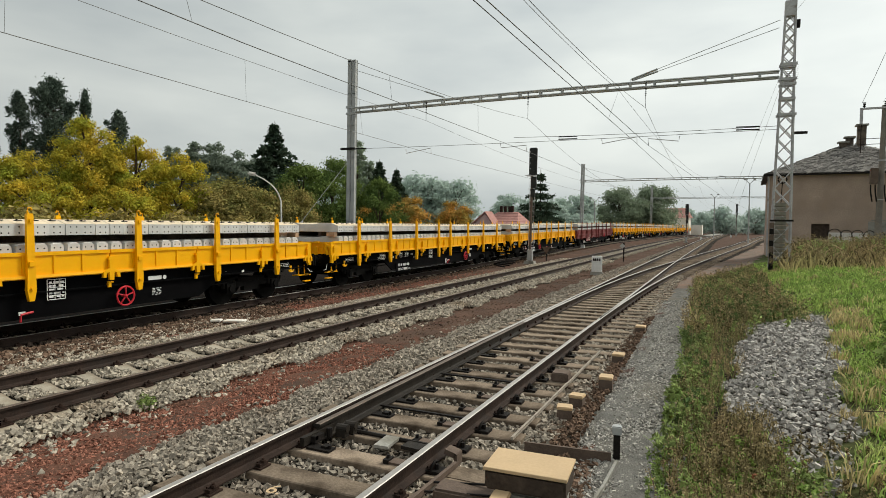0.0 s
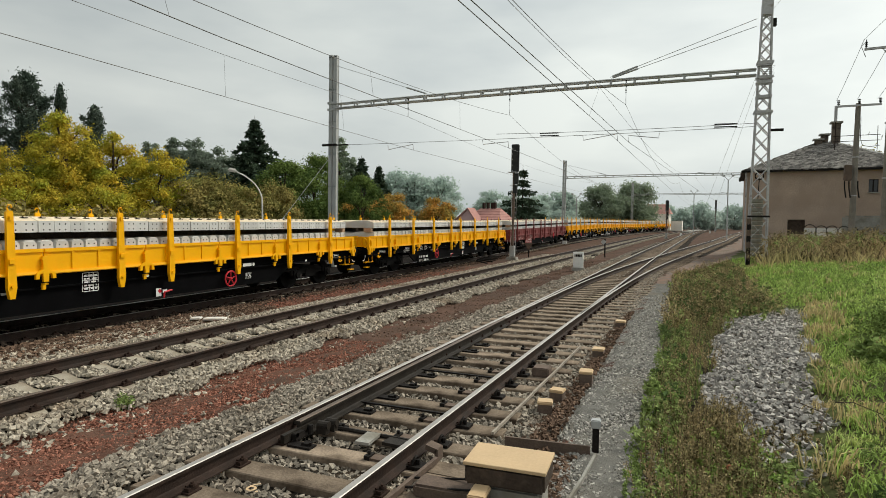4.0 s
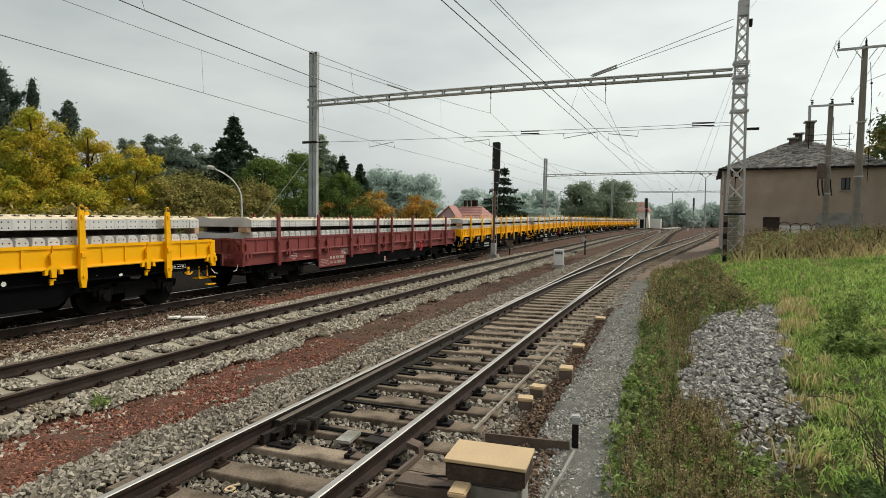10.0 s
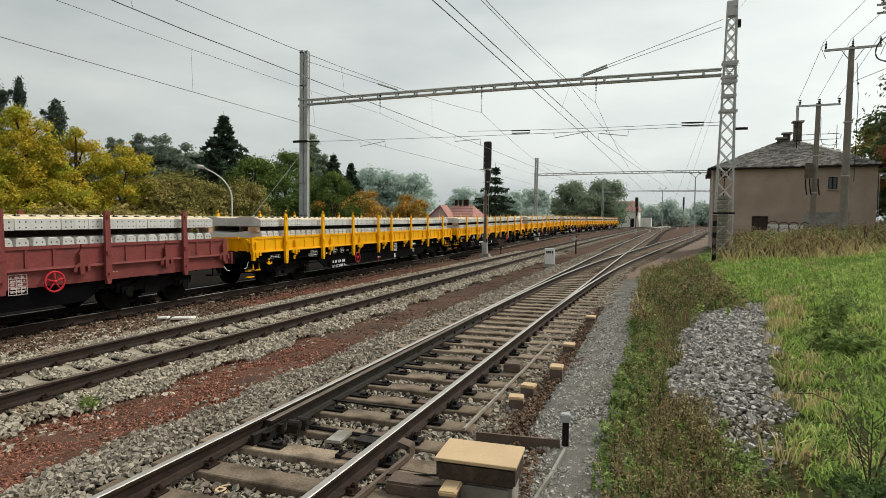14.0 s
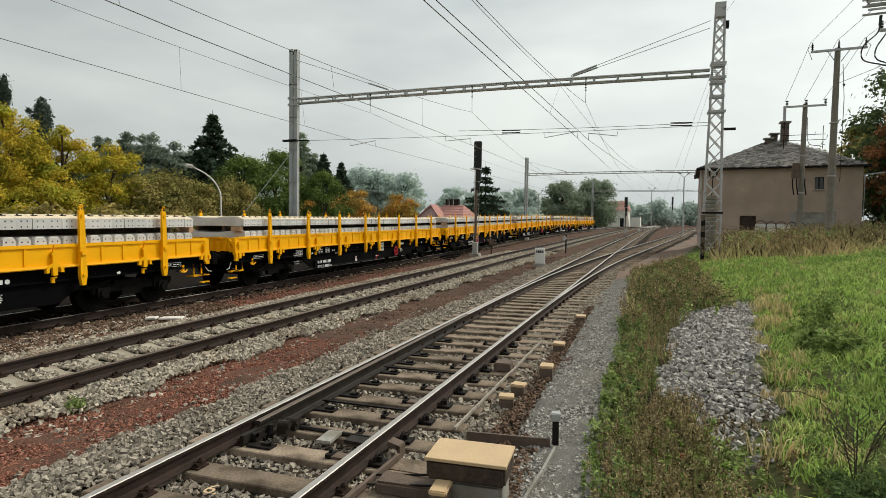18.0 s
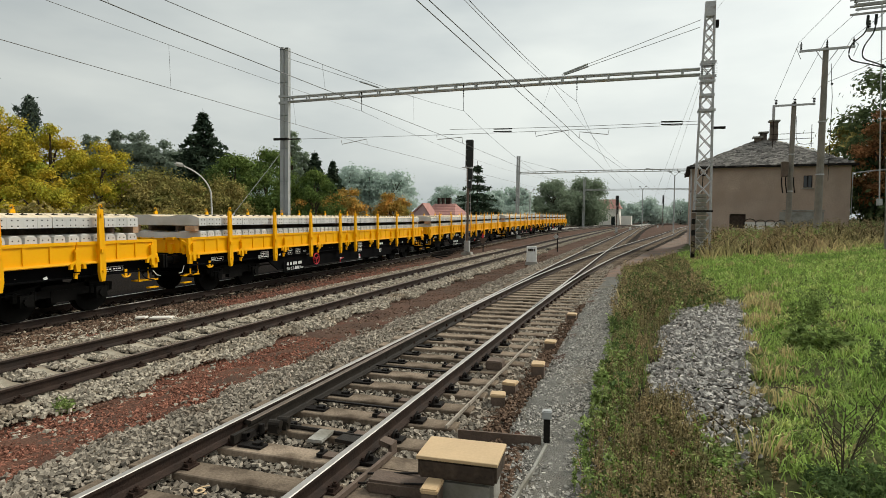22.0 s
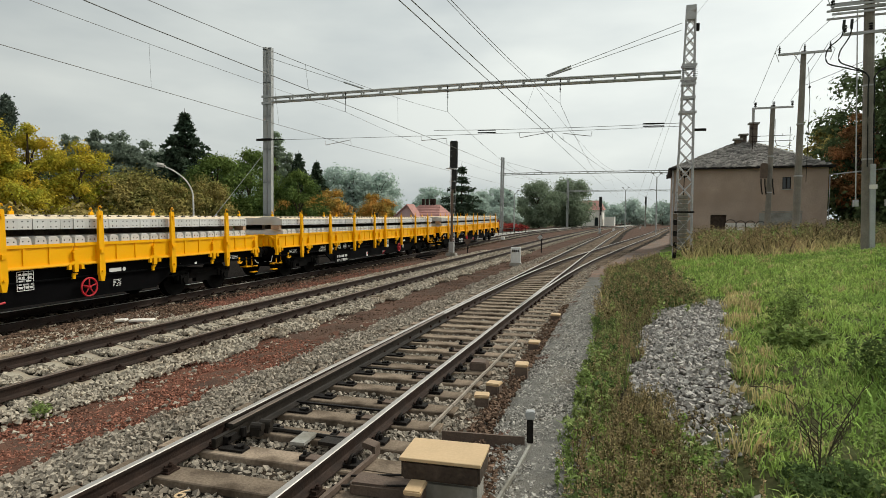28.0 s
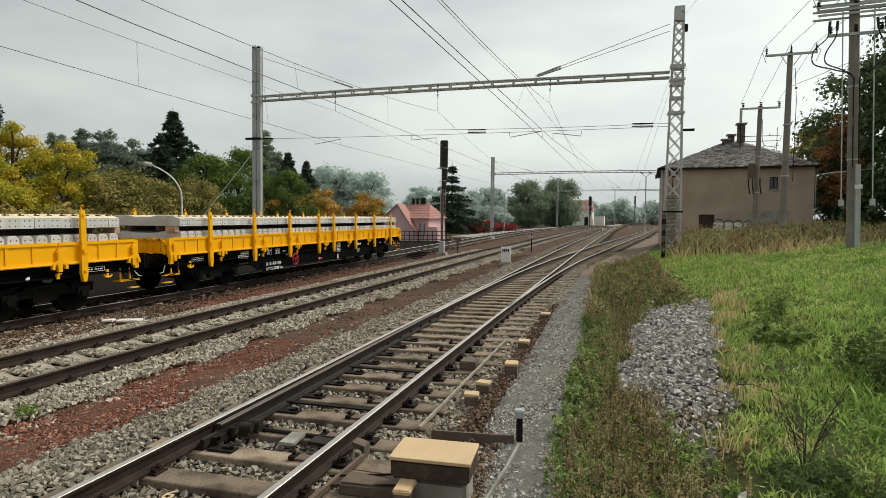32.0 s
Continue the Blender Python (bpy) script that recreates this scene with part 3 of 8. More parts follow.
# the two tongues of the turnout and the rails that they become
rail(near_track, lambda y: x_branch(y) - 0.753 + 0.15 * max(0.0, 1 - (y - 4.9) / 18.0), 5.12, 12.6, side="grease", head="rail_head_dull", label="greased black tongue rail")
rail(near_track, lambda y: x_branch(y) - 0.753 + 0.15 * max(0.0, 1 - (y - 4.9) / 18.0), 12.61, 420)
rail(near_track, lambda y: x_near(y) + 0.753 - 0.068 * max(0.0, 1 - (y - 5.5) / 9.0), 14.0, 420)
TURN_SLEEPER = [sleeper_mesh(l, "sleeper_old") for l in (2.6, 2.8, 3.1)]
y_ = -3.6
r_ = random.Random(11)
long_far = bmesh.new()
while y_ < 44:
    spread = turn_off(y_)
    k_ = 0 if y_ < 9 else (1 if y_ < 20 else 2)
    ob = part("sleeper", TURN_SLEEPER[k_], None, near_track)
    ob.matrix_basis = pose(x_near(y_) + spread / 2 + (0.06 if y_ < 9 else 0.1), y_, -0.187, 0, 0, r_.uniform(-0.8, 0.8)) @ Matrix.Diagonal((1 + spread / 3.0, 1.0, 1, 1))
    if y_ < 24:
        for s_ in (-0.753, 0.753):
            c_ = part("rail_fastening", CLIP, None, near_track)
            c_.matrix_basis = pose((x_near(y_) if s_ < 0 else x_branch(y_)) + s_, y_, 0)
    y_ += 0.61
while y_ < 300:
    bx(long_far, (x_near(y_) , y_, -0.25), (2.5, 0.26, 0.14))
    if turn_off(y_) > 2.6:
        bx(long_far, (x_branch(y_), y_, -0.25), (2.5, 0.26, 0.14))
    else:
        bx(long_far, (x_near(y_) + turn_off(y_), y_, -0.252), (2.5, 0.26, 0.14))
    y_ += 0.61
part("far_sleepers", long_far, "sleeper_old", near_track)["kind"] = "stuff"
bed(near_track, x_near, 46.02, 420, -0.235, 1.6, 2.0, 0.2)
bed(near_track, x_branch, 46.02, 420, -0.228, 1.6, 2.0, 0.2)

mid_track = thing("track_middle", "middle track with pale concrete sleepers and dull rails", "railway track", kind="structure")
CON = concrete_sleeper_mesh()
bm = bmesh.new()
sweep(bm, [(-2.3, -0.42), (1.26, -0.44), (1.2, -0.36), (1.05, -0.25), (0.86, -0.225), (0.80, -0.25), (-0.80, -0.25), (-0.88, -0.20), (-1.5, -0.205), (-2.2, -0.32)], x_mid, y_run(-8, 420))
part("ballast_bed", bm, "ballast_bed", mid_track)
for s_ in (-0.753, 0.753):
    rail(mid_track, lambda y, s_=s_: x_mid(y) + s_, -8, 420, bright=False)
add_sleepers(mid_track, x_mid, -1.0, 300, 0.62, CON, CLIP, 0.0)

train_track = thing("track_far", "far track under the passing train, dark rusty rails", "railway track", kind="structure")
bed(train_track, x_train, -40, 420, lambda y: Z_TRAIN - 0.215 + rise(y), 1.6, 1.95, 0.14)
for s_ in (-0.753, 0.753):
    # only the left rail carries the painted sky glint
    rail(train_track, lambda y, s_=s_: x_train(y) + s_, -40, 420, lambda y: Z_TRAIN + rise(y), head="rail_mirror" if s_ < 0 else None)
add_sleepers(train_track, x_train, 2.0, 300, 0.62, CON, CLIP, lambda y: Z_TRAIN + rise(y))

# broken stone on the beds
rng = np.random.default_rng(5)


def laid(y0, y1, u0, u1, s0, grow):
    """Places on a shaken grid whose spacing widens with the distance: y, u and the spacing there."""
    ys, us, ss = [], [], []
    y, odd = y0, 0
    while y < y1:
        s = s0 * (1 + grow * max(0.0, y - 5.0))
        u = np.arange(u0 + 0.5 * s * odd, u1, s)
        ys.append(y + rng.uniform(-0.42, 0.42, len(u)) * s)
        us.append(u + rng.uniform(-0.42, 0.42, len(u)) * s)
        ss.append(np.full(len(u), s))
        y += s * 0.9
        odd = 1 - odd
    return np.concatenate(ys), np.concatenate(us), np.concatenate(ss)


def lay_bed(xf, y0, y1, u0, u1, z, s0, grow, mat, parent, label, grid, edge0, edge1, drop=0.10, low=0.0):
    """Broken stone lying side by side over a bed, its tops level between the sleepers, sloping off at both edges."""
    y, u, s = laid(y0, y1, u0, u1, s0, grow)
    g0, gs, half = grid
    fr = np.abs((y - g0 + gs / 2) % gs - gs / 2)
    keep = (fr > 0.15) | (np.abs(u) > half) | (rng.random(len(y)) < 0.012)
    ragged = 0.10 * np.sin(2.3 * y) + 0.06 * np.sin(6.1 * y)
    keep &= (u > u0 + 0.1 + ragged) & (u < u1 - 0.1 + ragged)
    y, u, s = y[keep], u[keep], s[keep]
    a = np.clip(np.maximum((u - u1 + edge1) / edge1, (u0 + edge0 - u) / edge0), 0, 1)
    x = np.array([xf(q) for q in y]) + u
    zz = z - drop * a - low * (np.abs(u) < 0.72) + rng.uniform(-0.020, 0.016, len(y))
    ob = part("ballast_stones", stones("ballast_stones", np.stack([x, y, zz], 1), s * rng.uniform(0.66, 0.96, len(y)), mat, rng, True), None, parent, label)
    ob["kind"] = "stuff"


def strew(name, n, xf, y0, y1, off, width, z, size, mat, parent, label, edge=0.3, pw=1.6, rise_=0.03, grid=None, bury=0.0, block=False):
    """Stones over a bed round the line xf, thinning with the distance."""
    y = y0 + (y1 - y0) * rng.random(n) ** pw
    u = off + rng.uniform(-width, width, n)
    a = np.clip((np.abs(u - off) - (width - edge)) / edge, 0, 1)
    if grid:
        # keep the sleepers' tops clear
        g0, gs, half = grid
        fr = np.abs((y - g0 + gs / 2) % gs - gs / 2)
        keep = (fr > 0.145) | (np.abs(u) > half) | (rng.random(n) < 0.02)
        y, u, a, n = y[keep], u[keep], a[keep], int(keep.sum())
    x = np.array([xf(q) for q in y]) + u
    zz = z + (np.array([rise(q) for q in y]) if xf is x_train else 0.0) - 0.13 * a + 0.035 * a + rng.uniform(-0.02, rise_, n) + bury * ((np.abs(u) > 0.9) & (np.abs(u) < 1.4))
    sz = size * rng.uniform(0.6, 1.3, n)
    ob = part(name, stones(name, np.stack([x, y, zz], 1), sz, mat, rng, block), None, parent, label)
    ob["kind"] = "stuff"
    return ob


lay_bed(x_near, 1.8, 31, -2.35, 2.15, -0.232, 0.048, 0.045, "ballast", near_track, "grey broken stone ballast", (-3.6, 0.61, 1.36), 0.8, 0.5, low=0.03)
lay_bed(x_mid, 2.6, 42, -2.35, 1.56, -0.210, 0.050, 0.045, "far_ballast", mid_track, "pale broken stone ballast", (-1.0, 0.62, 1.02), 0.5, 0.42)
strew("ballast_stones", 5000, x_branch, 16, 70, 1.55, 0.75, -0.30, 0.065, "ballast", near_track, "grey-brown broken stone beside the branch")
strew("ballast_stones", 4500, x_near, 30, 80, -1.5, 0.8, -0.30, 0.075, "ballast", near_track, "grey-brown broken stone beside the straight road")
strew("ballast_stones", 9000, x_train, 4.0, 50, 0.1, 1.25, Z_TRAIN - 0.215, 0.06, "dark_ballast", train_track, "broken stone under the train, coloured dark for its shade")
strew("ballast_stones", 4500, x_train, 4.0, 12.2, 2.0, 0.75, Z_TRAIN - 0.225, 0.055, "far_ballast", train_track, "pale broken stone ballast", pw=1.0, block=True)
strew("ballast_stones", 7500, x_train, 4.0, 13.5, 1.8, 0.9, Z_TRAIN - 0.215, 0.055, "brown_stone", train_track, "brown stained stone beside the far rail", pw=1.0, block=True)
strew("ballast_stones", 7000, x_train, 5.0, 60, 1.45, 0.5, Z_TRAIN - 0.215, 0.05, "brown_stone", train_track, "brown stained stone beside the far rail")


def strew_ground(name, n, x0, x1, y0, y1, size, mat, label, category, pw=1.7, lift=0.0, keep=None):
    """Loose crumbs on the ground sheet."""
    y = y0 + (y1 - y0) * rng.random(n) ** pw
    x = rng.uniform(x0, x1, n)
    if keep is not None:
        k = keep(x, y)
        x, y = x[k], y[k]
    z = ground_z(x, y) + lift + rng.uniform(-0.3, 0.25, len(x)) * size
    ob = new(name, stones(name, np.stack([x, y, z], 1), size * rng.uniform(0.5, 1.4, len(x)), mat, rng))
    return tagged(ob, label, category, kind="stuff")


strew_ground("earth_crumbs", 17000, -7.0, -5.1, 2.5, 10.5, 0.023, "earth_crumb", "loose rust-red stone crumbs between the tracks", "crumbs")
strew_ground("earth_crumbs", 6000, -6.5, -5.0, 9, 40, 0.022, "brown_stone", "brown stones between the tracks", "crumbs", pw=1.0)
strew_ground("loose_stones", 420, -5.75, -5.15, 2.8, 15, 0.042, "ballast", "loose grey stones at the edge of the ballast", "stones")
strew_ground("loose_stones", 300, -6.95, -6.35, 3.5, 15, 0.042, "far_ballast", "loose pale stones at the edge of the ballast", "stones")
strew_ground("loose_stones", 90, -6.6, -5.5, 2.8, 9, 0.036, "far_ballast", "few pale stones on the red earth", "stones")
strew_ground("brown_stones", 1500, -1.45, -0.95, 3.4, 5.8, 0.034, "brown_stone", "brown stained stones round the point machine", "stones")
strew_ground("earth_crumbs", 6000, -11.9, -10.1, 9.0, 30, 0.034, "earth_crumb", "loose brown stone crumbs between the tracks", "crumbs")
strew_ground("brown_stones", 5600, -2.0, -1.25, 4.4, 16, 0.032, "brown_stone", "brown stained stones along the sleeper ends", "stones", lift=0.07)
strew("ballast_stones", 6500, x_near, -4, 1.9, -0.25, 2.1, -0.24, 0.048, "ballast", near_track, "grey broken stone ballast", grid=(-3.6, 0.61, 1.36), pw=1.0)
strew_ground("fine_gravel", 3500, -1.4, -0.2, -4, 3.2, 0.032, "gravel_stone", "fine grey gravel beside the track", "gravel", pw=1.0)
strew_ground("fine_gravel", 22000, -1.4, -0.15, 3.0, 20, 0.022, "gravel_stone", "fine grey gravel beside the track", "gravel")
# ---------------------------------------------------------------- the train
PITCH = 19.9
STAKES = [-7.68, -5.35, -3.02, -0.69, 0.69, 3.02, 5.35, 7.68]
JOINTS = [-7.08, -4.72, -2.36, 0.0, 2.36, 4.72, 7.08]
HALF_W, DECK, BOARD_TOP, BOARD_LOW = 1.39, 1.22, 1.68, 1.16


def stake_mesh(paint, hook):
    """Side stake: tapered channel with a pointed foot, a bolt and a lifting hook."""
    bm = bmesh.new()
    prof = [(-0.085, 0.96), (-0.045, 0.75), (0.045, 0.75), (0.085, 0.96), (0.075, 1.3), (0.062, 2.38), (0.045, 2.42), (-0.045, 2.42), (-0.062, 2.38), (-0.075, 1.3)]
    a = [bm.verts.new((0.0, y, z)) for y, z in prof]
    b = [bm.verts.new((0.085 if z < 1.4 else 0.06, y, z)) for y, z in prof]
    k = len(prof)
    for i in range(k):
        bm.faces.new((a[i], a[(i + 1) % k], b[(i + 1) % k], b[i]))
    bm.faces.new(a[::-1])
    bm.faces.new(b)
    cyl(bm, (0.08, 0.0, 0.99), (0.115, 0.0, 0.99), 0.032, 8)
    bx(bm, (0.09, 0.0, 1.46), (0.03, 0.10, 0.09))
    bx(bm, (0.075, 0.0, 2.28), (0.03, 0.05, 0.07))
    if hook:
        tube(bm, [(0.03, 0.0, 2.38), (0.03, -0.035, 2.46), (0.03, -0.02, 2.52), (0.03, 0.03, 2.53), (0.03, 0.05, 2.48)], 0.016, 6)
    return finish(bm, "stake", paint)


def board_mesh(length, paint):
    """Drop side with a rim, a lower lip and pressed ribs."""
    bm = bmesh.new()
    h = BOARD_TOP - BOARD_LOW
    bx(bm, (0, 0, (BOARD_TOP + BOARD_LOW) / 2), (0.03, length, h))
    bx(bm, (0.022, 0, BOARD_TOP - 0.035), (0.05, length, 0.07))
    bx(bm, (0.03, 0, BOARD_LOW + 0.04), (0.07, length, 0.055), rot=(0, -14, 0))
    n = max(2, int(length / 0.47))
    for i in range(1, n):
        bx(bm, (0.02, -length / 2 + length * i / n, BOARD_LOW + h * 0.53), (0.035, 0.05, h * 0.72))
    return finish(bm, "side_board", paint)


def bracket_mesh(paint):
    """Locking post at a board joint, one welded piece with its two hinge lugs."""
    bm = bmesh.new()
    prof = [(-0.20, 1.08), (-0.13, 1.08), (-0.12, 1.18), (-0.06, 1.20), (-0.05, 1.02), (0.05, 1.02), (0.06, 1.20), (0.12, 1.18), (0.13, 1.08), (0.20, 1.08), (0.19, 1.20), (0.055, 1.28), (0.055, 1.45), (0.08, 1.47), (0.05, 1.53), (-0.05, 1.53), (-0.08, 1.47), (-0.055, 1.45), (-0.055, 1.28), (-0.19, 1.20)]
    a = [bm.verts.new((0.02, y, z)) for y, z in prof]
    b = [bm.verts.new((0.085, y, z)) for y, z in prof]
    k = len(prof)
    for i in range(k):
        bm.faces.new((a[i], a[(i + 1) % k], b[(i + 1) % k], b[i]))
    bm.faces.new(a[::-1])
    bm.faces.new(b)
    return finish(bm, "lock_post", paint)


def wheel_mesh():
    bm = bmesh.new()
    for s in (-1, 1):
        cyl(bm, (s * 0.69, 0, 0), (s * 0.82, 0, 0), 0.46, 28)
        cyl(bm, (s * 0.66, 0, 0), (s * 0.69, 0, 0), 0.485, 28)
        cyl(bm, (s * 0.82, 0, 0), (s * 0.825, 0, 0), 0.33, 20)
        bx(bm, (s * 0.828, 0.24, 0), (0.012, 0.05, 0.05))
    cyl(bm, (-0.9, 0, 0), (0.9, 0, 0), 0.085, 12)
    return finish(bm, "wheelset", "bogie")


def bogie_frame_mesh():
    bm = bmesh.new()
    for s in (-1, 1):
        x = s * 1.0
        bx(bm, (x, 0, 0.60), (0.12, 1.3, 0.26))
        bx(bm, (x, 0, 0.48), (0.14, 0.62, 0.26))
        for e in (-1, 1):
            bx(bm, (x, e * 0.9, 0.66), (0.12, 0.75, 0.13), rot=(-e * 8, 0, 0))
            bx(bm, (x + s * 0.04, e * 0.9, 0.47), (0.24, 0.30, 0.26))
            cyl(bm, (x + s * 0.14, e * 0.9, 0.46), (x + s * 0.21, e * 0.9, 0.46), 0.10, 10)
            for q in (-0.2, 0.2):
                cyl(bm, (x + s * 0.05, e * 0.9 + q, 0.46), (x + s * 0.05, e * 0.9 + q, 0.66), 0.065, 8)
    bx(bm, (0, 0, 0.62), (1.9, 0.42, 0.22))
    for e in (-1, 1):
        bx(bm, (0, e * 1.32, 0.52), (1.9, 0.08, 0.12))
    return finish(bm, "bogie_frame", "bogie")


def hand_wheel_mesh(paint, spokes=5):
    bm = bmesh.new()
    pts = [(0, 0.21 * math.cos(a), 0.21 * math.sin(a)) for a in [2 * math.pi * i / 20 for i in range(21)]]
    tube(bm, pts, 0.022, 6, False)
    for i in range(spokes):
        a = 2 * math.pi * i / spokes + (0.3 if spokes == 5 else 0.52)
        tube(bm, [(0, 0, 0), (0, 0.2 * math.cos(a), 0.2 * math.sin(a))], 0.016, 5)
    cyl(bm, (-0.12, 0, 0), (0.03, 0, 0), 0.035, 8)
    return finish(bm, "hand_wheel", paint, True)


def bars(bm, x, y, z, w, h, rows, seed, margin=0.0, frame_t=0.0, gap=0.35):
    """Rows of short plain bars where small writing stands, facing +x."""
    r = random.Random(seed)
    if frame_t:
        for dz in (-h / 2, h / 2):
            bx(bm, (x, y, z + dz), (0.004, w, frame_t))
        for dy in (-w / 2, w / 2):
            bx(bm, (x, y + dy, z), (0.004, frame_t, h - frame_t))
    rh = (h - 2 * margin) / rows
    for i in range(rows):
        yy = y - w / 2 + margin + 0.01
        zz = z + h / 2 - margin - rh * (i + 0.5)
        while yy < y + w / 2 - margin - 0.03:
            l = min(r.uniform(0.03, 0.13), y + w / 2 - margin - yy)
            bx(bm, (x, yy + l / 2, zz), (0.004, l * 0.86, rh * (1 - gap)))
            yy += l + r.choice((0.012, 0.012, 0.05))


def lettering(text, size, m, mat, parent, name):
    cu = bpy.data.curves.new("text", "FONT")
    cu.body, cu.size, cu.extrude = text, size, 0.001
    tmp = bpy.data.objects.new("text", cu)
    scene.collection.objects.link(tmp)
    me = bpy.data.meshes.new_from_object(tmp.evaluated_get(bpy.context.evaluated_depsgraph_get()))
    bpy.data.objects.remove(tmp)
    me.materials.clear()
    me.materials.append(M[mat])
    o = part(name, me, None, parent)
    o.matrix_basis = m
    return o


# turns lettering upright, to face +x
LETTER_TURN = Matrix(((0, 0, 1, 0), (1, 0, 0, 0), (0, 1, 0, 0), (0, 0, 0, 1)))


def build_wagon(name, label, paint, kind):
    is_red = kind == "red"
    w = thing(name, label, "rail wagon", group="wagons of the train")
    # underframe: solebars, headstocks, deck
    ufm = "red" if is_red else "black"
    bm = bmesh.new()
    bx(bm, (0, 0, DECK - 0.03), (2.62, 18.5, 0.06))
    part("deck", bm, ufm, w)
    sole = bmesh.new()
    extrude_y(sole, [(-0.05, 0.87), (0.10, 0.87), (0.10, 0.90), (0.0, 0.90), (0.0, 1.14), (0.12, 1.14), (0.12, 1.18), (-0.05, 1.18)], -9.22, 9.22)
    sole = finish(sole, "solebar", ufm)
    for s in (-1, 1):
        o = part("solebar", sole, None, w)
        o.matrix_basis = pose(s * 1.22, 0, 0, 0, 0, 0 if s > 0 else 180)
    # fish-bellied side girders between the bogies
    belly = bmesh.new()
    prof = [(-5.7, 0.869), (-4.9, 0.39), (4.9, 0.39), (5.7, 0.869)]
    a = [belly.verts.new((-0.03, y, z)) for y, z in prof]
    b = [belly.verts.new((0.03, y, z)) for y, z in prof]
    for i in range(4):
        belly.faces.new((a[i], a[(i + 1) % 4], b[(i + 1) % 4], b[i]))
    belly.faces.new(a[::-1])
    belly.faces.new(b)
    belly = finish(belly, "side_girder", "black")
    for s in (-1, 1):
        o = part("side_girder", belly, None, w)
        o.location = (s * 1.22, 0, 0)
    for y in (-8.0, -5.6, -3.3, -1.1, 1.1, 3.3, 5.6, 8.0):
        bm = bmesh.new()
        bx(bm, (0, y, 1.0), (2.3, 0.09, 0.24))
        part("cross_bearer", bm, ufm, w)
    for e in (-1, 1):
        bm = bmesh.new()
        bx(bm, (0, e * 9.25, 1.02), (2.62, 0.10, 0.42))
        part("headstock", bm, ufm, w)
    if is_red:
        bm = bmesh.new()
        for s in (-1, 1):
            bx(bm, (s * 1.30, 0, 1.0), (0.03, 18.4, 0.34))
        part("solebar_plate", bm, "red", w)
    # equipment under the frame
    bm = bmesh.new()
    cyl(bm, (-0.75, -2.6, 0.72), (-0.75, -1.4, 0.72), 0.19, 14)
    cyl(bm, (0.8, 0.9, 0.70), (0.8, 1.9, 0.70), 0.17, 14)
    bx(bm, (0.95, 3.4, 0.72), (0.35, 0.8, 0.28))
    bx(bm, (0.95, -3.9, 0.74), (0.3, 0.5, 0.26))
    bx(bm, (1.15, 2.70, 0.66), (0.12, 0.16, 0.5))
    tube(bm, [(1.1, -6.0, 0.62), (1.1, 6.0, 0.62)], 0.022, 6)
    tube(bm, [(0.3, -8.6, 0.78), (0.3, 8.6, 0.78)], 0.03, 6)
    part("brake_gear", bm, "bogie", w)
    # sides
    ends = [-9.27] + JOINTS + [9.27]
    meshes = {}
    for s in (-1, 1):
        for a, b in zip(ends, ends[1:]):
            ln = round(b - a - 0.03, 3)
            if ln not in meshes:
                meshes[ln] = board_mesh(ln, paint)
            o = part("side_board", meshes[ln], None, w)
            o.matrix_basis = pose(s * (HALF_W - 0.05), (a + b) / 2, 0, 0, 0, 0 if s > 0 else 180)
    me = bracket_mesh(paint)
    for s in (-1, 1):
        for y in JOINTS + [-9.2, 9.2]:
            o = part("lock_post", me, None, w)
            o.matrix_basis = pose(s * (HALF_W - 0.045), y, 0, 0, 0, 0 if s > 0 else 180)
    me = stake_mesh(paint, not is_red)
    for s in (-1, 1):
        for y in STAKES:
            o = part("stake", me, None, w)
            o.matrix_basis = pose(s * (HALF_W - 0.005), y, 0, 0, 0, 0 if s > 0 else 180)
    # end walls with their lock gear
    for e in (-1, 1):
        bm = bmesh.new()
        bx(bm, (0, 0, 1.43), (2.56, 0.035, 0.42))
        bx(bm, (0, e * 0.03, 1.62), (2.56, 0.06, 0.06))
        bx(bm, (0, e * 0.03, 1.25), (2.56, 0.06, 0.05))
        for x in (-0.95, -0.45, 0.0, 0.45, 0.95):
            bx(bm, (x, e * 0.035, 1.46), (0.07, 0.05, 0.40))
        for x in (-0.7, 0.7):
            bx(bm, (x, e * 0.06, 1.35), (0.12, 0.10, 0.28))
            bx(bm, (x, e * 0.05, 1.64), (0.20, 0.12, 0.06))
        o = part("end_wall", bm, paint, w)
        o.location = (0, e * 9.23, 0)
        for s in (-1, 1):
            bm = bmesh.new()
            bx(bm, (s * 1.33, e * 9.30, 1.40), (0.09, 0.16, 0.52))
            bx(bm, (s * 1.36, e * 9.31, 1.12), (0.07, 0.13, 0.36), taper=(1.0, 1.25))
            bx(bm, (s * 1.24, e * 9.36, 1.52), (0.22, 0.09, 0.08), rot=(0, 24 * s, 0))
            bx(bm, (s * 1.18, e * 9.36, 1.36), (0.10, 0.08, 0.30), rot=(0, -20 * s, 0))
            part("corner_post", bm, paint, w)
    # buffers, hook, steps
    for e in (-1, 1):
        for x in (-0.875, 0.875):
            bm = bmesh.new()
            cyl(bm, (x, e * 9.28, 1.06), (x, e * 9.52, 1.06), 0.13, 14)
            cyl(bm, (x, e * 9.52, 1.06), (x, e * 9.86, 1.06), 0.095, 14)
            bx(bm, (x, e * 9.90, 1.06), (0.46, 0.05, 0.36))
            part("buffer", bm, "red" if is_red else "bogie", w)
        bm = bmesh.new()
        bx(bm, (0, e * 9.48, 1.04), (0.07, 0.42, 0.12))
        tube(bm, [(0, e * 9.66, 1.06), (0, e * 9.78, 0.95), (0, e * 9.70, 0.72), (0, e * 9.60, 0.66)], 0.03, 6)
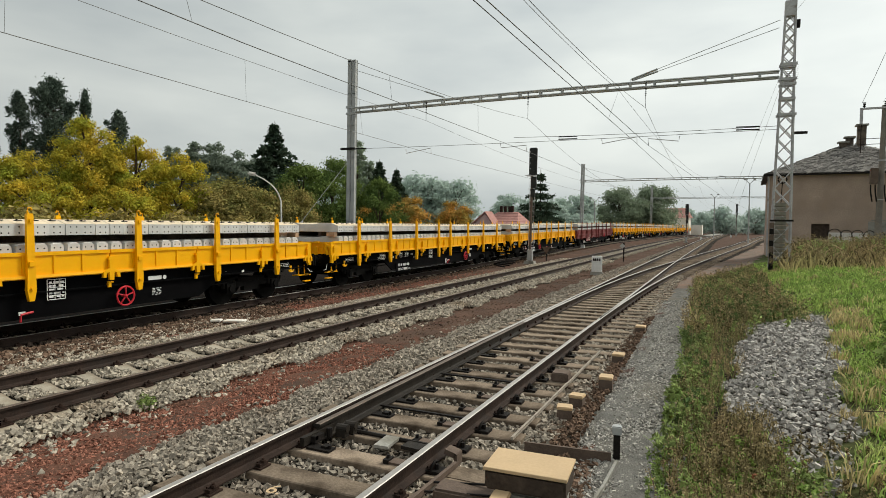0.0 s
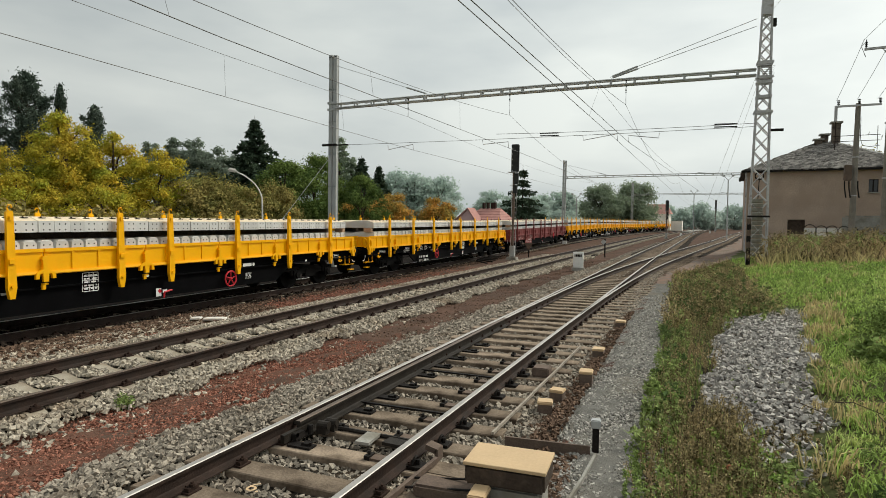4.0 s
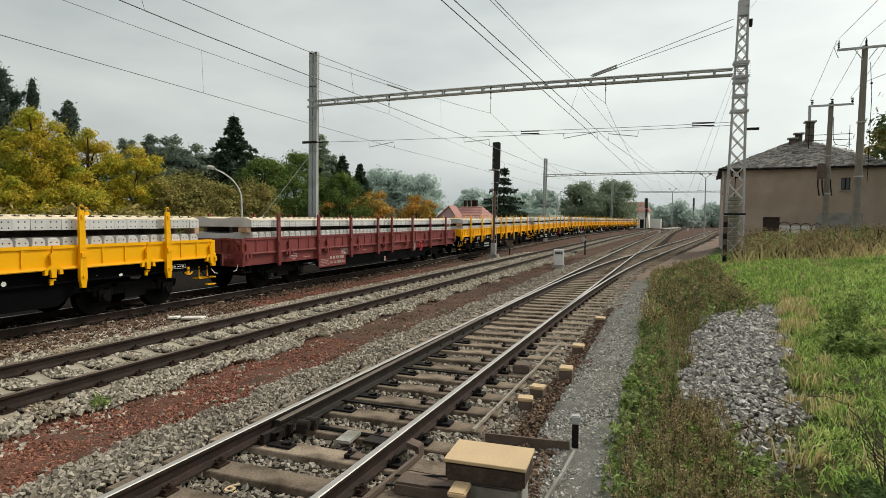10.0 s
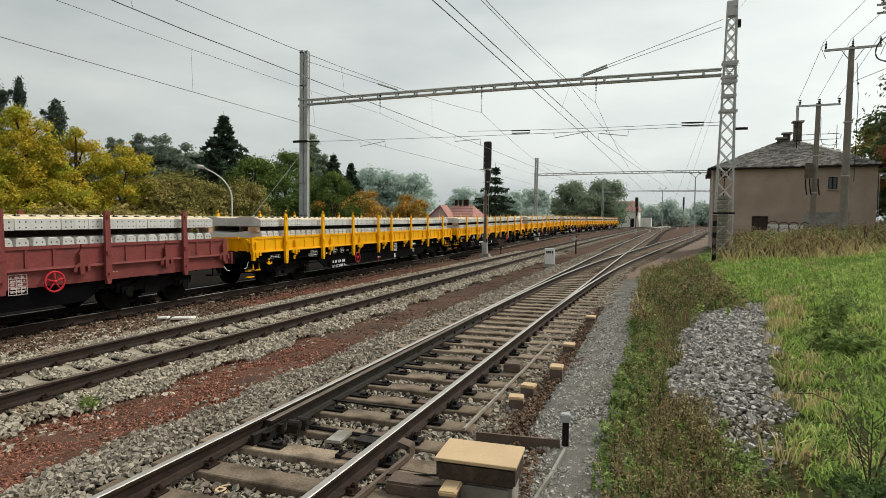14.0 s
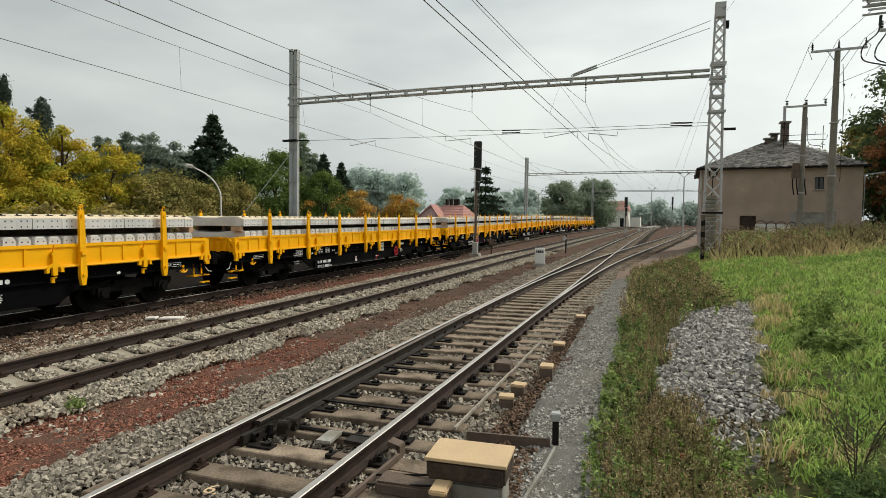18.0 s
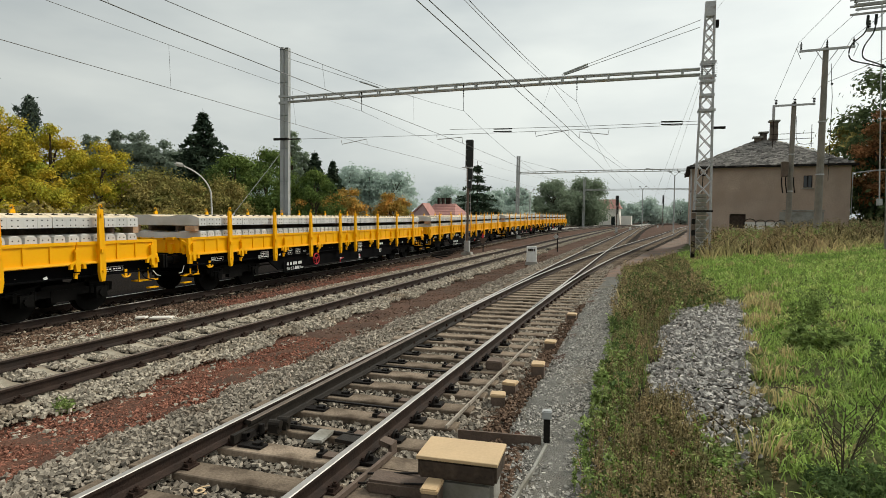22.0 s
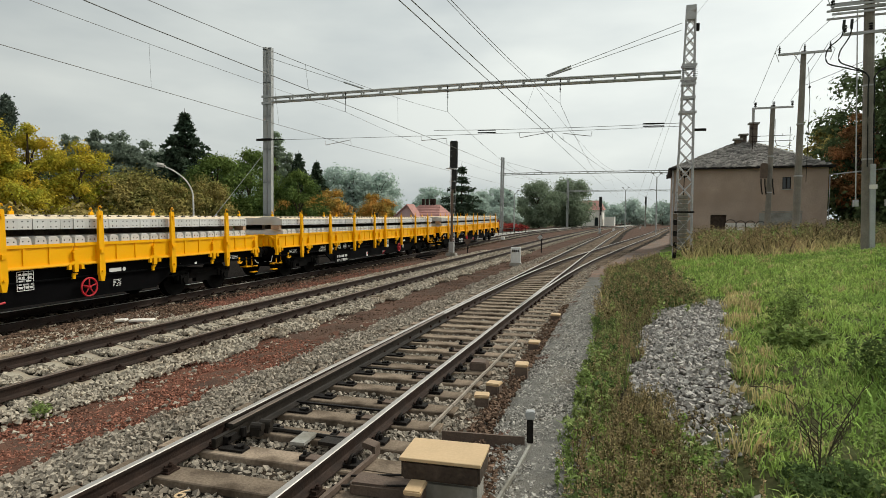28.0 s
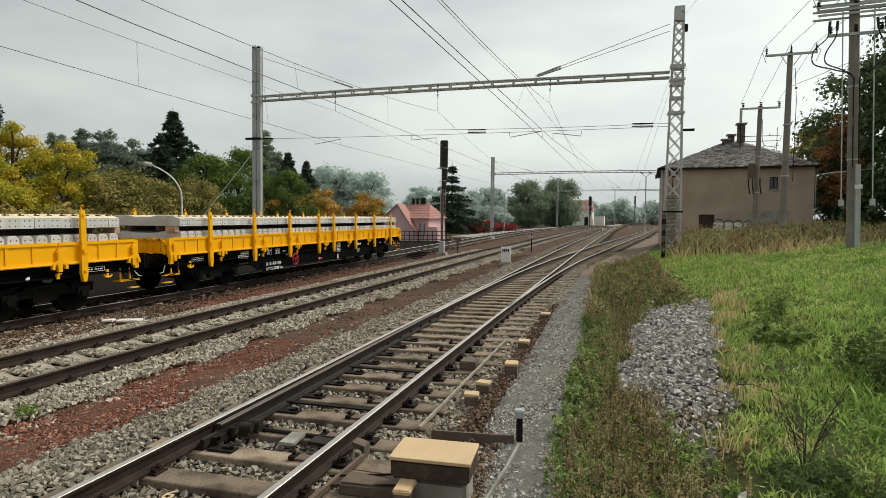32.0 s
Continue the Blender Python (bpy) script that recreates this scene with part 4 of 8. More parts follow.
        part("coupling_hook", bm, "bogie", w)
        bm = bmesh.new()
        bx(bm, (1.16, e * 9.05, 0.62), (0.26, 0.36, 0.03))
        for q in (-0.15, 0.15):
            bx(bm, (1.26, e * 9.05 + q, 0.78), (0.03, 0.03, 0.34))
        part("step", bm, paint if not is_red else "bogie", w)
        bm = bmesh.new()
        tube(bm, [(1.2, e * 9.36, 0.9), (1.25, e * 9.5, 0.72), (1.25, e * 9.62, 0.70)], 0.011, 6)
        part("grab_handle", bm, "white", w)
    # bogies
    wh = wheel_mesh()
    fr = bogie_frame_mesh()
    for y in (-7.0, 7.0):
        bo = part("bogie", fr, None, w)
        bo.location = (0, y, 0)
        for dy in (-0.9, 0.9):
            o = part("wheelset", wh, None, bo)
            o.location = (0, dy, 0.46)
    # hand brake and markings: (number board, load table, brake plate, wheel) stand differently from wagon to wagon
    num, tab, plate, whl = {"a": (-4.05, 1.25, -1.36, 2.70), "b": (-4.0, 1.38, 1.32, -2.60), "c": (-4.0, -1.34, 0.42, 2.76), "red": (-4.24, 3.4, 0.2, 4.10)}[kind]
    o = part("hand_wheel", hand_wheel_mesh("redsign", 3 if kind == "b" else 5), None, w, "red three-spoked brake wheel" if kind == "b" else "red five-spoked brake wheel")
    o.location = (1.40, whl, 0.64 if not is_red else 0.92)
    mk = 1.322 if is_red else 1.30
    ink = "faded_white" if is_red else "white"
    bm = bmesh.new()
    bw, bz = (1.92, 0.70) if is_red else (1.35, 0.47)
    bx(bm, (mk - 0.006, num, bz), (0.012, bw, 0.44 if is_red else 0.40))
    board = part("number_board", bm, ufm, w)
    y0 = num + bw / 2 - 1.12
    y, r = y0, random.Random(3)
    for g in (2, 2, 4, 4):
        for i in range(g):
            bm = bmesh.new()
            bx(bm, (mk + 0.003, y, bz + 0.10), (0.006, r.uniform(0.034, 0.048), 0.105))
            part("number_bar", bm, ink, board)
            y += 0.064
        y += 0.075
    for txt, dy in (("RIV SK-" if is_red else "RIV CZ-", 0.0), ("Res", 0.88)):
        lettering(txt, 0.15, Matrix.Translation((mk + 0.002, y0 - 0.03 + dy, bz - 0.13)) @ LETTER_TURN, ink, board, "letters")
    for i in range(4):
        bm = bmesh.new()
        bx(bm, (mk + 0.003, y0 + 0.53 + 0.075 * i, bz - 0.075), (0.006, 0.05, 0.105))
        part("name_bar", bm, ink, board)
    if is_red:
        bm = bmesh.new()
        bars(bm, mk + 0.003, num - 0.55, bz - 0.05, 0.62, 0.30, 5, 77, 0.01, 0, 0.72)
        part("marking", bm, ink, board)["kind"] = "stuff"
    if is_red:
        spots = ((-3.36, 1.02, 0.55, 0.24, 4, 0.012), (-5.95, 0.94, 0.46, 0.09, 1, 0), (-5.95, 1.07, 0.56, 0.04, 1, 0), (-6.75, 1.02, 0.42, 0.11, 1, 0.012), (-6.72, 0.90, 0.24, 0.09, 1, 0), (-7.6, 0.95, 0.3, 0.09, 1, 0), (-1.7, 0.98, 0.3, 0.07, 1, 0), (-0.6, 1.05, 0.4, 0.05, 1, 0), (1.1, 0.98, 0.3, 0.07, 1, 0), (5.6, 1.0, 0.3, 0.08, 1, 0))
    else:
        spots = ((-8.12, 1.0, 0.52, 0.10, 1, 0.008), (8.12, 1.0, 0.52, 0.10, 1, 0.008), (num - 0.26, 1.0, 0.26, 0.20, 2, 0.008), (num + 0.27, 1.0, 0.30, 0.18, 2, 0.008),
                 (num + 0.74, 0.98, 0.26, 0.11, 2, 0), (3.58, 0.65, 0.30, 0.22, 5, 0), (5.75, 0.97, 0.34, 0.04, 1, 0), (-1.3, 1.0, 0.34, 0.035, 1, 0))
    for y, z, ww, h, n, fr_ in spots:
        bm = bmesh.new()
        bars(bm, mk, y, z, ww, h, n, int(y * 10), 0.02, fr_, 0.5)
        part("marking", bm, ink, w)["kind"] = "stuff"
    bm = bmesh.new()
    for dz in (-0.2, -0.12, -0.04, 0.04, 0.12, 0.2):
        bx(bm, (mk, tab, 0.92 + dz), (0.004, 0.36, 0.012))
    for dy in (-0.18, -0.03, 0.07, 0.18):
        bx(bm, (mk, tab + dy, 0.92), (0.005, 0.012, 0.40))
    bars(bm, mk, tab, 0.92, 0.34, 0.38, 5, 40 + len(kind), 0.01, 0, 0.55)
    part("load_table", bm, ink, w)["kind"] = "stuff"
    bm = bmesh.new()
    bx(bm, (mk, plate, 0.50), (0.006, 0.15, 0.20))
    brake = part("brake_plate", bm, ink, w)
    bm = bmesh.new()
    bx(bm, (mk + 0.004, plate + 0.03, 0.53), (0.004, 0.08, 0.09), rot=(40, 0, 0))
    part("plate_mark", bm, "redsign", brake)
    if not is_red:
        bm = bmesh.new()
        bx(bm, (mk, 3.54, 0.97), (0.004, 0.36, 0.09))
        part("marking", bm, "white", w)
        bm = bmesh.new()
        cyl(bm, (mk - 0.002, 3.81, 0.97), (mk + 0.003, 3.81, 0.97), 0.05, 12)
        part("marking", bm, "white", w)
        # load limit grid: a short row of cells over a longer one
        bm = bmesh.new()
        for z, y0, y1, k in ((1.03, -5.98, -5.56, 3), (0.92, -6.12, -5.56, 4)):
            for dz in (-0.055, 0.055):
                bx(bm, (mk, (y0 + y1) / 2, z + dz), (0.004, y1 - y0, 0.012))
            for q in range(k + 1):
                bx(bm, (mk, y0 + (y1 - y0) * q / k, z), (0.005, 0.012, 0.10))
            bars(bm, mk, (y0 + y1) / 2, z, y1 - y0, 0.09, 1, 60 + k, 0.02, 0, 0.3)
        part("load_limit_grid", bm, "white", w)["kind"] = "stuff"
        for y in (-4.9, 0.1, 6.4):
            bm = bmesh.new()
            bx(bm, (mk, y, 0.93), (0.012, 0.09, 0.06), rot=(20, 0, 0))
            part("small_plate", bm, "white", w)
        bm = bmesh.new()
        bx(bm, (mk, num + 1.0, 0.86), (0.02, 0.26, 0.06), rot=(6, 0, 0))
        part("step_plate", bm, "galv", w)
        lev = -0.55 if kind == "b" else 0.55
        bm = bmesh.new()
        tube(bm, [(mk + 0.03, lev, 0.36), (mk + 0.05, lev, 0.50), (mk + 0.05, lev + 0.22, 0.53)], 0.024, 6)
        part("brake_lever", bm, "redsign", w)
        bm = bmesh.new()
        bx(bm, (mk + 0.04, lev + 0.02, 0.52), (0.02, 0.12, 0.07))
        part("lever_plate", bm, "white", w)
        for y in (-8.46, 8.46):
            bm = bmesh.new()
            bx(bm, (mk, y, 0.88), (0.03, 0.07, 0.17))
            tube(bm, [(mk + 0.02, y + 0.12 * math.cos(a), 0.84 + 0.07 * math.sin(a)) for a in np.linspace(math.pi, 2 * math.pi, 9)], 0.022, 6)
            part("rope_hook", bm, "yellow", w)
        for y in JOINTS:
            bm = bmesh.new()
            bx(bm, (mk + 0.03, y, 0.91), (0.05, 0.07, 0.10))
            bx(bm, (mk + 0.03, y + 0.03, 0.97), (0.05, 0.12, 0.03))
            part("latch_tab", bm, "yellow", w)
        for e in (-1, 1):
            for z in (0.42, 0.62):
                bm = bmesh.new()
                bx(bm, (1.24, e * 9.34, z), (0.12, 0.30, 0.03))
                part("corner_step", bm, "yellow", w)
            bm = bmesh.new()
            tube(bm, rounded([(1.28, e * 8.9, 0.95), (1.33, e * 9.0, 0.72), (1.30, e * 9.3, 0.62), (1.25, e * 9.55, 0.66)]), 0.014, 6)
            part("air_hose", bm, "bogie", w)
    return w


def load_sleeper_mesh(low=False):
    """Prestressed sleeper with a steep end slope and dowel holes in the end that faces the camera's side."""
    bm = bmesh.new()
    rings = []
    if low:
        prof = ((1.30, 0.0), (1.27, 0.02), (0.6, 0.02), (0.25, -0.03))
        w0, w1, h0, cut = 0.145, 0.118, 0.27, 0.035
    else:
        prof = ((1.30, 0.0), (1.04, 0.085), (0.52, 0.09), (0.28, 0.045))
        w0, w1, h0, cut = 0.1595, 0.1575, 0.225, 0.010
    sect = [(x, h0 + d) for x, d in prof]
    sect = [(-x, h) for x, h in sect] + sect[::-1]
    for x, h in sect:
        rings.append([bm.verts.new(p) for p in ((x, -w0, 0.012), (x, -w0 + 0.012, 0.0), (x, w0 - 0.012, 0.0), (x, w0, 0.012), (x, w1 + 0.002, h - cut), (x, w1 - cut, h), (x, -w1 + cut, h), (x, -w1 - 0.002, h - cut))])
    for q, r in zip(rings, rings[1:]):
        for i in range(8):
            bm.faces.new((q[i], q[(i + 1) % 8], r[(i + 1) % 8], r[i]))
    bm.faces.new(rings[0][::-1])
    bm.faces.new(rings[-1])
    k0 = len(bm.faces)
    bm.normal_update()
    # faces from the upper edge upward take the cream concrete colour
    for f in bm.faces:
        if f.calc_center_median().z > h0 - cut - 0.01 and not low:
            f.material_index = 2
    # dark discs on the end face paint the shaded insides of the dowel holes
    for y in (-0.062, 0.062):
        for z in ((0.19,) if low else (0.05, 0.165)):
            cyl(bm, (1.296, y, z), (1.3025, y, z), 0.0165, 6)
    bm.faces.ensure_lookup_table()
    for f in bm.faces[k0:]:
        f.material_index = 1
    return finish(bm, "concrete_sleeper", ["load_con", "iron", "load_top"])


def load_clip_mesh():
    bm = bmesh.new()
    tube(bm, [(-0.02, -0.06, 0.0), (0.03, -0.03, 0.02), (0.03, 0.05, 0.02), (-0.02, 0.085, 0.005)], 0.014, 4)
    cyl(bm, (0.0, -0.02, 0.0), (0.0, -0.02, 0.04), 0.02, 5)
    return finish(bm, "rail_clip", "iron")


def build_load():
    s = thing("sleeper_stack", "new pale concrete sleepers stacked in two layers on the wagon", "sleeper stack", group="loads on the wagons")
    me, low, cl = load_sleeper_mesh(), load_sleeper_mesh(True), load_clip_mesh()
    n, step = 55, 0.322
    r = random.Random(2)
    # one layer proud of the boards, a second one on battens
    for z, mesh in ((1.555, low), (2.0, me)):
        for i in range(n):
            y = (i - (n - 1) / 2) * step
            o = part("concrete_sleeper", mesh, None, s)
            o.matrix_basis = pose(r.uniform(-0.012, 0.012), y + r.uniform(-0.004, 0.004), z + r.uniform(-0.004, 0.004), 0, 0, r.uniform(-0.3, 0.3))
    for x in (-0.5, 0.5):
        # shade in the gap between the layers is painted as a bark-dark batten
        bm = bmesh.new()
        bx(bm, (x, 0, 1.918), (0.09, n * step, 0.150))
        part("batten", bm, "trunk", s, "timber batten coloured dark for the shaded gap")
        bm = bmesh.new()
        bx(bm, (x, 0, 1.385), (0.20, n * step, 0.328))
        part("lower_batten", bm, "timber", s)
    for e in (-1, 1):
        for x in (-1.05, 1.05):
            bm = bmesh.new()
            bx(bm, (x, e * (n * step / 2 + 0.02), 1.915), (0.34, 0.16, 0.15))
            part("end_block", bm, "timber", s)
    for i in range(n):
        o = part("rail_clip", cl, None, s)
        o.matrix_basis = pose(1.13, (i - (n - 1) / 2) * step + r.uniform(-0.02, 0.02), 2.283, 0, 18, 0) @ Matrix.Diagonal((0.8, 1.0, 0.7, 1))
    return s


wagon_kinds = {k: build_wagon("flat_wagon", "yellow flat wagon with side boards, stakes and black underframe", "yellow", k) for k in "abc"}
wagon_red = build_wagon("flat_wagon", "oxide-red flat wagon with side boards and stakes", "red", "red")
stack = build_load()
TRAIN, used_kinds = [], set()
for n_, k_ in enumerate("acb-babaab"):
    if k_ == "-":
        wg = wagon_red
    else:
        wg = copy_thing(wagon_kinds[k_], Matrix()) if k_ in used_kinds else wagon_kinds[k_]
        used_kinds.add(k_)
    ld = stack if n_ == 0 else copy_thing(stack, Matrix())
    TRAIN.append((n_, wg, ld))


def train_way(t):
    return -16.14 + 3.8756 * t + 0.0351 * t * t + 0.0000696 * t ** 3


def wagon_pose(n, t):
    y = (n - 0.5) * PITCH - train_way(t)
    a, b = y - 7.0, y + 7.0
    xa, xb = x_train(a), x_train(b)
    za, zb = rise(a), rise(b)
    return pose((xa + xb) / 2, y, Z_TRAIN + (za + zb) / 2, math.degrees(math.atan2(zb - za, 14.0)), 0, -math.degrees(math.atan2(xb - xa, 14.0)))

# ---------------------------------------------------------------- overhead line
LEAN = 0.65     # the masts lean a little


def build_portal(y, xl, xr, z_beam, z_left, z_right, zl0, zr0, label):
    p = thing("catenary_portal", label, "catenary portal", group="portals over the tracks")
    p.location = (0, y, 0)
    # left: pair of steel channels
    for dx in (-0.13, 0.16):
        bm = bmesh.new()
        h_sec = [(-0.11, -0.12), (0.11, -0.12), (0.11, -0.10), (0.095, -0.10), (0.095, 0.10), (0.11, 0.10), (0.11, 0.12), (-0.11, 0.12), (-0.11, 0.10), (-0.095, 0.10), (-0.095, -0.10), (-0.11, -0.10)]
        low_, top_ = [[bm.verts.new((q[0], q[1], z)) for q in h_sec] for z in (zl0 - 0.2, z_left - (0.04 if dx > 0 else 0))]
        for i in range(12):
            bm.faces.new((low_[i], low_[(i + 1) % 12], top_[(i + 1) % 12], top_[i]))
        bm.faces.new(top_)
        bm.faces.new(low_[::-1])
        o = part("steel_post", bm, "galv", p)
        o.matrix_basis = pose(xl + dx, 0, 0, 0, LEAN, 0)
    for z, w_, d_, y_, h_ in [(z, 0.5, 0.24, 0, 0.05) for z in np.arange(zl0 + 1.0, z_left, 1.8)] + [(z_beam - 0.18, 0.62, 0.06, -0.13, 0.12), (z_beam + 0.18, 0.62, 0.06, -0.13, 0.12)]:
        bm = bmesh.new()
        bx(bm, (0, y_, z), (w_, d_, h_))
        o = part("post_clamp", bm, "galv", p)
        o.matrix_basis = pose(xl, 0, 0, 0, LEAN, 0)
    # right: lattice tower that narrows upward
    w0, w1 = 0.37, 0.17
    half = lambda z: w0 + (w1 - w0) * (z - zr0) / (z_right - zr0)
    tower = new("lattice_tower")
    tower.parent = p
    tower.matrix_basis = pose(xr, 0, 0, 0, LEAN, 0)
    for sx in (-1, 1):
        for sy in (-1, 1):
            bm = bmesh.new()
            for a, b in zip(np.linspace(zr0 - 0.15, z_right, 9), np.linspace(zr0 - 0.15, z_right, 9)[1:]):
                tube(bm, [(sx * half(a), sy * half(a) * 0.62, a), (sx * half(b), sy * half(b) * 0.62, b)], 0.043, 4, False)
            part("tower_leg", bm, "mastgrey", tower)
    zs = [zr0]
    while zs[-1] < z_right - 0.5:
        zs.append(zs[-1] + 2.3 * half(zs[-1]))
    bm = bmesh.new()
    for sy in (-1, 1):
        for a, b in zip(zs, zs[1:]):
            tube(bm, [(-half(a), sy * half(a) * 0.62, a), (half(b), sy * half(b) * 0.62, b)], 0.023, 4, False)
            tube(bm, [(half(a), sy * half(a) * 0.62, a), (-half(b), sy * half(b) * 0.62, b)], 0.023, 4, False)
    for sx in (-1, 1):
        for a, b in zip(zs[::2], zs[2::2]):
            tube(bm, [(sx * half(a), -half(a) * 0.62, a), (sx * half(b), half(b) * 0.62, b)], 0.02, 4, False)
    part("tower_bracing", bm, "mastgrey", tower)
    bm = bmesh.new()
    bx(bm, (0, 0, z_right - 0.32), (2 * w1 + 0.08, 2 * w1, 0.62))
    part("tower_cap", bm, "mastgrey", tower)
    for z, ex in ((z_right - 2.6, 0.2), (z_beam + 0.28, 0.10), (z_beam - 0.24, 0.18), (z_beam - 0.45, 0.14), (z_beam - 1.05, 0.10), (z_beam - 1.7, 0.2)):
        for sy in (-1, 1):
            bm = bmesh.new()
            bx(bm, (0, sy * (half(z) * 0.62 + 0.06), z), (2 * half(z) + ex, 0.05, 0.11))
            part("tower_clamp", bm, "mastgrey", tower)
    for k in range(8):
        bm = bmesh.new()
        bx(bm, (0.02, -half(z_beam) * 0.62 - 0.08, z_beam - 0.28 + 0.08 * k), (2 * half(z_beam) + 0.22, 0.008, 0.008))
        part("tie_rod", bm, "iron", tower)
    bm = bmesh.new()
    bx(bm, (half(z_right) + 0.10, 0, z_right - 0.95), (0.18, 0.2, 0.3))
    bx(bm, (half(z_beam) + 0.3, 0, z_beam - 2.45), (0.55, 0.12, 0.10))
    part("tensioner", bm, "iron", tower)
    # beam: two chords and uprights
    for dz in (-0.12, 0.12):
        n = 12
        for e in (-0.14, 0.14):
            bm = bmesh.new()
            pts = []
            for i in range(n + 1):
                x = xl + 0.3 + (xr - 0.52 - xl) * i / n
                pts.append((x, e, z_beam + dz + 0.06 * math.sin(math.pi * (x - xl) / (xr - xl))))
            tube(bm, pts, 0.045, 4, False)
            part("beam_chord", bm, "galv", p)
    bm = bmesh.new()
    bx(bm, (0, 0, 0.03), (0.09, 0.03, 0.22))
    up = finish(bm, "beam_upright", "galv")
    x, i = xl + 0.5, 0
    while x < xr - 0.5:
        for e in (-0.14, 0.14):
            part("beam_upright", up, None, p).location = (x, e, z_beam)
        if i % 2 == 0:
            bm = bmesh.new()
            bx(bm, (x, 0, z_beam + 0.16), (0.05, 0.3, 0.03))
            part("beam_tie", bm, "galv", p)
        x += 1.05
        i += 1
    # stays from mast tops to the beam
    for a, b in (((xl, -0.1, z_left - 0.5), (xl + 5.9, -0.1, z_beam + 0.25)), ((xr - 0.25, -0.1, z_right - 0.75), (xr - 6.2, -0.1, z_beam + 0.3)), ((xr - 0.25, 0.12, z_right - 1.0), (xr - 6.2, 0.12, z_beam + 0.3))):
        bm = bmesh.new()
        A, B = Vector(a), Vector(b)
        tube(bm, [A, B], 0.014, 5)
        tube(bm, [A.lerp(B, 0.80), A.lerp(B, 0.985)], 0.045, 6)
        part("stay", bm, "galv", p)
    return p


Y_P1, Y_P2, Y_P3 = 28.3, 84.0, 140.0
build_portal(Y_P1, -18.66, 2.72, 8.57, 11.42, 11.54, -0.5, 0.62, "grey steel catenary portal on a lattice tower")
build_portal(Y_P2, -16.5, 7.2, 8.55, 11.0, 8.9, -0.5, -0.1, "grey steel catenary portal farther along the tracks")
build_portal(Y_P3, -11.9, 12.5, 8.6, 11.3, 9.0, -0.5, -0.1, "grey steel catenary portal in the distance")


def wire_line(parent, name, pts, r=0.011, mat="wire"):
    bm = bmesh.new()
    tube(bm, pts, r, 5, False)
    return part(name, bm, mat, parent)


def sagged(a, b, sag, n=14):
    A, B = Vector(a), Vector(b)
    return [A.lerp(B, i / n) - Vector((0, 0, 4 * sag * (i / n) * (1 - i / n))) for i in range(n + 1)]


def build_line(label, contact, carrier, shift2, sag=1.45, arm=None, hanger=True, drops=(3, 6, 9, 12, 15, 18, 21)):
    """Contact wire, carrier and droppers of one road; points (x, z) at the portal and near the eye."""
    o = thing("overhead_line", label, "overhead line", group="wires over the tracks")
    (xc, zc), (xc0, zc0) = contact
    (xm, zm), (xm0, ym0, zm0) = carrier
    slope = (xc - xc0) / (Y_P1 - 8.5)
    cw = [(xc0 - slope * 36, -27.5, zc0), (xc0, 8.5, zc0), (xc, Y_P1, zc)]
    wire_line(o, "contact_wire", cw, 0.010)
    back = sagged((xm + (xm0 - xm) * 56 / (Y_P1 - ym0), Y_P1 - 56, zm), (xm, Y_P1, zm), sag, 24)
    wire_line(o, "carrier_wire", back, 0.008)
    c2 = [(xc, Y_P1, zc), (xc + shift2[0], Y_P2, zc), (xc + shift2[1], Y_P3, zc)]
    wire_line(o, "contact_wire", c2, 0.010)
    wire_line(o, "carrier_wire", sagged((xm, Y_P1, zm), (xm + shift2[0], Y_P2, zm), sag) + sagged((xm + shift2[0], Y_P2, zm), (xm + shift2[1], Y_P3, zm), sag)[1:], 0.008)
    for i in drops:
        v = back[i]
        f = (v.y - 8.5) / (Y_P1 - 8.5)
        x = xc0 + (xc - xc0) * f
        wire_line(o, "dropper", [v, (x, v.y, zc0 + (zc - zc0) * max(0, min(1, f)))], 0.004)
    if hanger:
        bm = bmesh.new()
        tube(bm, [(xm, Y_P1, 8.42), (xm, Y_P1, zm)], 0.010, 6)
        for k in range(3):
            cyl(bm, (xm, Y_P1, 8.28 - 0.07 * k), (xm, Y_P1, 8.31 - 0.07 * k), 0.035, 8)
        cyl(bm, (xm, Y_P1, 8.38), (xm, Y_P1, 8.80), 0.03, 6)
        part("hanger_insulator", bm, "iron", o)
    if arm:
        bm = bmesh.new()
        tube(bm, [(arm[0], Y_P1, arm[1]), (arm[0] + 0.02 * (xc - arm[0]), Y_P1, arm[1] - 0.22), (xc, Y_P1, zc + 0.30), (xc + 0.02, Y_P1, zc)], 0.018, 6)
        part("registration_arm", bm, "mastgrey", o)
    return o


build_line("thin catenary wires over the train's track", ((-13.6, 5.95), (-13.2, 5.97)), ((-13.9, 7.72), (-13.2, 10.0, 7.28)), (1.6, 6.5), 0.62, (-15.1, 6.25))
build_line("thin catenary wires over the middle track", ((-8.35, 5.85), (-8.0, 5.5)), ((-8.3, 7.45), (-8.15, 8.5, 6.2)), (0.6, 3.0), 1.55, (-9.7, 6.3))
build_line("thin catenary wires over the near track", ((-3.13, 5.98), (-3.70, 5.88)), ((-2.78, 7.59), (-3.25, 11.0, 6.4)), (1.6, 3.6), 1.35, (-4.7, 6.27), drops=(3, 9, 21))
build_line("thin catenary wires over the branch track", ((-2.63, 5.88), (-3.50, 5.87)), ((-3.97, 8.47), (-4.24, 11.0, 6.4)), (4.6, 10.5), 1.20, (-1.3, 6.22), hanger=False, drops=())

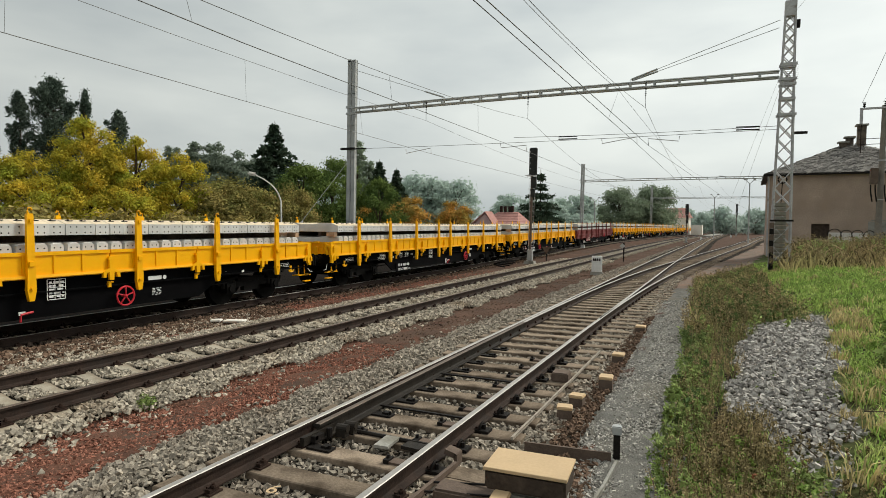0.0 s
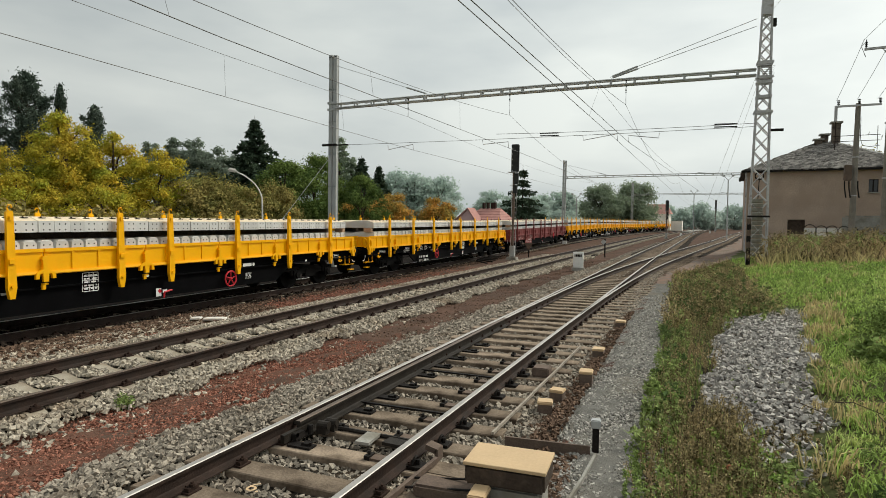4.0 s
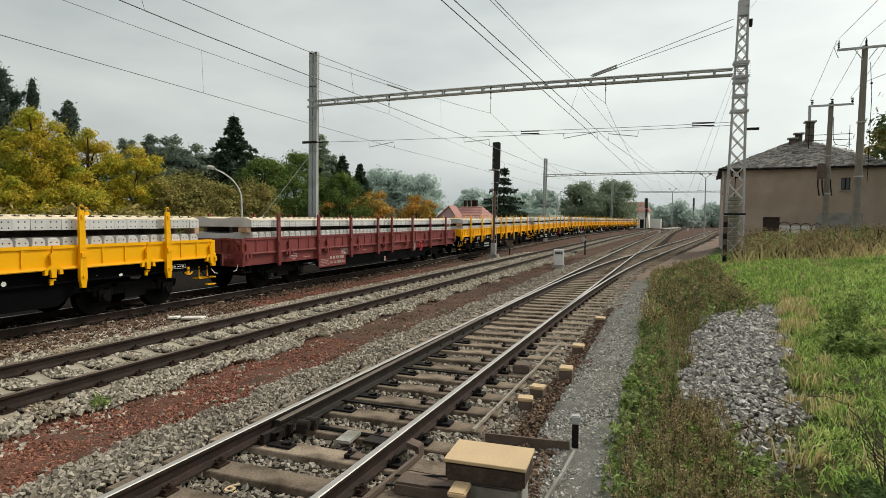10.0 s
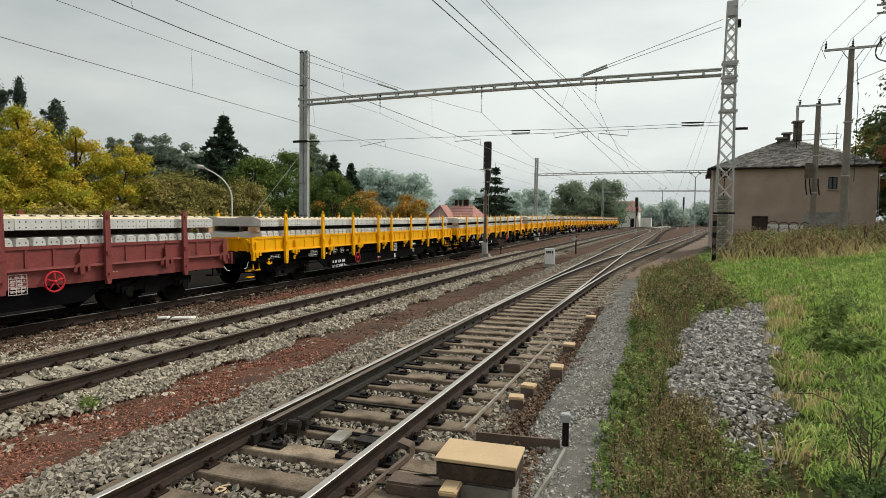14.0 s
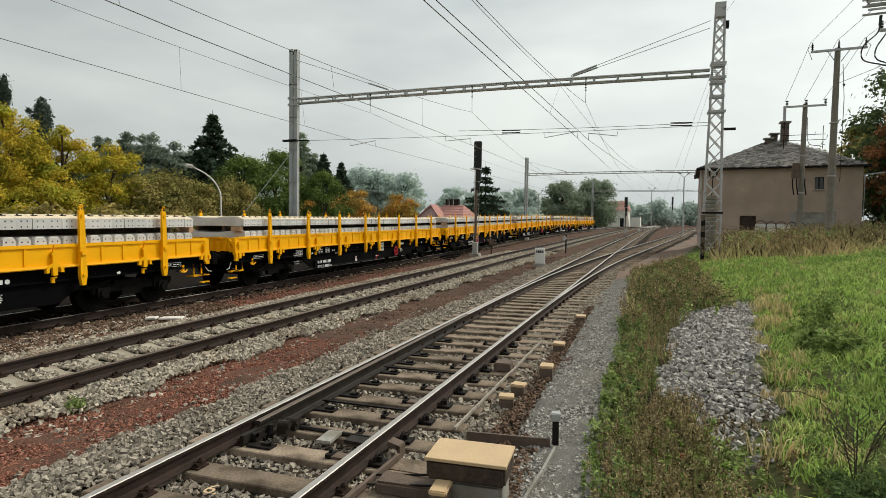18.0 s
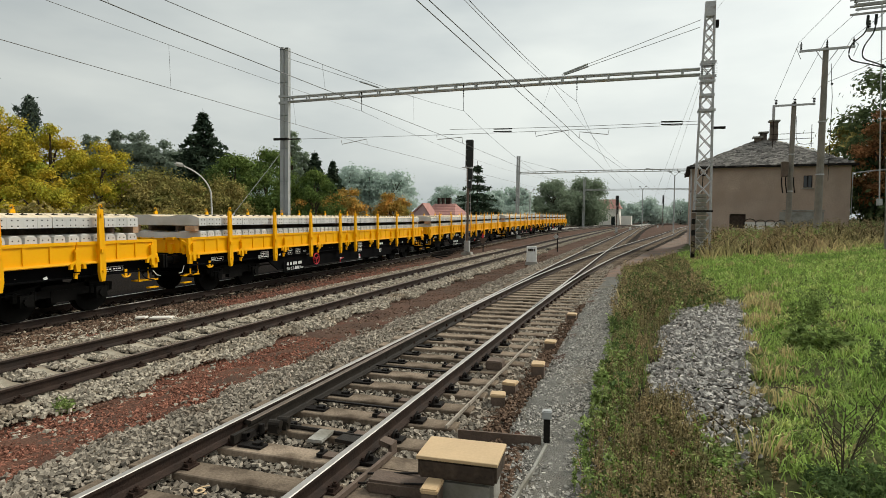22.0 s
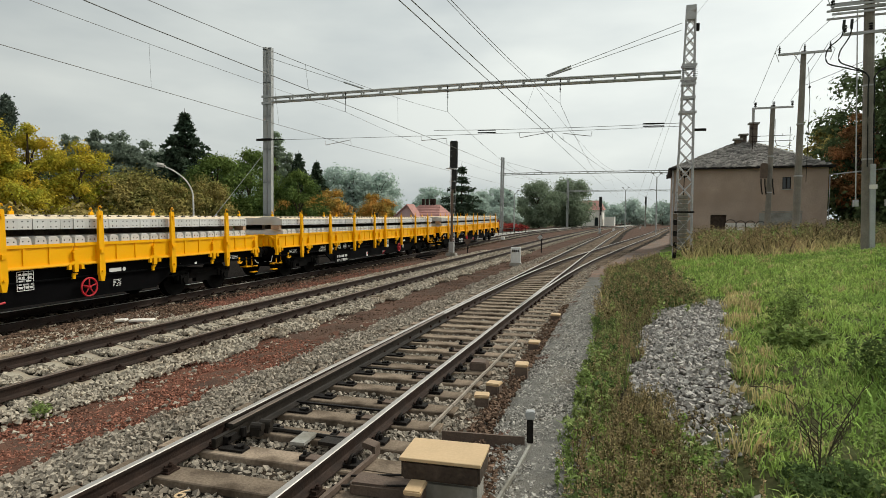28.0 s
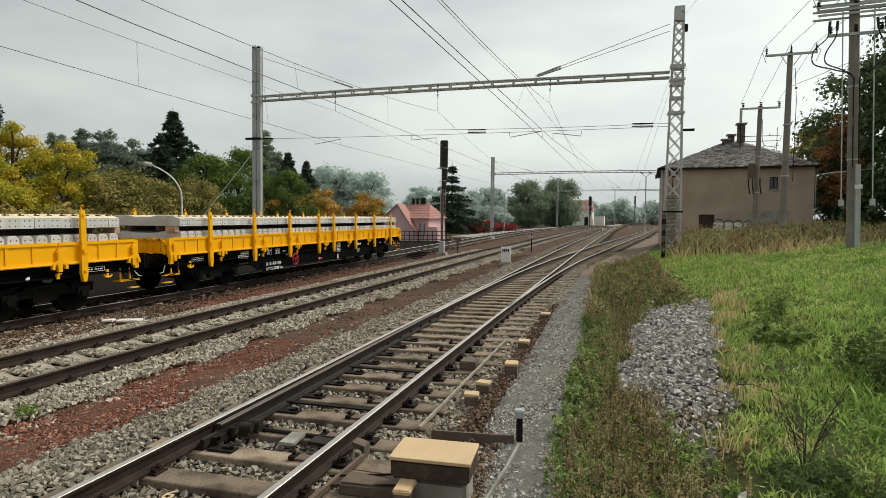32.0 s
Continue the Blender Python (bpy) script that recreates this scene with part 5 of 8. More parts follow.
span = thing("cross_span", "steady span wires tied between the portal's masts", "span wire")
for dz_, x0_ in ((0.0, -18.6), (0.14, -9.0)):
    wire_line(span, "span_wire", sagged((x0_, Y_P1, 6.42 + dz_), (2.5, Y_P1, 6.30 + dz_), 0.06), 0.011)
for x_ in (-6.3, 1.4):
    bm = bmesh.new()
    for q_ in (0.0, 0.12):
        tube(bm, [(x_ - 0.45, Y_P1, 6.36 + q_), (x_ + 0.45, Y_P1, 6.34 + q_)], 0.03, 6)
    part("span_insulator", bm, "iron", span)
bm = bmesh.new()
bx(bm, (-18.75, Y_P1 - 0.15, 6.42), (0.9, 0.12, 0.12))
bx(bm, (-18.0, Y_P1 - 0.1, 6.40), (0.9, 0.06, 0.06))
part("span_clamp", bm, "iron", span)
guy = thing("guy_wire", "thin anchor wires running down beside the mast", "guy wire")
for a_, b_ in (((2.6, Y_P1, 8.7), (0.2, 60.0, 0.0)), ((2.95, Y_P1, 11.0), (9.2, 3.0, 14.5)), ((2.6, Y_P1, 8.2), (1.2, 45.0, 1.6))):
    wire_line(guy, "wire", [a_, b_], 0.005)
guy2 = thing("guy_wire", "slanting stay wire of the steel mast", "guy wire")
bm = bmesh.new()
tube(bm, [(-18.7, Y_P1 - 0.3, 5.6), (-19.9, 24.2, 1.2)], 0.012, 5)
tube(bm, [(-19.6, 25.2, 2.3), (-19.85, 24.4, 1.4)], 0.05, 6)
part("wire", bm, "galv", guy2)

# weights of the tensioner in the tower's foot
wt = thing("tension_weights", "stack of grey concrete tension weights in the tower's foot", "tension weights")
for k_ in range(13):
    bm = bmesh.new()
    bx(bm, (0, 0, 0), (0.42, 0.36, 0.165))
    bmesh.ops.bevel(bm, geom=list(bm.edges), offset=0.02, segments=1, affect="EDGES")
    o = part("weight", bm, "concrete", wt)
    o.matrix_basis = pose(2.70 + 0.008 * math.sin(k_ * 3), Y_P1 - 0.05, 0.86 + 0.19 * k_, 0, LEAN, 3 * math.sin(k_))
bm = bmesh.new()
tube(bm, [(2.72, Y_P1, 3.2), (2.75, Y_P1, 4.1)], 0.02, 6)
tube(bm, [(2.75 + 0.16 * math.cos(a), Y_P1, 4.2 + 0.16 * math.sin(a)) for a in np.linspace(0, 2 * math.pi, 14)], 0.03, 6, False)
part("pulley", bm, "iron", wt)
bm = bmesh.new()
bx(bm, (2.72, Y_P1 - 0.45, 2.47), (0.85, 0.05, 0.08))
part("guide_bar", bm, "iron", wt)
striped = thing("marker_post", "black and white striped post beside the lattice tower", "marker post")
for k_ in range(8):
    bm = bmesh.new()
    bx(bm, (2.34, 27.5, 0.55 + 0.245 * k_), (0.16, 0.10, 0.24))
    part("stripe", bm, "iron" if k_ % 2 == 0 else "coverbox", striped)

# ---------------------------------------------------------------- signals and signs
def build_signal(m, h, label, head=1.9, aside=1.0):
    s = thing("signal", label, "railway signal", m, group="signals")
    bm = bmesh.new()
    bx(bm, (0, 0, 0.02), (0.75, 0.75, 0.45), taper=(0.8, 0.8))
    part("footing", bm, "concrete", s)
    bm = bmesh.new()
    cyl(bm, (0, 0, 0.2), (0, 0, h), 0.08, 10)
    part("post", bm, "coverbox", s)
    bm = bmesh.new()
    bx(bm, (0.0, 0.0, 0.62), (0.34, 0.30, 0.72))
    bmesh.ops.bevel(bm, geom=list(bm.edges), offset=0.03, segments=1, affect="EDGES")
    part("connection_box", bm, "galv", s)
    bm = bmesh.new()
    bx(bm, (0.06, 0, h - head / 2), (0.50, 0.24, head))
    bmesh.ops.bevel(bm, geom=[e for e in bm.edges], offset=0.05, segments=2, affect="EDGES")
    part("signal_head", bm, "signalblack", s)
    n = int(head / 0.36)
    for i in range(n):
        z = h - 0.25 - i * 0.36
        bm = bmesh.new()
        for k in range(7):
            a, b = math.pi * k / 7, math.pi * (k + 1) / 7
            vs = [bm.verts.new((0.06 + 0.13 * math.cos(q), y, z + 0.13 * math.sin(q))) for q in (a, b) for y in (0.12, 0.34)]
            bm.faces.new((vs[0], vs[1], vs[3], vs[2]))
        cyl(bm, (0.06, 0.11, z), (0.06, 0.125, z), 0.10, 12)
        part("lamp_hood", bm, "signalblack", s)
        bm = bmesh.new()
        bx(bm, (0.06, -0.13, z), (0.40, 0.025, 0.29))
        part("back_door", bm, "signalblack", s)
        bm = bmesh.new()
        bx(bm, (-0.10, -0.15, z - 0.02), (0.06, 0.03, 0.05))
        part("latch", bm, "mastgrey", s)
    bm = bmesh.new()
    bx(bm, (0.14, 0, h - head - 0.42), (0.30, 0.2, 0.72))
    part("lower_head", bm, "signalblack", s)
    bm = bmesh.new()
    bx(bm, (0.10, 0, h - head - 1.1), (0.24, 0.18, 0.5))
    part("relay_case", bm, "signalblack", s)
    bm = bmesh.new()
    bx(bm, (-0.05, -0.05, h - head), (0.62, 0.5, 0.04))
    part("step_plate", bm, "mastgrey", s)
    bm = bmesh.new()
    for z in np.arange(0.9, h - 0.3, 0.32):
        bx(bm, (-0.02, 0.17, z), (0.34, 0.025, 0.025))
    for x in (-0.18, 0.14):
        tube(bm, [(x, 0.17, 0.8), (x, 0.17, h - 0.2)], 0.014, 5)
    part("ladder", bm, "mastgrey", s)
    for z in (h - head + 0.1, h - head - 0.85):
        bm = bmesh.new()
        tube(bm, [(-0.25, 0, z), (0.0, 0, z)], 0.02, 5)
        part("bracket", bm, "mastgrey", s)
    return s


sig = build_signal(pose(-10.56, 37.0, -0.36, 0, LEAN, 0), 7.55, "tall dark signal seen from behind, on a grey post", 1.8)
build_signal(pose(-3.2, 101.0, -0.35), 6.2, "dark signal on a thin post beside the tracks", 1.7)
build_signal(pose(7.4, 190.0, -0.3), 9.4, "dark signal on a thin post in the distance", 2.6)

sg = thing("kilometre_sign", "white kilometre post with a dark figure line on it", "kilometre post")
bm = bmesh.new()
bx(bm, (-5.18, 30.5, 0.24), (0.52, 0.12, 0.82))
bmesh.ops.bevel(bm, geom=list(bm.edges), offset=0.02, segments=1, affect="EDGES")
part("post_body", bm, "white", sg)
bm = bmesh.new()
bx(bm, (-5.18, 30.5, -0.24), (0.62, 0.22, 0.16))
part("foot", bm, "concrete", sg)
bm = bmesh.new()
for x_, w_ in ((-5.34, 0.05), (-5.25, 0.09), (-5.14, 0.09), (-5.03, 0.07)):
    bx(bm, (x_, 30.435, 0.46), (w_, 0.01, 0.13))
part("writing", bm, "iron", sg)
sg2 = thing("track_sign", "small white track sign on a dark post", "track sign")
bm = bmesh.new()
cyl(bm, (-5.5, 43.5, -0.4), (-5.5, 43.5, 1.0), 0.05, 8)
part("post", bm, "iron", sg2)
bm = bmesh.new()
bx(bm, (-5.6, 43.42, 0.78), (0.28, 0.03, 0.28), rot=(0, 45, 0))
part("plate", bm, "galv", sg2)
tri = thing("triangle_sign", "weathered grey triangular sign on a low post", "track sign")
bm = bmesh.new()
a_ = [bm.verts.new(p) for p in ((-10.58, 40.0, 0.72), (-9.92, 40.0, 0.72), (-10.25, 40.0, 0.22))]
b_ = [bm.verts.new(v.co + Vector((0, 0.03, 0))) for v in a_]
bm.faces.new(a_)
bm.faces.new(b_[::-1])
for i in range(3):
    bm.faces.new((a_[i], a_[(i + 1) % 3], b_[(i + 1) % 3], b_[i]))
part("plate", bm, "coverbox", tri)
bm = bmesh.new()
cyl(bm, (-10.25, 40.06, -0.42), (-10.25, 40.06, 0.5), 0.04, 6)
part("post", bm, "iron", tri)
for x_, y_ in ((-1.2, 122.0), (5.4, 170.0), (-11.6, 60.0)):
    mk_ = thing("marker_stone", "small white marker stone between the tracks", "marker stone", pose(x_, y_, -0.3), group="marker stones")
    bm = bmesh.new()
    bx(bm, (0, 0, 0.25), (0.42, 0.2, 0.7), taper=(0.9, 0.9))
    part("stone", bm, "white", mk_)

# ---------------------------------------------------------------- switch gear beside the near track
def rounded_box(c, s, off=0.015, seg=2, taper=None):
    bm = bmesh.new()
    bx(bm, c, s, taper=taper)
    bmesh.ops.bevel(bm, geom=list(bm.edges), offset=off, segments=seg, affect="EDGES")
    return bm


pm = thing("point_machine", "point machine with a beige lid on a dark iron case", "point machine", pose(-1.30, 4.52, 0, 0, 0, 3))
part("lid", rounded_box((0, 0, 0.235), (0.66, 0.44, 0.028), 0.004, 1), "beige", pm, "worn beige lid")
part("case", rounded_box((0, 0, 0.145), (0.64, 0.42, 0.16), 0.02), "trunk", pm)
part("foot", rounded_box((0.07, 0, -0.07), (0.44, 0.36, 0.28), 0.03), "concrete", pm)
part("bracket", rounded_box((-0.55, 0.05, -0.14), (0.55, 0.24, 0.12), 0.02), "coverbox", pm)
bm = bmesh.new()
tube(bm, [(-0.3, 0.12, -0.04), (-1.0, 0.15, -0.14)], 0.010, 6)
tube(bm, [(-0.3, -0.05, -0.06), (-1.0, -0.02, -0.15)], 0.010, 6)
part("drive_rod", bm, "iron", pm)
bm = bmesh.new()
cyl(bm, (-0.42, 0.42, -0.05), (-0.42, 0.42, 0.07), 0.035, 10)
cyl(bm, (-0.42, 0.42, 0.03), (-0.42, 0.42, 0.05), 0.06, 10)
part("rod_joint", bm, "iron", pm)


def cable_box(x, y, z, sx, sy, h, rz, label="small beige cable box beside the rail"):
    b = thing("cable_box", label, "cable box", pose(x, y, z, 0, 0, rz), group="cable boxes")
    part("lid", rounded_box((0, 0, h - 0.02), (sx, sy, 0.04), 0.01), "beige", b)
    part("case", rounded_box((0, 0, h / 2 - 0.03), (sx * 0.93, sy * 0.93, h), 0.012), "coverbox", b)


cable_box(-1.45, 4.20, -0.18, 0.14, 0.22, 0.26, 4)
cable_box(-1.60, 7.14, -0.22, 0.19, 0.18, 0.16, 10)
cable_box(-1.56, 7.70, -0.22, 0.19, 0.18, 0.16, -6)
cable_box(-1.33, 8.62, -0.2, 0.19, 0.24, 0.2, 4)
cable_box(-1.41, 10.5, -0.2, 0.2, 0.24, 0.15, 0)
cable_box(-1.36, 13.7, -0.2, 0.22, 0.25, 0.15, 0)
blk = thing("iron_cover", "brown iron cover box on the sleeper ends", "cover box", pose(-2.02, 8.78, -0.18, 0, 0, 2))
part("cover", rounded_box((0, 0, 0.06), (0.25, 0.28, 0.14), 0.015), "coverbox", blk)
rod = thing("cable_duct", "pale worn duct rail along the sleeper ends", "cable duct")
A_, B_ = Vector((-1.92, 6.0, -0.15)), Vector((-1.80, 10.95, -0.15))
for k_ in range(6):
    bm = bmesh.new()
    p_, q_ = A_.lerp(B_, k_ / 6), A_.lerp(B_, (k_ + 1) / 6)
    d_ = (q_ - p_)
    bx(bm, tuple((p_ + q_) / 2 + Vector((0.004 * (k_ % 2), 0, 0.002 * (k_ % 3)))), (0.026, d_.length - 0.01, 0.035), rot=(0, 0, -math.degrees(math.atan2(d_.x, d_.y))))
    part("duct_piece", bm, "duct", rod)
bol = thing("bollard", "short black post with a white cap", "bollard", pose(-0.82, 5.98, -0.2, 0, 0, 8))
part("post", rounded_box((0, 0, 0.14), (0.065, 0.065, 0.36), 0.006), "iron", bol)
part("cap", rounded_box((0, 0, 0.325), (0.095, 0.095, 0.085), 0.01), "galv", bol, "whitish square cap")
kerb = thing("cable_trough", "weathered concrete trough edge round the gravel bed", "concrete edging")
for a_, b_, h_ in (((-1.72, 5.80), (-0.86, 5.88), 0.10), ((-0.80, 5.84), (-0.83, 5.25), 0.05), ((-0.83, 5.24), (-0.90, 4.4), 0.05), ((-0.90, 4.38), (-0.98, 3.2), 0.05)):
    bm = bmesh.new()
    d_ = Vector(b_) - Vector(a_)
    m_ = (Vector(a_) + Vector(b_)) / 2
    bx(bm, (m_.x, m_.y, -0.21 + h_ / 2), (0.026, d_.length, h_ + 0.06), rot=(0, 0, -math.degrees(math.atan2(d_.x, d_.y))))
    part("edge_slab", bm, "coverbox" if h_ > 0.06 else "concrete", kerb)
# extra bearers that carry the machine, stretcher irons and slide chairs
for y_, x0_, l_ in ((4.15, -1.75, 0.75), (5.02, -1.78, 0.85)):
    bm = bmesh.new()
    bx(bm, (x0_, y_, -0.27), (l_, 0.27, 0.18))
    part("bearer", bm, "sleeper_old", near_track)
for y_ in (6.4, 8.2):
    bm = bmesh.new()
    bx(bm, (x_near(y_), y_, -0.15), (1.4, 0.04, 0.02))
    part("stretcher_bar", bm, "iron", near_track)
bm = bmesh.new()
bx(bm, (-3.09, 5.34, -0.155), (0.16, 0.30, 0.03), rot=(0, 0, 4))
part("slide_plate", bm, "concrete", near_track, "pale worn plate")
# chairs stand on the sleepers on both sides, springs and bolts outside the right rail
for k_ in range(14, 24):
    y_ = -3.6 + 0.61 * k_
    wide_ = turn_off(y_) + x_near(y_) + 3.03
    left_ = x_near(y_) - 0.753
    bm = bmesh.new()
    bx(bm, (left_ + 0.333, y_, -0.174), (0.28, 0.13, 0.022))
    bx(bm, (left_ + 0.383, y_ + 0.02, -0.152), (0.08, 0.08, 0.025))
    cyl(bm, (left_ + 0.443, y_, -0.16), (left_ + 0.443, y_, -0.125), 0.018, 6)
    part("slide_chair", bm, "iron", near_track)
    bm = bmesh.new()
    bx(bm, (-2.50 + wide_, y_ + 0.03, -0.174), (0.30, 0.12, 0.022))
    part("chair_plate", bm, "coverbox", near_track)
    bm = bmesh.new()
    bx(bm, (-2.66 + wide_, y_ + 0.02, -0.165), (0.06, 0.12, 0.04))
    cyl(bm, (-2.66 + wide_, y_ + 0.02, -0.15), (-2.66 + wide_, y_ + 0.02, -0.11), 0.02, 6)
    part("chair_clamp", bm, "iron", near_track)
    bm = bmesh.new()
    tube(bm, [(-2.16 + wide_ + 0.02 * math.sin(a), y_ - 0.055 * math.cos(a), -0.15 + 0.075 * math.sin(a)) for a in np.linspace(-0.2, 3.3, 9)], 0.014, 5)
    cyl(bm, (-2.12 + wide_, y_, -0.17), (-2.12 + wide_, y_, -0.10), 0.022, 6)
    bx(bm, (-2.13 + wide_, y_, -0.165), (0.16, 0.15, 0.03))
    part("rail_brace", bm, "iron", near_track)
# hooked clamps of the point lock at both rails
for x_, y_, s_ in ((-2.29, 5.24, 1),):
    bm = bmesh.new()
    bx(bm, (x_, y_, -0.085), (0.12, 0.13, 0.05), rot=(0, 14 * s_, 0))
    bx(bm, (x_ + 0.06 * s_, y_, -0.14), (0.035, 0.13, 0.12))
    part("lock_clamp", bm, "coverbox", near_track)
bm = bmesh.new()
bx(bm, (-2.22, 4.55, -0.14), (0.035, 1.1, 0.05), rot=(0, 0, -3))
part("lock_bar", bm, "coverbox", near_track)
bm = bmesh.new()
bx(bm, (-3.79, 5.05, -0.12), (0.10, 0.16, 0.07))
cyl(bm, (-3.72, 5.2, -0.15), (-3.72, 5.2, -0.05), 0.03, 8)
part("tongue_lock", bm, "iron", near_track)


for x_, y_ in ((-3.63, 5.30), (-3.60, 5.42)):
    bm = bmesh.new()
    cyl(bm, (x_ - 0.06, y_, -0.075), (x_ + 0.07, y_ + 0.01, -0.075), 0.045, 10)
    bx(bm, (x_, y_, -0.125), (0.12, 0.08, 0.08))
    part("tongue_roller", bm, "grease", near_track)
bm = bmesh.new()
bx(bm, (-3.82, 5.12, -0.115), (0.05, 0.52, 0.09), rot=(0, 0, -2))
cyl(bm, (-3.84, 5.0, -0.10), (-3.74, 5.0, -0.10), 0.028, 8)
cyl(bm, (-3.84, 5.26, -0.10), (-3.74, 5.26, -0.10), 0.028, 8)
part("tip_plate", bm, "grease", near_track)
bm = bmesh.new()
tube(bm, [(-3.75, 5.52, -0.165), (-3.1, 5.50, -0.165), (-2.4, 5.46, -0.16)], 0.022, 6)
part("detector_rod", bm, "grease", near_track)
bm = bmesh.new()
bx(bm, (-2.78, 5.36, -0.16), (0.22, 0.16, 0.035), rot=(0, 0, -4))
bx(bm, (-2.60, 5.37, -0.15), (0.12, 0.10, 0.05))
part("rod_guide", bm, "grease", near_track)
for k_ in range(6):
    bm = bmesh.new()
    y_ = -3.6 + 0.61 * (14 + k_) + 0.30
    cyl(bm, (x_near(y_) - 0.75, y_, -0.075), (x_near(y_) - 0.67, y_, -0.075), 0.024, 8)
    part("stock_bolt", bm, "grease", near_track)
lettering("6.", 0.23, pose(-3.52, 3.92, -0.181, 0, 0, 2), "beige", near_track, "painted_figure")

# odd pieces lying about
jk = thing("concrete_slab", "broken white concrete slab beside the middle track", "concrete slab")
for x_, y_, l_, w_, rz_ in ((-10.55, 10.9, 0.66, 0.26, 8), (-10.03, 10.8, 0.40, 0.24, -14), (-11.0, 10.75, 0.3, 0.22, 20)):
    o = part("slab_piece", rounded_box((0, 0, 0), (l_ * 0.85, w_ * 0.8, 0.05), 0.012, 1), "cream", jk)
    o.matrix_basis = pose(x_, y_, -0.24, 4, -3, rz_)
sc = thing("scrap_heap", "dark scrap iron lying beside the signal", "scrap iron")
for k_ in range(5):
    bm = bmesh.new()
    bx(bm, (0, 0, 0), (1.2 - 0.1 * k_, 0.10, 0.08))
    o = part("iron_bar", bm, "iron", sc)
    o.matrix_basis = pose(-11.45 + 0.1 * k_, 33.5 + 0.25 * k_, -0.26 + 0.07 * k_, 0, 4, 25 * k_ - 40)

# ---------------------------------------------------------------- the empty house
def stepped_slope(bm, eave_a, eave_b, top_a, top_b, n, t=0.035):
    """A roof slope in overlapping courses from the eave to the top."""
    ea, eb, ta, tb = map(Vector, (eave_a, eave_b, top_a, top_b))
    nrm = (eb - ea).cross(ta - ea).normalized()
    if nrm.z < 0:
        nrm.negate()
    prev = None
    for i in range(n):
        for f_, lift in ((i / n, t), ((i + 1) / n, 0.0)):
            q = [bm.verts.new(ea.lerp(ta, f_) + nrm * lift), bm.verts.new(eb.lerp(tb, f_) + nrm * lift)]
            if prev:
                bm.faces.new((prev[0], prev[1], q[1], q[0]))
            prev = q


def wall_with_openings(bm, x0, x1, z0, z1, holes, y, t):
    """A wall in the xz plane with real openings; holes are (x0, x1, z0, z1)."""
    xs = sorted({x0, x1, *[h[0] for h in holes], *[h[1] for h in holes]})
    zs = sorted({z0, z1, *[h[2] for h in holes], *[h[3] for h in holes]})
    for a, b in zip(xs, xs[1:]):
        for c, d in zip(zs, zs[1:]):
            if any(h[0] <= a and b <= h[1] and h[2] <= c and d <= h[3] for h in holes):
                continue
            bx(bm, ((a + b) / 2, y + t / 2, (c + d) / 2), (b - a, t, d - c))
    bmesh.ops.remove_doubles(bm, verts=bm.verts, dist=0.001)


def house_window(parent, x, z, w, h, y, frame_mat="iron"):
    win = new("window")
    win.parent = parent
    for dx in (-w / 2, 0, w / 2):
        bm = bmesh.new()
        bx(bm, (x + dx, y + 0.06, z), (0.05, 0.05, h))
        part("frame", bm, frame_mat, win)
    for dz in (-h / 2, h / 2):
        bm = bmesh.new()
        bx(bm, (x, y + 0.06, z + dz), (w, 0.05, 0.05))
        part("frame", bm, frame_mat, win)
    bm = bmesh.new()
    bx(bm, (x, y + 0.10, z), (w, 0.01, h))
    part("pane", bm, "glass", win)
    bm = bmesh.new()
    bx(bm, (x, y - 0.02, z - h / 2 - 0.04), (w + 0.12, 0.14, 0.05))
    part("sill", bm, "concrete", win)


HW, HD, HZ0, HEAVE = 8.9, 8.4, -0.2, 5.50
house = thing("house", "abandoned two-storey house, grey-brown plaster and dark hipped roof", "house", pose(3.43, 42.2, 0, 0, 0, -3.0))
bm = bmesh.new()
wall_with_openings(bm, 0, HW, HZ0, HEAVE, [(2.3, 3.25, 1.55, 2.45), (6.4, 6.88, 4.1, 4.85)], 0, 0.35)
part("front_wall", bm, "plaster", house)
for x_, nm in ((0.175, "side_wall"), (HW - 0.175, "side_wall")):
    bm = bmesh.new()
    bx(bm, (x_, HD / 2 + 0.01, (HZ0 + HEAVE) / 2), (0.35, HD - 0.72, HEAVE - HZ0))
    part(nm, bm, "plaster", house)
bm = bmesh.new()
bx(bm, (HW / 2, HD - 0.175, (HZ0 + HEAVE) / 2), (HW, 0.35, HEAVE - HZ0))
part("back_wall", bm, "plaster", house)
house_window(house, 6.64, 4.475, 0.48, 0.75, 0.0)
bm = bmesh.new()
bx(bm, (2.775, 0.20, 2.0), (0.95, 0.04, 0.9))
part("boarded_opening", bm, "trunk", house, "dark boarded opening")
bm = bmesh.new()
wall_with_openings(bm, 5.3, 7.6, 2.62, 2.70, [], -0.03, 0.03)
part("plaster_band", bm, "concrete", house)
bm = bmesh.new()
bx(bm, (6.35, -0.008, 2.0), (2.4, 0.012, 1.2))
part("repaired_plaster", bm, "concrete", house, "paler repaired plaster")
OV = 0.22
e00, e10, e11, e01 = (-OV, -OV, HEAVE), (HW + OV, -OV, HEAVE), (HW + OV, HD + OV, HEAVE), (-OV, HD + OV, HEAVE)
r0, r1 = (HW / 2 - 0.1, HD / 2, 7.62), (HW / 2 + 0.5, HD / 2, 7.62)
for nm, a, b, c, d in (("f", e00, e10, r0, r1), ("r", e10, e11, r1, r1), ("b", e11, e01, r1, r0), ("l", e01, e00, r0, r0)):
    bm = bmesh.new()
    stepped_slope(bm, a, b, c, d, 15)
    part("roof_slope", bm, "roof", house)
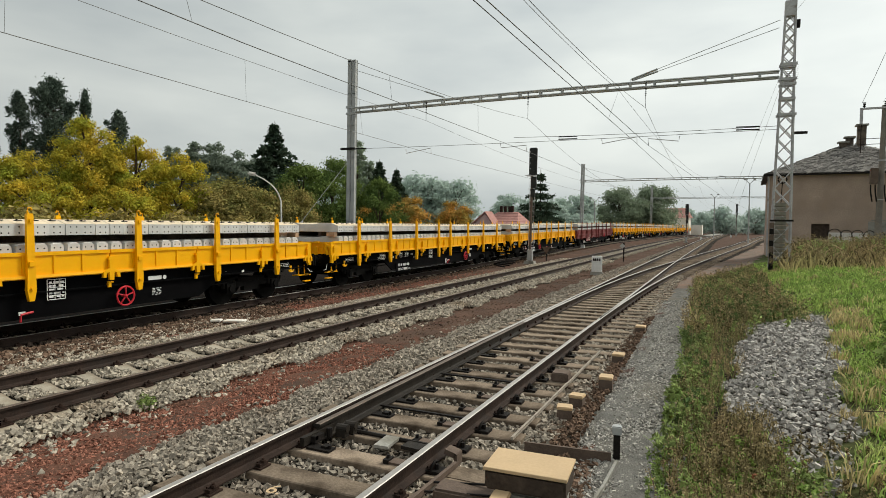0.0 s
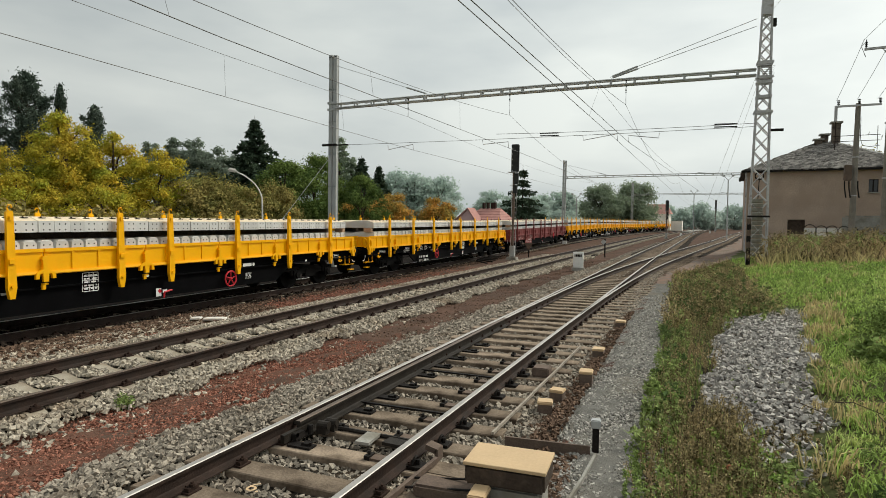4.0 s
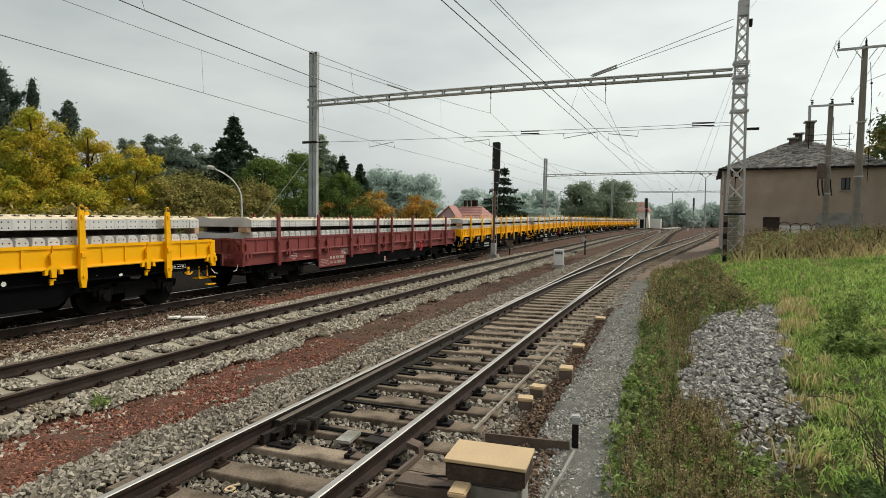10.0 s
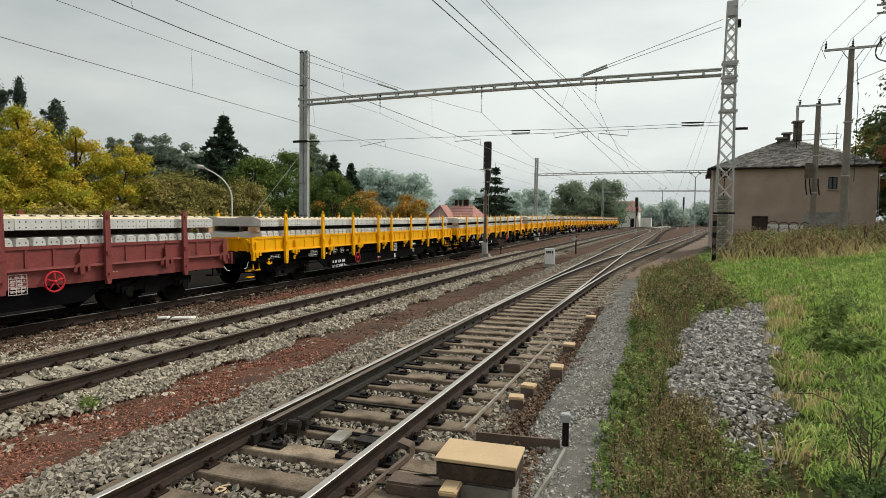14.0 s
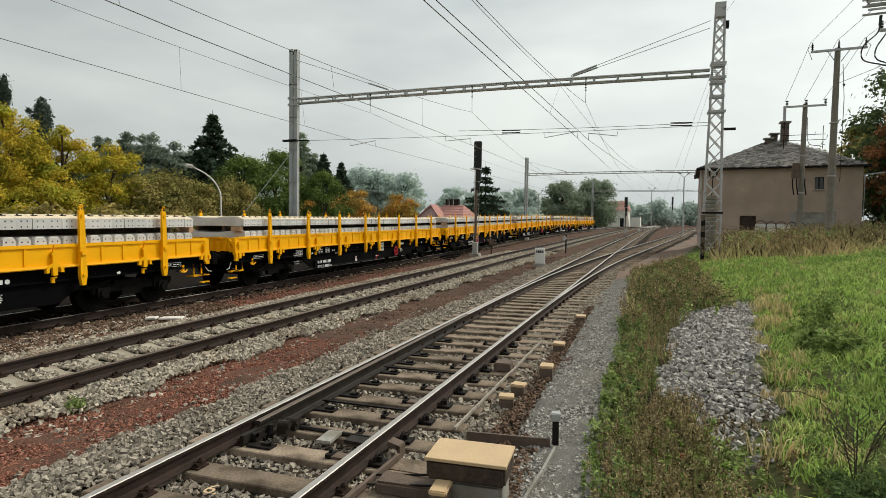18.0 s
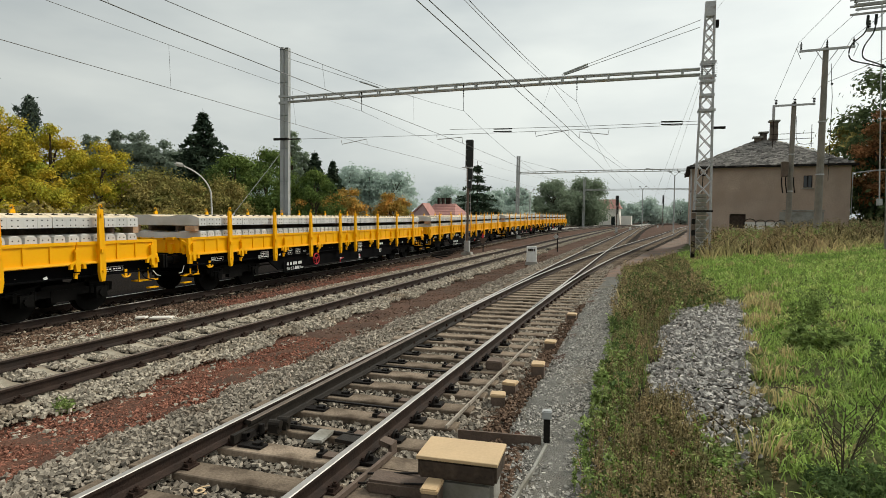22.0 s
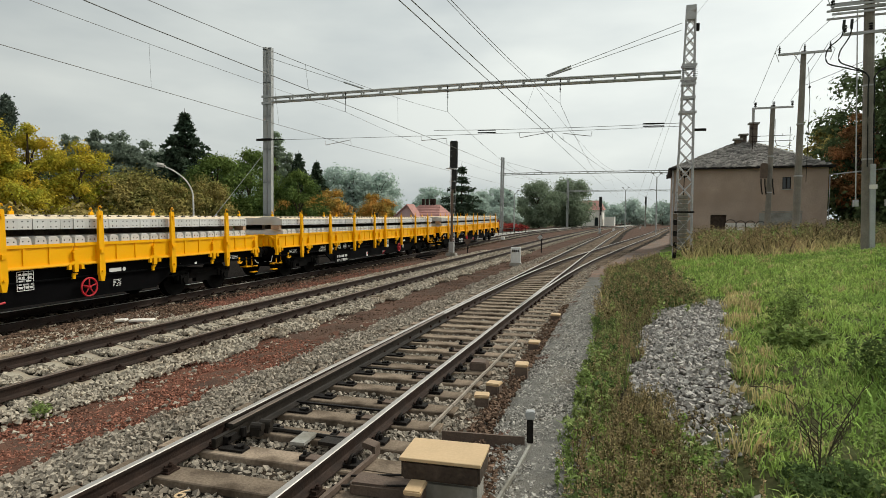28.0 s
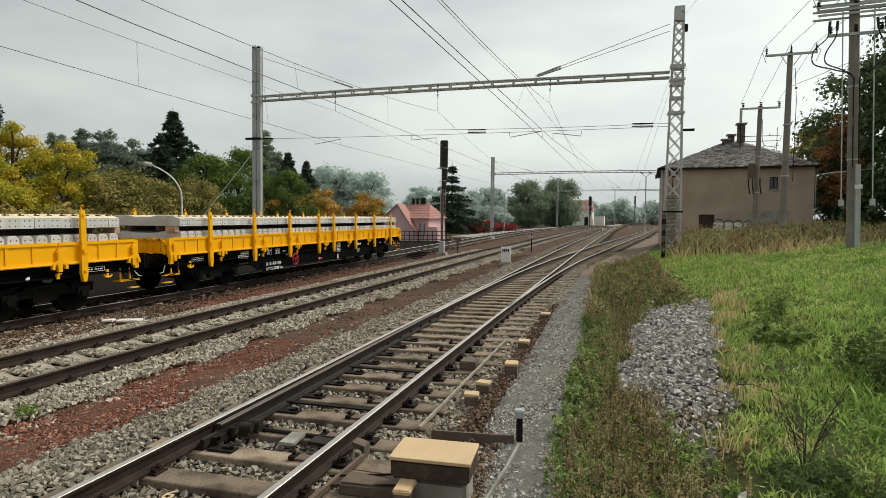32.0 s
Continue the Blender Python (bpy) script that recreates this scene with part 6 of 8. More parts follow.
# loose slates on the two slopes that show, lying unevenly
srng = np.random.default_rng(17)
for a_, b_, c_, d_, n_s in ((e00, e10, r0, r1, 1500), (e01, e00, r0, r0, 700)):
    a_, b_, c_, d_ = map(np.array, (a_, b_, c_, d_))
    u_, w_ = srng.random(n_s), 1 - np.sqrt(srng.random(n_s))
    low_, high_ = a_ + (b_ - a_) * u_[:, None], c_ + (d_ - c_) * u_[:, None]
    pos_ = low_ + (high_ - low_) * w_[:, None]
    nr_ = np.cross(b_ - a_, c_ - a_)
    nr_ = nr_ / np.linalg.norm(nr_)
    ax_ = (b_ - a_) / np.linalg.norm(b_ - a_)
    ay_ = np.cross(nr_, ax_)
    nr_ = nr_ * np.sign(nr_[2])
    ang_ = srng.normal(0, 0.22, n_s)
    e1_ = (ax_ * np.cos(ang_)[:, None] + ay_ * np.sin(ang_)[:, None]) * srng.uniform(0.10, 0.2, n_s)[:, None]
    e2_ = (ay_ * np.cos(ang_)[:, None] - ax_ * np.sin(ang_)[:, None]) * srng.uniform(0.08, 0.15, n_s)[:, None]
    base_ = pos_ + nr_ * 0.045
    tip_ = nr_ * srng.uniform(0.0, 0.06, n_s)[:, None]
    vv_ = np.stack([base_ - e1_ - e2_, base_ + e1_ - e2_ + tip_, base_ + e1_ + e2_ + tip_, base_ - e1_ + e2_], 1)
    vv_ = np.concatenate([vv_, vv_ + nr_ * 0.012], 1).reshape(-1, 3)
    box_ = np.array([(3, 2, 1, 0), (4, 5, 6, 7), (0, 1, 5, 4), (1, 2, 6, 5), (2, 3, 7, 6), (3, 0, 4, 7)])
    part("roof_slate", raw("roof_slate", vv_, (box_[None] + 8 * np.arange(n_s)[:, None, None]).reshape(-1, 4), "slate"), None, house, "uneven grey slates")["kind"] = "stuff"
bm = bmesh.new()
bx(bm, (HW / 2, HD / 2, HEAVE - 0.03), (HW + 2 * OV - 0.05, HD + 2 * OV - 0.05, 0.05))
part("soffit", bm, "iron", house)
for c_, s_ in (((HW / 2, -OV - 0.05, HEAVE - 0.02), (HW + 2 * OV + 0.2, 0.13, 0.13)), ((-OV - 0.05, HD / 2, HEAVE - 0.02), (0.13, HD + 2 * OV, 0.13)), ((HW + OV + 0.05, HD / 2, HEAVE - 0.02), (0.13, HD + 2 * OV, 0.13))):
    bm = bmesh.new()
    bx(bm, c_, s_)
    part("gutter", bm, "iron", house)
for x_ in (-0.06, HW + 0.06):
    bm = bmesh.new()
    tube(bm, [(x_ * 1.5, -OV, HEAVE - 0.1), (x_, -0.08, HEAVE - 0.55), (x_, -0.08, 0.4)], 0.05, 8)
    part("downpipe", bm, "mastgrey", house)
for x_, y_, w_, z1_ in ((HW / 2 + 0.76, 3.9, 0.46, 8.80), (HW / 2 + 0.18, 4.3, 0.4, 8.1), (HW / 2 - 0.2, 4.0, 0.4, 7.75)):
    ch = new("chimney")
    ch.parent = house
    bm = bmesh.new()
    bx(bm, (x_, y_, (6.9 + z1_) / 2), (w_, w_, z1_ - 6.9))
    part("shaft", bm, "soot", ch)
    bm = bmesh.new()
    bx(bm, (x_, y_, z1_ + 0.05), (w_ + 0.22, w_ + 0.22, 0.10))
    part("cap", bm, "concrete", ch)
bm = bmesh.new()
cyl(bm, (HW / 2 + 0.72, 3.9, 8.85), (HW / 2 + 0.72, 3.9, 9.95), 0.09, 10)
part("flue_pipe", bm, "mastgrey", house)
bm = bmesh.new()
for z_ in (7.5, 7.85):
    tube(bm, [(HW / 2 + 0.5, 3.0, z_), (HW / 2 + 3.0, 3.0, z_)], 0.02, 5)
for x_ in (HW / 2 + 0.6, HW / 2 + 2.85):
    tube(bm, [(x_, 3.0, 6.9), (x_, 3.0, 8.4)], 0.02, 5)
part("roof_rail", bm, "iron", house)
bm = bmesh.new()
a_, b_ = Vector(r1), Vector(r1).lerp(Vector(e10), 0.62)
tube(bm, [a_ + Vector((0, 0, 0.06)), b_ + Vector((0, 0, 0.06))], 0.09, 6)
part("hip_flashing", bm, "cream", house, "pale hip flashing")
# painted scrawl: plain looping strokes
bm = bmesh.new()
for k_, (x_, s_) in enumerate(((3.5, 0.36), (4.1, 0.30), (4.65, 0.30), (5.25, 0.28), (5.75, 0.22))):
    pts = [(x_ + s_ * math.cos(a), -0.012, 1.75 + s_ * 1.1 * math.sin(a)) for a in np.linspace(-0.4, math.pi + 0.5, 12)]
    tube(bm, pts, 0.022, 4, False)
part("wall_scrawl", bm, "iron", house, "looping dark painted scrawl")
bm = bmesh.new()
bx(bm, (4.4, -0.008, 1.55), (2.4, 0.008, 0.75))
part("scrawl_ground", bm, "cream", house, "faded pale paint patch")

# ---------------------------------------------------------------- power poles
def insulator(bm, x, y, z, h=0.34, r=0.055):
    cyl(bm, (x, y, z), (x, y, z + h), 0.022, 6)
    for k in range(3):
        cyl(bm, (x, y, z + 0.08 + k * 0.09), (x, y, z + 0.13 + k * 0.09), r, 8)


def build_pole(m, h, r0, r1, label, arms, mat="concrete"):
    p = thing("power_pole", label, "power pole", m, group="power poles")
    bm = bmesh.new()
    tube(bm, [(0, 0, -0.6), (0, 0, h * 0.5), (0, 0, h)], r0, 14, True, r1)
    part("pole_shaft", bm, mat, p, smooth=False)
    for z, half, tilt, kind in arms:
        bm = bmesh.new()
        bx(bm, (0, -0.16, z), (2 * half, 0.10, 0.10), rot=(0, tilt, 0))
        part("cross_arm", bm, "mastgrey", p)
        for x in ((-half + 0.06), 0.0, (half - 0.06)):
            bm = bmesh.new()
            dz = -x * math.tan(radians(tilt))
            insulator(bm, x, -0.16, z + dz + 0.02, 0.42 if kind == "hv" else 0.22, 0.05 if kind == "hv" else 0.07)
            part("insulator", bm, "iron", p)
        if kind == "hv":
            for s in (-1, 1):
                bm = bmesh.new()
                tube(bm, [(s * 0.12, -0.16, z - 0.55), (s * 0.45, -0.16, z - 0.05)], 0.02, 5)
                part("arm_brace", bm, "mastgrey", p)
                bm = bmesh.new()
                tube(bm, [(s * (half - 0.06), -0.16, z + 0.3), (s * (half + 0.14), -0.16, z + 0.12), (s * (half - 0.05), -0.2, z - 0.4)], 0.018, 5)
                part("arcing_horn", bm, "mastgrey", p)
    for z in (h * 0.35, h * 0.62):
        bm = bmesh.new()
        cyl(bm, (0, 0, z), (0, 0, z + 0.06), r0 * 1.04, 14)
        part("band", bm, "mastgrey", p)
    return p


pole_a = build_pole(pose(8.40, 33.0, 1.0, 0, 0.5, 0), 9.4, 0.185, 0.12, "tall concrete power pole with a three-insulator cross arm", [(9.28, 1.15, -1.5, "hv")], "pole")
bm = bmesh.new()
tube(bm, [(0.22, -0.1, 8.6), (0.32, -0.15, 7.0), (0.30, -0.2, 3.0)], 0.014, 6)
tube(bm, [(0.26, -0.1, 7.65), (0.34, -0.1, 7.62)], 0.05, 6)
part("down_lead", bm, "iron", pole_a)
pole_b = build_pole(pose(8.20, 38.0, 1.0, 0, 0.8, 0), 7.7, 0.16, 0.12, "concrete power pole with a small transformer on it", [(7.55, 1.0, -1.0, "lv")], "pole")
bm = rounded_box((-0.36, -0.24, 3.95), (0.34, 0.30, 0.85), 0.03)
part("transformer", bm, "coverbox", pole_b, "weathered transformer box")
for x_ in (-0.5, -0.3, 0.1):
    bm = bmesh.new()
    tube(bm, rounded([(x_, -0.3, 3.5), (x_ + 0.02, -0.3, 3.1), (x_ + 0.10, -0.3, 2.6)]), 0.035, 6)
    part("cable_end", bm, "iron", pole_b)
bm = bmesh.new()
tube(bm, rounded([(0.1, -0.2, 6.9), (0.16, -0.25, 5.6), (0.5, -0.2, 5.35), (1.0, -0.2, 5.4)]), 0.015, 5)
part("down_lead", bm, "iron", pole_b)
pole_c = build_pole(pose(9.05, 26.0, 0.85, 0, -1.5, 0), 10.2, 0.20, 0.165, "thick concrete power pole with switch gear and cable ends", [(9.75, 1.35, 0, "hv"), (9.25, 1.3, 0, "lv"), (8.3, 0.9, 0, "lv")], "pole")
bm = bmesh.new()
for z_ in (9.05, 9.35, 9.6):
    for y_ in (-0.3, 0.3):
        bx(bm, (0, y_, z_), (2.6, 0.06, 0.07))
part("switch_frame", bm, "mastgrey", pole_c)
for k_, x_ in enumerate((-1.0, -0.72, 0.72, 1.0)):
    bm = bmesh.new()
    s_ = 1 if x_ > 0 else -1
    tube(bm, rounded([(x_ * 0.9, -0.3, 8.75), (x_ * 1.0, -0.32, 8.2), (x_ * 1.45, -0.35, 7.75 - 0.1 * k_), (x_ * 1.45, -0.35, 7.25), (x_ * 0.8, -0.32, 7.0), (s_ * 0.14, -0.3, 6.7), (s_ * 0.1, -0.26, 6.0), (s_ * 0.1, -0.26, 3.3)]), 0.024, 6)
    cyl(bm, (x_ * 0.93, -0.3, 8.45), (x_ * 0.9, -0.3, 8.8), 0.05, 8)
    part("power_cable", bm, "signalblack", pole_c)
for x_ in (-0.48, 0.55):
    bm = bmesh.new()
    tube(bm, [(x_, -0.3, 1.9), (x_, -0.3, 9.2)], 0.022, 6)
    bx(bm, (x_, -0.3, 1.95), (0.16, 0.12, 0.25))
    part("switch_rod", bm, "mastgrey", pole_c)
bm = bmesh.new()
bx(bm, (0.08, -0.26, 1.6), (0.17, 0.10, 3.6))
part("cable_guard", bm, "galv", pole_c)
bm = bmesh.new()
bx(bm, (0.08, -0.33, 2.55), (0.26, 0.02, 0.16))
part("plate", bm, "cream", pole_c)
pw = thing("power_line", "thin power line wires between the poles", "power line")
for dx_ in (-1.1, 0.0, 1.1):
    wire_line(pw, "wire", sagged((8.4 + dx_, 32.84, 10.7), (8.2 + dx_ * 0.85, 37.84, 8.85), 0.05, 4), 0.010)
    wire_line(pw, "wire", sagged((8.4 + dx_, 32.84, 10.7), (9.0 + dx_, -30.0, 13.0), 0.8), 0.010)
wire_line(pw, "wire", [(8.5, 32.9, 8.7), (8.9, 26.0, 8.2)], 0.012)
ant = thing("aerial_mast", "thin rusty aerial post on the roof behind the pole", "aerial", pose(8.55, 44.5, 6.2))
bm = bmesh.new()
cyl(bm, (0, 0, 0), (0, 0, 2.5), 0.025, 6)
part("post", bm, "rust", ant)

# ---------------------------------------------------------------- houses and lamps beyond the tracks
pk = thing("pink_house", "pink house with a red roof behind the tracks", "house", pose(-21.9, 58.0, -0.9, 0, 0, -8) @ Matrix.Diagonal((0.62, 0.8, 0.96, 1)))
bm = bmesh.new()
wall_with_openings(bm, 0, 6.6, 0, 3.2, [(4.9, 5.3, 1.3, 2.6), (5.5, 5.9, 1.3, 2.6)], 0, 0.3)
part("front_wall", bm, "pink", pk)
for nm_, c_, s_ in (("back_wall", (3.3, 5.0, 1.6), (6.6, 0.3, 3.2)), ("side_wall", (0.15, 2.6, 1.6), (0.3, 4.5, 3.2)), ("side_wall", (6.45, 2.6, 1.6), (0.3, 4.5, 3.2))):
    bm = bmesh.new()
    bx(bm, c_, s_)
    part(nm_, bm, "pink", pk)
for a, b, c, d in (((-0.4, -0.4, 3.1), (7.0, -0.4, 3.1), (1.6, 2.5, 4.7), (5.4, 2.5, 4.7)), ((7.0, -0.4, 3.1), (7.0, 5.5, 3.1), (5.4, 2.5, 4.7), (5.4, 2.5, 4.7)), ((7.0, 5.5, 3.1), (-0.4, 5.5, 3.1), (5.4, 2.5, 4.7), (1.6, 2.5, 4.7)), ((-0.4, 5.5, 3.1), (-0.4, -0.4, 3.1), (1.6, 2.5, 4.7), (1.6, 2.5, 4.7))):
    bm = bmesh.new()
    stepped_slope(bm, a, b, c, d, 9)
    part("roof_slope", bm, "pinkroof", pk)
for x_ in (2.2, 3.0, 3.8, 4.3):
    bm = bmesh.new()
    bx(bm, (x_, 2.6, 4.9), (0.4, 0.4, 0.9))
    part("chimney", bm, "rust", pk)
for x_ in (5.1, 5.7):
    house_window(pk, x_, 1.95, 0.4, 1.3, 0.0, "cream")
# gabled wing at the front, its verge running down low on one side
for nm_, mt_, y0_, y1_, lift_ in (("gable_wing", "pink", -1.2, 0.0, 0.0), ("wing_roof", "pinkroof", -1.4, 0.6, 0.16)):
    bm = bmesh.new()
    if lift_:
        prof_ = [(-0.9, 3.2), (1.7, 4.55), (4.9, 1.7), (4.9, 1.86), (1.7, 4.71), (-0.9, 3.36)]
    else:
        prof_ = [(-0.6, 0.0), (4.6, 0.0), (4.6, 1.96), (1.7, 4.54), (-0.6, 3.34)]
    va_ = [bm.verts.new((x, y0_, z)) for x, z in prof_]
    vb_ = [bm.verts.new((x, y1_, z)) for x, z in prof_]
    for i in range(len(prof_)):
        bm.faces.new((va_[i], va_[(i + 1) % len(prof_)], vb_[(i + 1) % len(prof_)], vb_[i]))
    bm.faces.new(va_[::-1])
    bm.faces.new(vb_)
    part(nm_, bm, mt_, pk)
bm = bmesh.new()
bx(bm, (7.4, 1.2, 1.1), (1.6, 2.4, 2.2))
part("porch", bm, "pink", pk)

wh_ = thing("station_house", "small white house with a red roof along the line", "house", pose(-12.3, 170.0, 0.2, 0, 0, -4) @ Matrix.Diagonal((1.05, 1.0, 1.0, 1)))
bm = bmesh.new()
wall_with_openings(bm, 0, 7.2, 0, 4.6, [(0.8, 1.9, 0, 2.6), (3.0, 3.9, 1.2, 2.6), (5.2, 6.2, 0, 2.4)], 0, 0.3)
part("front_wall", bm, "cream", wh_)
# the last entry is one dark sheet standing behind all three openings
for nm_, c_, s_, m_ in (("back_wall", (3.6, 6.0, 2.3), (7.2, 0.3, 4.6), "cream"), ("side_wall", (0.15, 3.0, 2.3), (0.3, 5.5, 4.6), "cream"), ("side_wall", (7.05, 3.0, 2.3), (0.3, 5.5, 4.6), "cream"), ("dark_inner_door", (3.6, 0.45, 1.3), (6.4, 0.1, 2.6), "glass")):
    bm = bmesh.new()
    bx(bm, c_, s_)
    part(nm_, bm, m_, wh_)
for a, b, c, d in (((-0.4, -0.4, 4.5), (7.6, -0.4, 4.5), (1.0, 3.0, 7.2), (6.4, 3.0, 7.2)), ((7.6, -0.4, 4.5), (7.6, 6.4, 4.5), (6.4, 3.0, 7.2), (6.4, 3.0, 7.2)), ((7.6, 6.4, 4.5), (-0.4, 6.4, 4.5), (6.4, 3.0, 7.2), (1.0, 3.0, 7.2)), ((-0.4, 6.4, 4.5), (-0.4, -0.4, 4.5), (1.0, 3.0, 7.2), (1.0, 3.0, 7.2))):
    bm = bmesh.new()
    stepped_slope(bm, a, b, c, d, 8)
    part("roof_slope", bm, "pinkroof", wh_)
bm = bmesh.new()
bx(bm, (9.0, 2.0, 1.3), (2.6, 3.0, 2.6))
part("annex", bm, "cream", wh_)

pf = thing("platform", "low concrete platform edge beside the far tracks", "platform", kind="structure")
bm = bmesh.new()
sweep(bm, [(-4.2, -0.5), (-1.75, -0.5), (-1.75, 0.12), (-4.2, 0.12)], x_train, y_run(62, 300))
part("platform_slab", bm, "concrete", pf)
bm = bmesh.new()
sweep(bm, [(-1.2, -0.5), (1.2, -0.5), (1.2, 0.1), (-1.2, 0.1)], lambda y: (x_near(y) + x_mid(y)) / 2 + 0.4, y_run(165, 320))
part("platform_slab", bm, "concrete", pf)


def build_fence(xa, xb, ya, yb, z, label, n):
    f = thing("railing", label, "railing", group="railings beyond the tracks")
    me_b = bmesh.new()
    bx(me_b, (0, 0, 0.6), (0.06, 0.06, 1.2))
    pm_ = finish(me_b, "post", "iron")
    for i in range(n + 1):
        o = part("post", pm_, None, f)
        o.location = (xa + (xb - xa) * i / n, ya + (yb - ya) * i / n, z)
    for h in (0.35, 0.75, 1.15):
        bm = bmesh.new()
        tube(bm, [(xa, ya, z + h), (xb, yb, z + h)], 0.03, 5)
        part("rail_bar", bm, "iron", f)


build_fence(-21.5, -15.2, 55.0, 56.5, -0.35, "dark iron railing before the pink house", 14)
build_fence(-15.0, -12.0, 72.0, 84.0, -0.3, "dark iron railing along the platform", 10)

lamp_ = thing("street_lamp", "curved grey street lamp behind the train", "street lamp", pose(-27.6, 33.1, -0.5))
bm = bmesh.new()
tube(bm, rounded([(0, 0, 0), (0, 0, 3.6), (-0.06, -0.08, 4.5), (-0.32, -0.4, 5.2), (-0.75, -0.85, 5.7), (-1.15, -1.25, 5.98)]), 0.06, 8, True, 0.04)
part("pole", bm, "cream", lamp_)
bm = rounded_box((0, 0, 0), (0.36, 0.62, 0.26), 0.10)
o = part("lamp_head", bm, "cream", lamp_)
o.matrix_basis = pose(-1.35, -1.42, 6.08, -8, 0, -42)
for x_, y_, h_, nm_ in ((-16.2, 93.0, 7.0, "grey street lamp with two arms by the platform"), (1.1, 139.0, 9.6, "thin light mast with a forked top"), (5.6, 101.0, 9.9, "thin light mast with a forked top")):
    l_ = thing("light_mast", nm_, "light mast", pose(x_, y_, -0.4), group="light masts")
    bm = bmesh.new()
    cyl(bm, (0, 0, 0), (0, 0, h_ - 0.5), 0.11, 8, 0.08)
    part("pole", bm, "galv", l_)
    bm = bmesh.new()
    for s_ in (-1, 1):
        tube(bm, [(0, 0, h_ - 0.6), (s_ * 0.6, 0, h_)], 0.04, 5)
        bx(bm, (s_ * 0.65, 0, h_ + 0.05), (0.35, 0.4, 0.18))
    part("lamp_bracket", bm, "galv", l_)
# pale station building far down the line
fb = thing("station_building", "pale station canopy far down the line", "station building", pose(17.0, 262.0, 0))
for k_ in range(3):
    bm = bmesh.new()
    bx(bm, (k_ * 5 - 4, k_ * 4.0, 2.2), (4.4, 4, 4.4))
    part("hall", bm, "cream", fb)
    bm = bmesh.new()
    bx(bm, (k_ * 5 - 4, k_ * 4.0, 4.6), (5.0, 4.6, 0.3))
    part("roof", bm, "galv", fb)

# ---------------------------------------------------------------- trees
def leaf_quads(c, nrm, size, rng, aspect=0.62):
    """Small bent leaf faces at places c with rough normals nrm."""
    n = len(c)
    a = np.cross(nrm, rng.normal(size=(n, 3)))
    a /= np.linalg.norm(a, axis=1)[:, None] + 1e-9
    b = np.cross(nrm, a)
    b /= np.linalg.norm(b, axis=1)[:, None] + 1e-9
    s = size[:, None]
    v = np.stack([c - a * s, c + b * s * aspect + nrm * s * 0.18, c + a * s, c - b * s * aspect + nrm * s * 0.18], 1)
    return v.reshape(-1, 3), np.arange(4 * n).reshape(n, 4)


def leafy_crown(h, w, base, seed, n_clump, n_leaf, size, droop=0.0, squash=1.0, tight=1.0):
    """Leaves in uneven clumps round limbs; returns the mesh arrays and the clump centres."""
    r = np.random.default_rng(seed)
    cz = base + (h - base) * 0.52
    cl = []
    while len(cl) < n_clump:
        d = r.normal(size=3)
        d /= np.linalg.norm(d)
        rad = r.uniform(0.45, 1.0) ** 0.6
        lob = 0.80 + 0.30 * math.sin(3.1 * math.atan2(d[1], d[0]) + seed) * (1 - abs(d[2])) + r.uniform(-0.12, 0.12)
        p = np.array([d[0] * w / 2 * rad * lob, d[1] * w / 2 * rad * lob, cz + d[2] * (h - base) * 0.50 * rad * squash])
        if p[2] < base + 0.1:
            continue
        cl.append(p)
    cl = np.array(cl)
    top = cl[:, 2].argmax()
    cl[top] = (r.uniform(-0.08, 0.08) * w, r.uniform(-0.08, 0.08) * w, h - 0.07 * (h - base))
    k = r.integers(0, n_clump, n_leaf)
    cr = r.uniform(0.09, 0.17, n_clump) * w * tight
    off = r.normal(size=(n_leaf, 3)) * 0.55
    off[:, 2] *= 0.62
    c = cl[k] + off * cr[k][:, None]
    c[:, 2] -= droop * np.linalg.norm(off[:, :2], axis=1) * cr[k]
    nrm = r.normal(size=(n_leaf, 3)) * 0.38 + off * 1.1 + np.array([0, 0, 0.6])
    nrm /= np.linalg.norm(nrm, axis=1)[:, None]
    v, f = leaf_quads(c, nrm, size * r.uniform(0.6, 1.3, n_leaf), r)
    return v, f, cl


def trunk_and_limbs(bm, h, w, base, cl, seed, r0):
    r = random.Random(seed)
    lean = (r.uniform(-0.03, 0.03) * h, r.uniform(-0.03, 0.03) * h)
    top = base + (h - base) * 0.7
    stem = [(0, 0, -0.3), (lean[0] * 0.3, lean[1] * 0.3, base * 0.6), (lean[0] * 0.6, lean[1] * 0.6, base + (top - base) * 0.4), (lean[0], lean[1], top)]
    tube(bm, stem, r0, 9, True, r0 * 0.25)
    for p in cl[:: max(1, len(cl) // 14)]:
        z0 = min(max(base * 0.75, p[2] - 0.35 * w), top)
        tube(bm, [(lean[0] * 0.5, lean[1] * 0.5, z0), tuple(Vector((p[0] * 0.5, p[1] * 0.5, (z0 + p[2]) / 2 + 0.05 * h))), tuple(p)], r0 * 0.42, 5, False, r0 * 0.08)


def build_tree(kind, h, w, seed, label, leaf_mat, n_leaf, size, base=None, n_clump=46, squash=1.0, tight=1.0):
    t = thing(kind, label, "tree")
    base = h * 0.2 if base is None else base
    n_leaf, size = int(n_leaf * 0.8), size * 1.08
    v, f, cl = leafy_crown(h, w, base, seed, n_clump, n_leaf, size, 0.2, squash, tight)
    bm = bmesh.new()
    trunk_and_limbs(bm, h, w, base, cl, seed, 0.022 * h + 0.04)
    part("trunk", bm, "trunk", t)
    part("crown", raw("crown", v, f, L[leaf_mat]), None, t)
    return t


